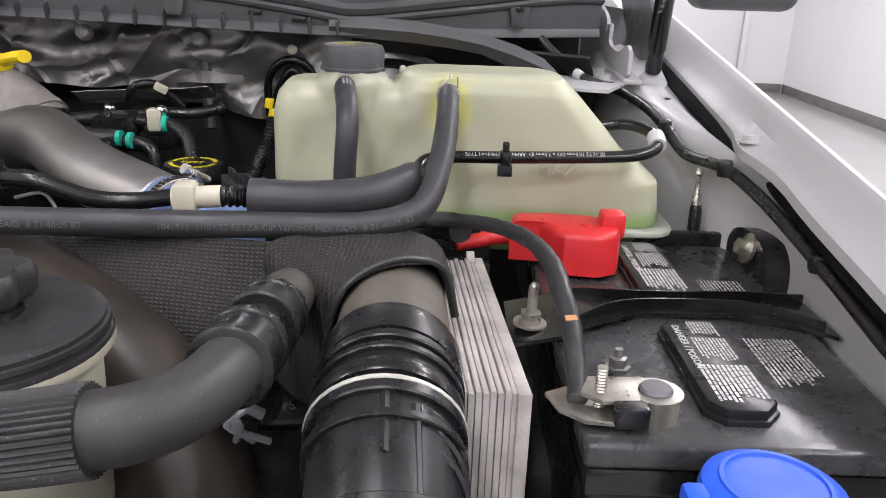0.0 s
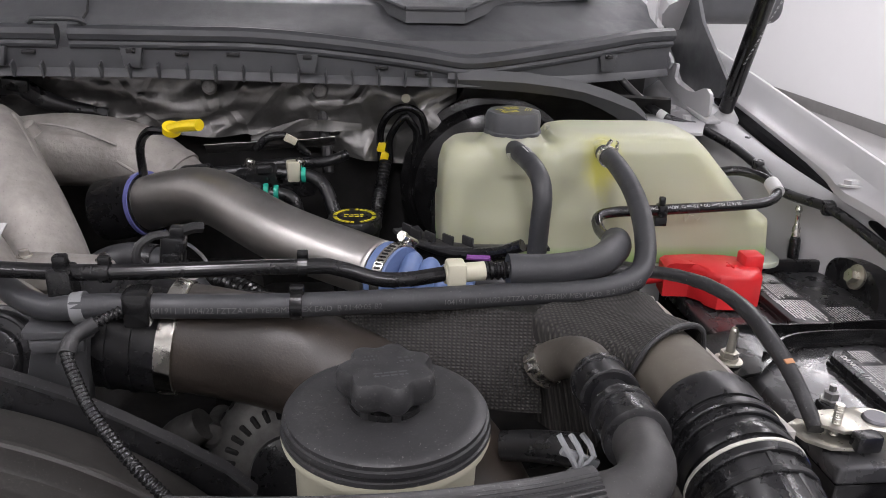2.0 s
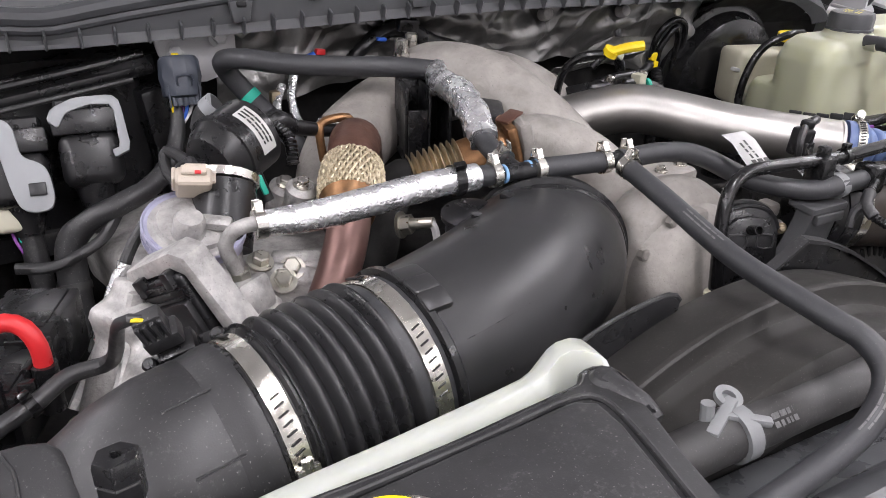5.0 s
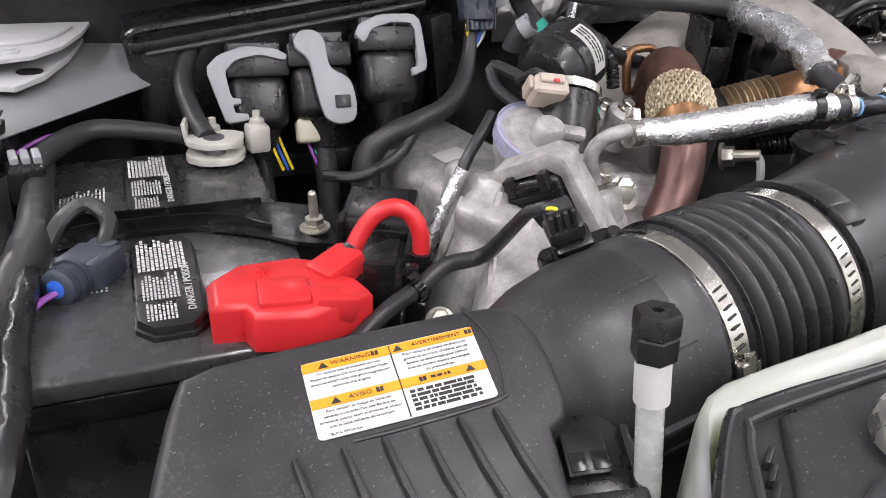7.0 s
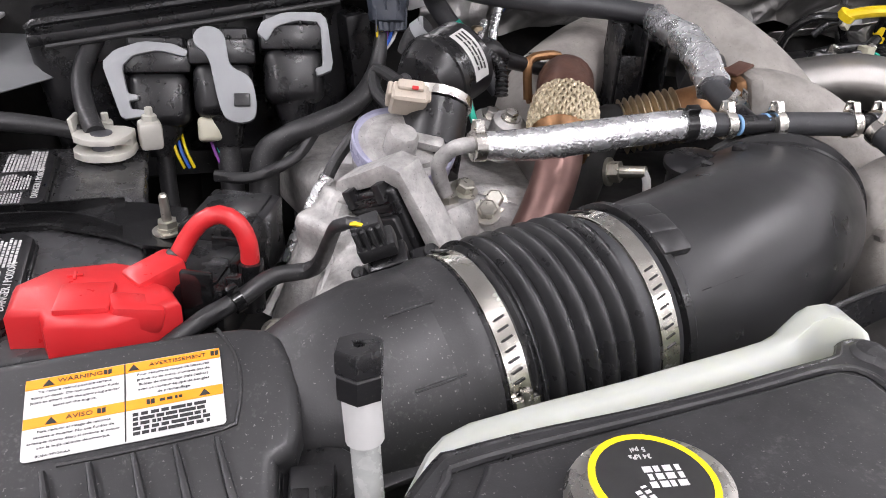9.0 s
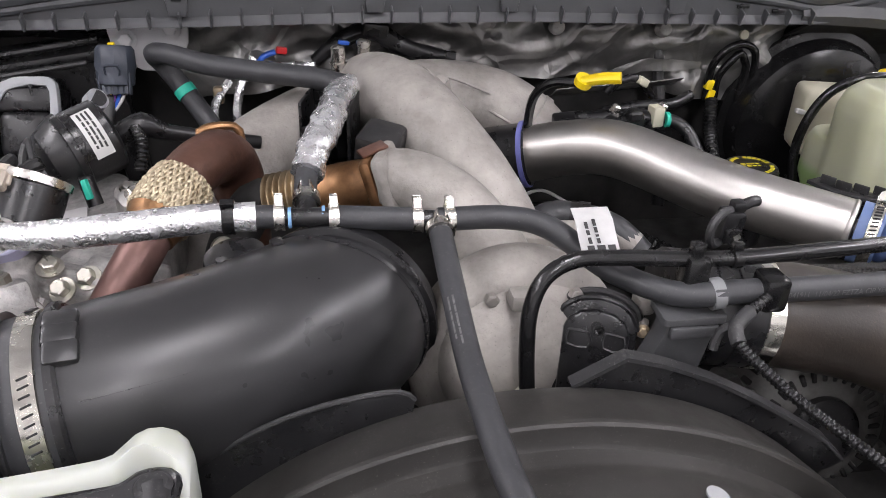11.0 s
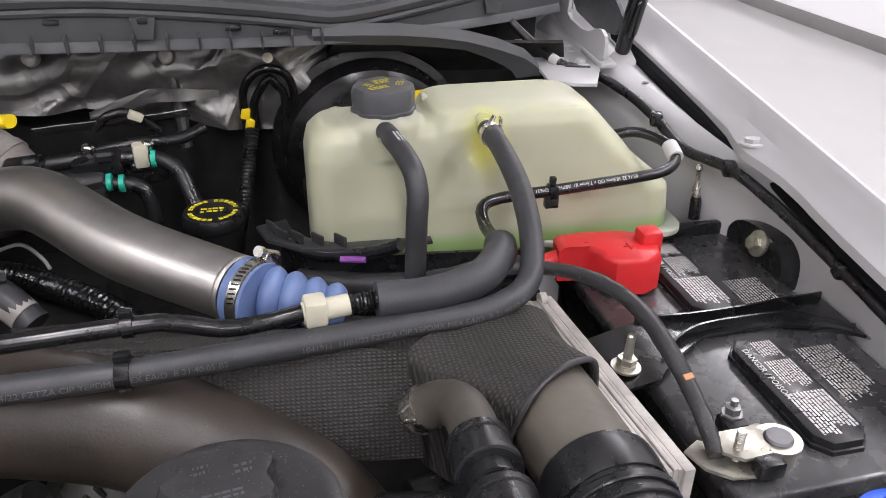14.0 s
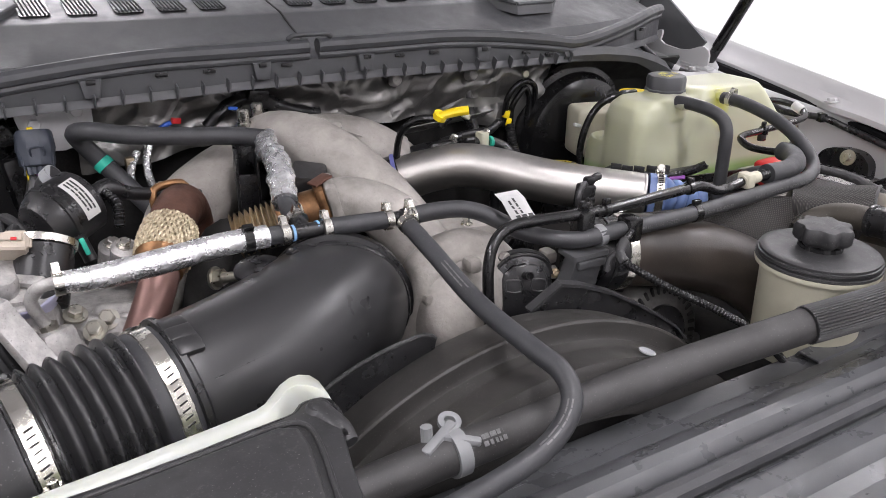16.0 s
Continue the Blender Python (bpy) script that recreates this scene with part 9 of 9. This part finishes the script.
# ---- right rear: brake booster, fuel lines, filler caps ----
boost = thing("brake_booster", (0.05, 1.16, 1.02), "large black round brake booster behind the coolant tank", "brake booster")
part("drum", lathe([(0.10, 0.09), (0.118, 0.085), (0.122, 0.07), (0.122, 0.05), (0.126, 0.046), (0.126, 0.038), (0.116, 0.034), (0.108, 0.012), (0.085, 0.0), (0.05, -0.004), (0.0, -0.004)], (0.075, 1.10, 1.115), (0, 1, 0.08), 56), BLACK_GLOSS, boost)
# dark sheet added for the shade in the opening above the booster
part("recess_shade", sheet([[(0.02, 1.215, 1.0), (0.34, 1.19, 1.0)], [(0.02, 1.20, 1.20), (0.34, 1.16, 1.20)], [(0.03, 1.10, 1.262), (0.32, 1.12, 1.245)]], 0.004), DEEP, boost)
mc = thing("brake_fluid_reservoir", (0.09, 1.02, 1.12), "white brake fluid reservoir with a yellow cap", "fluid reservoir")
part("reservoir", joined(box((0.045, 1.045, 1.150), (0.075, 0.06, 0.085), 0.010, (0, 0, -15), 3), box((0.10, 1.03, 1.155), (0.08, 0.05, 0.07), 0.010, (0, 0, -15), 3)), CREAM, mc)
part("cap", lathe([(0.026, 0), (0.027, 0.004), (0.026, 0.012), (0.0, 0.013)], (0.128, 1.035, 1.198), (0, 0, 1), 32), YELLOW, mc, "yellow reservoir cap")
part("side_tab", box((0.002, 1.03, 1.165), (0.02, 0.008, 0.006), 0.002, (0, 15, 0)), LABEL, mc)
part("hose", tube([(-0.012, 0.985, 1.07), (-0.016, 1.0, 1.12), (-0.008, 1.0, 1.17), (0.012, 0.995, 1.205), (0.045, 0.985, 1.222), (0.08, 0.985, 1.222)], 0.0058, 12), BLACK_GLOSS, mc)

fc = thing("fluid_filler", (-0.116, 0.925, 1.05), "black filler neck and cap with yellow print", "filler cap")
part("neck", lathe([(0.026, -0.075), (0.027, -0.03), (0.0285, 0.0)], (-0.116, 0.926, 1.125), (0, 0, 1), 30), BLACK, fc)
cp2 = part("cap", lathe([(0.0300, 0), (0.0310, 0.002), (0.0310, 0.010), (0.0290, 0.0145), (0.026, 0.015), (0.0, 0.0145)], (-0.116, 0.926, 1.126), (0, 0, 1), 40), BLACK, fc)
ring_b = bmesh.new()
for i in range(26):
    if i % 13 in (0, 7):
        continue
    a = 2 * math.pi * i / 26
    b = box((-0.116 + 0.0225 * math.cos(a), 0.926 + 0.0225 * math.sin(a), 1.1413), (0.0045, 0.0040, 0.0004), 0, (0, 0, math.degrees(a)))
    ring_b = joined(ring_b, b)
part("print", joined(ring_b, bars(pose(-0.116, 0.926, 1.1412), 0.024, 0.012, 2, 6, 0.6)), PRINT_YELLOW, cp2)

dip = thing("oil_dipstick", (-0.31, 0.96, 1.2), "bright yellow oil dipstick handle on a dark tube", "dipstick")
part("handle", joined(tube([(-0.318, 0.957, 1.232), (-0.300, 0.945, 1.239), (-0.282, 0.936, 1.242)], [0.0082, 0.0085, 0.0085], 12, flat=0.75), lathe([(0.0100, -0.004), (0.0100, 0.004)], (-0.316, 0.956, 1.233), (0.2, -0.5, 1), 20)), YELLOW, dip)
part("tube", tube([(-0.322, 0.960, 1.230), (-0.345, 0.975, 1.226), (-0.36, 0.99, 1.205), (-0.362, 1.0, 1.16), (-0.36, 1.0, 1.1)], 0.0052, 10), BLACK_GLOSS, dip)

fu = thing("fuel_lines", (-0.19, 1.02, 1.1), "cluster of black fuel lines with cream and green connectors", "pipe")
for pts, r in (([(-0.30, 1.03, 1.160), (-0.25, 1.035, 1.163), (-0.20, 1.037, 1.160), (-0.17, 1.033, 1.157), (-0.152, 1.022, 1.146), (-0.140, 1.0, 1.12), (-0.13, 0.98, 1.10)], 0.0085), ([(-0.25, 1.06, 1.160), (-0.20, 1.065, 1.166), (-0.155, 1.07, 1.166), (-0.125, 1.085, 1.172)], 0.0070), ([(-0.31, 1.01, 1.145), (-0.25, 1.01, 1.142), (-0.20, 1.01, 1.140), (-0.185, 1.005, 1.12), (-0.185, 1.0, 1.06)], 0.0080), ([(-0.24, 1.08, 1.18), (-0.225, 1.075, 1.196), (-0.20, 1.08, 1.196), (-0.175, 1.09, 1.17)], 0.0052), ([(-0.32, 1.0, 1.13), (-0.28, 0.995, 1.14), (-0.24, 0.99, 1.13)], 0.011)):
    part("line", tube(pts, r, 12), BLACK, fu)
for k, (x, y, z, sx) in enumerate(((-0.285, 1.045, 1.150, 0.10), (-0.27, 1.0, 1.132, 0.09), (-0.20, 1.045, 1.140, 0.07), (-0.235, 1.03, 1.158, 0.05), (-0.305, 1.02, 1.160, 0.04))):
    part("block", joined(box((x, y, z), (sx, 0.028, 0.024), 0.005, (4 * k, -6, 8 - 3 * k), 2), box((x + 0.01, y - 0.012, z + 0.012), (sx * 0.4, 0.012, 0.012), 0.003, (0, 0, 8), 1)), BLACK, fu)
for x in (-0.245, -0.185):
    part("steel_nut", lathe([(0.0065, 0), (0.0065, 0.010), (0.004, 0.012)], (x, 1.036, 1.168), (0.3, -0.2, 1), 6), STEEL, fu, "", 25)
part("cream_connector", box((-0.191, 1.034, 1.164), (0.016, 0.018, 0.026), 0.003, (0, 0, 10)), CREAM, fu)
for x, y, z in ((-0.178, 1.030, 1.160), (-0.222, 1.004, 1.147), (-0.210, 1.004, 1.145)):
    part("green_band", lathe([(0.0088, -0.0025), (0.0094, -0.0025), (0.0094, 0.0025), (0.0088, 0.0025)], (x, y, z), (1, 0, 0), 16), TEAL, fu)
part("pale_plug", box((-0.196, 1.076, 1.194), (0.016, 0.010, 0.010), 0.002, (0, 30, 20)), CREAM, fu)
part("valve_block", joined(box((-0.27, 1.02, 1.14), (0.09, 0.04, 0.03), 0.010, (0, 0, 5), 3), box((-0.22, 1.06, 1.15), (0.06, 0.03, 0.03), 0.008, (0, 0, 5), 3)), BLACK_DULL, fu)
part("firewall_hose", tube([(-0.159, 1.138, 1.240), (-0.157, 1.132, 1.215), (-0.153, 1.125, 1.18), (-0.15, 1.11, 1.14)], [0.006, 0.0075, 0.008, 0.008], 10), BLACK_DULL, fu)

bl = thing("brake_hoses", (-0.06, 1.12, 1.1), "looped black hoses with yellow tags beside the bulkhead", "hose")
for dx, dz in ((0.0, 0.0), (0.012, -0.012)):
    part("hose", tube([(-0.078 + dx, 1.132, 1.150), (-0.079 + dx, 1.128, 1.195 + dz), (-0.066 + dx, 1.122, 1.220 + dz), (-0.046, 1.120, 1.228 + dz), (-0.026 - dx, 1.122, 1.218 + dz), (-0.018 - dx, 1.128, 1.19), (-0.020 - dx, 1.13, 1.14), (-0.025, 1.12, 1.08)], 0.0052, 12), BLACK_GLOSS, bl)
for x, z in ((-0.078, 1.172), (-0.074, 1.158)):
    part("yellow_tag", box((x, 1.129, z), (0.011, 0.010, 0.014), 0.002, (0, 12, 0)), YELLOW, bl)
part("corrugated_hose", tube([(-0.072, 1.125, 1.152), (-0.080, 1.10, 1.12), (-0.088, 1.06, 1.09), (-0.10, 1.02, 1.06)], 0.0082, 12, wave=0.0008, pitch=0.005), BLACK, bl)
part("stud_base", lathe([(0.006, 0), (0.006, 0.010), (0.0, 0.011)], (-0.046, 1.13, 1.238), (0, -1, 0.2), 14), CREAM, bl)

tr = thing("tank_tray", (0.02, 0.84, 1.08), "black plastic tray rail in front of the coolant tank", "tray")
part("rail", tube([(-0.056, 0.884, 1.136), (-0.054, 0.858, 1.138), (-0.03, 0.832, 1.136), (0.0, 0.822, 1.134), (0.03, 0.806, 1.142), (0.050, 0.792, 1.154)], 0.0065, 10, flat=1.0), BLACK, tr)
part("front_wall", sheet([[(x, y, z if z < 1.1 else h) for x, y, h in ((-0.054, 0.890, 1.134), (-0.052, 0.862, 1.136), (-0.028, 0.837, 1.134), (0.0, 0.828, 1.132), (0.05, 0.824, 1.126), (0.19, 0.822, 1.118))] for z in (1.06, 1.13)], 0.004), BLACK, tr)
part("shelf", prism([(-0.055, 0.90), (-0.05, 0.86), (-0.02, 0.82), (0.19, 0.80), (0.19, 0.86), (0.0, 0.87)], 1.072, 1.084, None, 0.003), BLACK, tr)
part("upper_lip", prism([(-0.075, 0.880), (-0.066, 0.850), (-0.036, 0.826), (0.0, 0.818), (0.085, 0.816), (0.085, 0.826), (0.0, 0.830), (-0.022, 0.840), (-0.040, 0.860), (-0.046, 0.890)], 1.138, 1.142, None, 0.001), BLACK_DULL, tr)
for x, y in ((-0.060, 0.866), (-0.052, 0.850), (-0.038, 0.840), (-0.020, 0.832), (0.0, 0.826)):
    part("lip_web", box((x, y, 1.1455), (0.003, 0.016, 0.012), 0.001, (0, 0, 35)), BLACK_DULL, tr)
part("violet_wire", tube([(-0.002, 0.812, 1.134), (0.020, 0.803, 1.136)], 0.003, 8), PURPLE, tr)
part("loom", tube([(-0.04, 0.84, 1.10), (0.02, 0.812, 1.104), (0.09, 0.79, 1.112), (0.14, 0.775, 1.13), (0.16, 0.75, 1.135)], 0.012, 12, tremor=0.05), BLACK_DULL, tr)

ml = thing("manifold_loom", (-0.53, 1.10, 1.22), "black taped wiring loom behind the manifold", "wiring")
part("loom", tube([(-0.60, 1.115, 1.215), (-0.565, 1.11, 1.243), (-0.53, 1.11, 1.252), (-0.50, 1.108, 1.236), (-0.47, 1.112, 1.225), (-0.43, 1.12, 1.215)], [0.008, 0.010, 0.012, 0.011, 0.009, 0.008], 12, tremor=0.2), BLACK, ml)
part("clip", box((-0.528, 1.100, 1.256), (0.030, 0.014, 0.016), 0.003, (10, 8, 5)), BLACK, ml)

wl = thing("engine_wiring_conduit", (-0.29, 0.98, 1.05), "black corrugated wiring conduit under the intercooler pipe", "wiring")
part("conduit", tube([(-0.42, 1.03, 1.035), (-0.347, 1.003, 1.05), (-0.297, 0.97, 1.05), (-0.232, 0.915, 1.048), (-0.18, 0.87, 1.03)], 0.014, 16, 0.002, wave=0.0012, pitch=0.007), BLACK_GLOSS, wl)
part("white_wire", tube([(-0.36, 1.02, 1.068), (-0.33, 1.024, 1.074), (-0.305, 1.0, 1.068), (-0.295, 0.985, 1.062)], 0.0022, 8), LABEL, wl)

# ---- along the right wing ----
ww = thing("wing_cable", (0.38, 0.95, 1.18), "black cable clipped along the inner wing", "cable")
part("cable", tube([(0.235, 1.185, 1.298), (0.262, 1.165, 1.262), (0.290, 1.140, 1.235), (0.308, 1.112, 1.222), (0.330, 1.098, 1.214), (0.352, 1.078, 1.210), (0.372, 1.02, 1.200), (0.382, 0.971, 1.188), (0.392, 0.92, 1.170), (0.412, 0.858, 1.170), (0.428, 0.81, 1.157), (0.436, 0.74, 1.142), (0.439, 0.66, 1.127), (0.441, 0.58, 1.112), (0.443, 0.50, 1.10), (0.443, 0.35, 1.07)], 0.0060, 12), BLACK, ww)
part("tape", lathe([(0.0056, -0.006), (0.0066, -0.006), (0.0066, 0.006), (0.0056, 0.006)], (0.308, 1.112, 1.222), (0.5, -0.7, -0.3), 14), LABEL, ww)
part("plug", box((0.333, 1.094, 1.213), (0.036, 0.014, 0.014), 0.003, (0, 8, -22)), BLACK, ww)
for p in ((0.382, 0.971, 1.188), (0.412, 0.858, 1.170), (0.438, 0.70, 1.134)):
    part("clip", box(p, (0.014, 0.016, 0.016), 0.003, (0, 0, -20)), BLACK_GLOSS, ww)
# Lightless black: colours the seal and puts shade into the slot behind it
BLACK_HOLE = surface("seal_and_gap_shade", (0.006, 0.006, 0.007), 0.9, wear=0.2, spec=0.2)
sl = thing("wing_seal", (0.42, 0.6, 1.1), "black rubber seal and darkened slot below the wing flange", "seal")
part("strip", tube([(0.4445, y, ridge(y) - 0.056) for y in (-0.3, 0.0, 0.2, 0.4, 0.6, 0.7, 0.8, 0.835)], [0.008, 0.008, 0.008, 0.008, 0.008, 0.008, 0.007, 0.004], 10), BLACK_HOLE, sl)
part("rear_gap_shade", tube([(0.4285, y, ridge(y) - 0.048) for y in (0.885, 0.95, 1.02, 1.09, 1.2)], [0.004, 0.008, 0.009, 0.009, 0.008], 8), BLACK_HOLE, sl)
pg = thing("wing_stud", (0.401, 0.89, 1.09), "black rubber stop with a steel pin on the wing", "stop")
part("pin", lathe([(0.0048, 0), (0.0046, 0.016), (0.0028, 0.020), (0.0028, 0.034), (0.0045, 0.037), (0.003, 0.043)], (0.401, 0.892, 1.118), (0, 0.1, 1), 12), STEEL, pg)
part("rubber", lathe([(0.0065, 0), (0.0062, 0.022), (0.005, 0.026)], (0.401, 0.889, 1.098), (0, 0.1, 1), 14), BLACK, pg)
bb = thing("battery_bracket", (0.42, 0.77, 1.05), "black plastic bracket with a zinc nut behind the battery", "bracket")
part("bracket", joined(prism(soft([(0.866, 1.07), (0.858, 1.108), (0.832, 1.122), (0.795, 1.125), (0.770, 1.117), (0.758, 1.098), (0.762, 1.06)], 3), 0.4255, 0.447, Matrix(((0, 0, 1, 0), (1, 0, 0, 0), (0, 1, 0, 0), (0, 0, 0, 1)))), box((0.37, 0.872, 1.090), (0.15, 0.010, 0.024), 0.003)), BLACK, bb)
part("nut", joined(lathe([(0.014, 0), (0.014, 0.003), (0.008, 0.0035)], (0.424, 0.800, 1.110), (-1, 0, 0.25), 20), lathe([(0.0075, 0.003), (0.0075, 0.012)], (0.424, 0.800, 1.110), (-1, 0, 0.25), 6)), ZINC, bb, "", 25)
wc = thing("washer_filler_cap", (0.31, 0.455, 1.05), "bright blue washer filler cap near the battery", "filler cap")
part("cap", lathe([(0.036, -0.012), (0.035, -0.010), (0.0365, 0.0), (0.035, 0.005), (0.030, 0.008), (0.020, 0.0085), (0.0, 0.0085)], (0.312, 0.450, 1.098), (0, 0, 1), 44), BLUE, wc)
part("moulded_ring", lathe([(0.024, 0), (0.025, 0.002), (0.027, 0.002), (0.028, 0)], (0.312, 0.450, 1.1055), (0, 0, 1), 36), BLUE, wc)
part("hinge", box((0.275, 0.448, 1.096), (0.018, 0.016, 0.014), 0.004), BLUE, wc)
part("neck", lathe([(0.032, -0.10), (0.032, -0.01)], (0.312, 0.450, 1.096), (0, 0, 1), 24), BLACK, wc)
part("grey_tube", tube([(0.36, 0.425, 1.085), (0.40, 0.42, 1.088), (0.44, 0.42, 1.085)], 0.010, 12), RUBBER_GREY, wc)

# ---- small things at the front ----
sc = thing("sensor_clip", (0.03, 0.52, 1.08), "grey lattice spring clip on a black sensor", "clip")
part("sensor", tube([(0.045, 0.53, 1.095), (0.015, 0.545, 1.090), (-0.01, 0.555, 1.085)], [0.013, 0.012, 0.011], 14), BLACK, sc)
for k in range(3):
    part("clip_wire", tube([(0.020 + 0.008 * k, 0.512, 1.122), (0.026 + 0.008 * k, 0.500, 1.112), (0.034 - 0.004 * k, 0.505, 1.094), (0.028 + 0.010 * k, 0.515, 1.078)], 0.0022, 6), GREY_LATCH, sc)
part("clip_bar", box((0.034, 0.505, 1.108), (0.030, 0.004, 0.006), 0.001, (0, 25, 0)), GREY_LATCH, sc)
bp = thing("pressure_sensor", (0.07, 0.61, 1.0), "black sensor with a beige plug beside the hose", "sensor")
part("body", tube([(0.02, 0.60, 1.045), (0.055, 0.608, 1.042)], 0.013, 16), BLACK, bp)
part("beige_plug", lathe([(0.016, 0), (0.016, 0.014), (0.012, 0.016)], (0.055, 0.608, 1.042), (1, 0.2, 0), 20), CREAM, bp)
gc = thing("hose_support_clip", (-0.59, 0.46, 1.1), "grey plastic clip strapped round the radiator hose", "clip")
part("strap", lathe([(0.0182, -0.006), (0.0205, -0.006), (0.0205, 0.006), (0.0182, 0.006)], (-0.590, 0.468, 1.091), (1, 0, 0.03), 26), GREY_CLIP, gc)
part("arm", box((-0.604, 0.471, 1.108), (0.040, 0.009, 0.006), 0.002, (0, -10, 25)), GREY_CLIP, gc)
part("arm", box((-0.588, 0.462, 1.107), (0.032, 0.008, 0.006), 0.002, (0, 5, -35)), GREY_CLIP, gc)
part("peg", tube([(-0.612, 0.476, 1.100), (-0.612, 0.478, 1.118)], 0.005, 10), GREY_CLIP, gc)
part("eyelet", lathe([(0.0100, 0), (0.0100, 0.004), (0.005, 0.004), (0.005, 0)], (-0.588, 0.482, 1.110), (0, -0.3, 1), 24), GREY_CLIP, gc)
part("print_patch", bars(pose(-0.560, 0.4535, 1.1055, 42, 0, 0), 0.026, 0.012, 2, 8, 0.7), HOSE_INK, gc)
pk = thing("pink_tagged_plug", (-0.56, 0.60, 1.06), "small black plug with a pink lock under the duct", "wiring plug")
part("plug", box((-0.5444, 0.716, 1.058), (0.014, 0.012, 0.012), 0.003), BLACK, pk)
part("pink_lock", box((-0.5444, 0.7105, 1.064), (0.015, 0.006, 0.007), 0.002), PINK, pk)
part("grey_lead", tube([(-0.5444, 0.711, 1.058), (-0.543, 0.708, 1.045), (-0.541, 0.706, 1.02)], 0.0026, 8), GREY_LATCH, pk)

wp = thing("coolant_pipe", (-0.33, 0.84, 1.08), "dark rubber coolant pipe bending under the intercooler pipe", "pipe")
part("pipe", tube([(-0.405, 0.85, 1.075), (-0.388, 0.868, 1.102), (-0.362, 0.880, 1.112), (-0.330, 0.872, 1.112), (-0.300, 0.853, 1.106), (-0.275, 0.835, 1.085)], 0.015, 16), RUBBER, wp)
part("band", lathe([(0.0152, -0.010), (0.0168, -0.010), (0.0168, 0.010), (0.0152, 0.010)], (-0.333, 0.873, 1.112), (0.90, -0.35, 0.0), 22), BLACK, wp)
part("alloy_neck", tube([(-0.304, 0.856, 1.107), (-0.282, 0.840, 1.092)], 0.0155, 16), CAST, wp)

tsup = thing("turbo_support", (-0.39, 0.785, 1.10), "pale cast alloy support plate beside the turbocharger", "bracket")
part("plate", prism(soft([(-0.445, 0.775), (-0.435, 0.812), (-0.39, 0.806), (-0.352, 0.800), (-0.335, 0.778), (-0.345, 0.758), (-0.40, 0.765)], 2), 1.125, 1.147, None, 0.004), CAST, tsup)
part("web", box((-0.39, 0.79, 1.10), (0.07, 0.03, 0.06), 0.006), CAST, tsup)
for x, y in ((-0.350, 0.782), (-0.425, 0.795), (-0.385, 0.775)):
    bolt((x, y, 1.147), (0, 0, 1), 0.005, 0.006, STEEL, tsup)
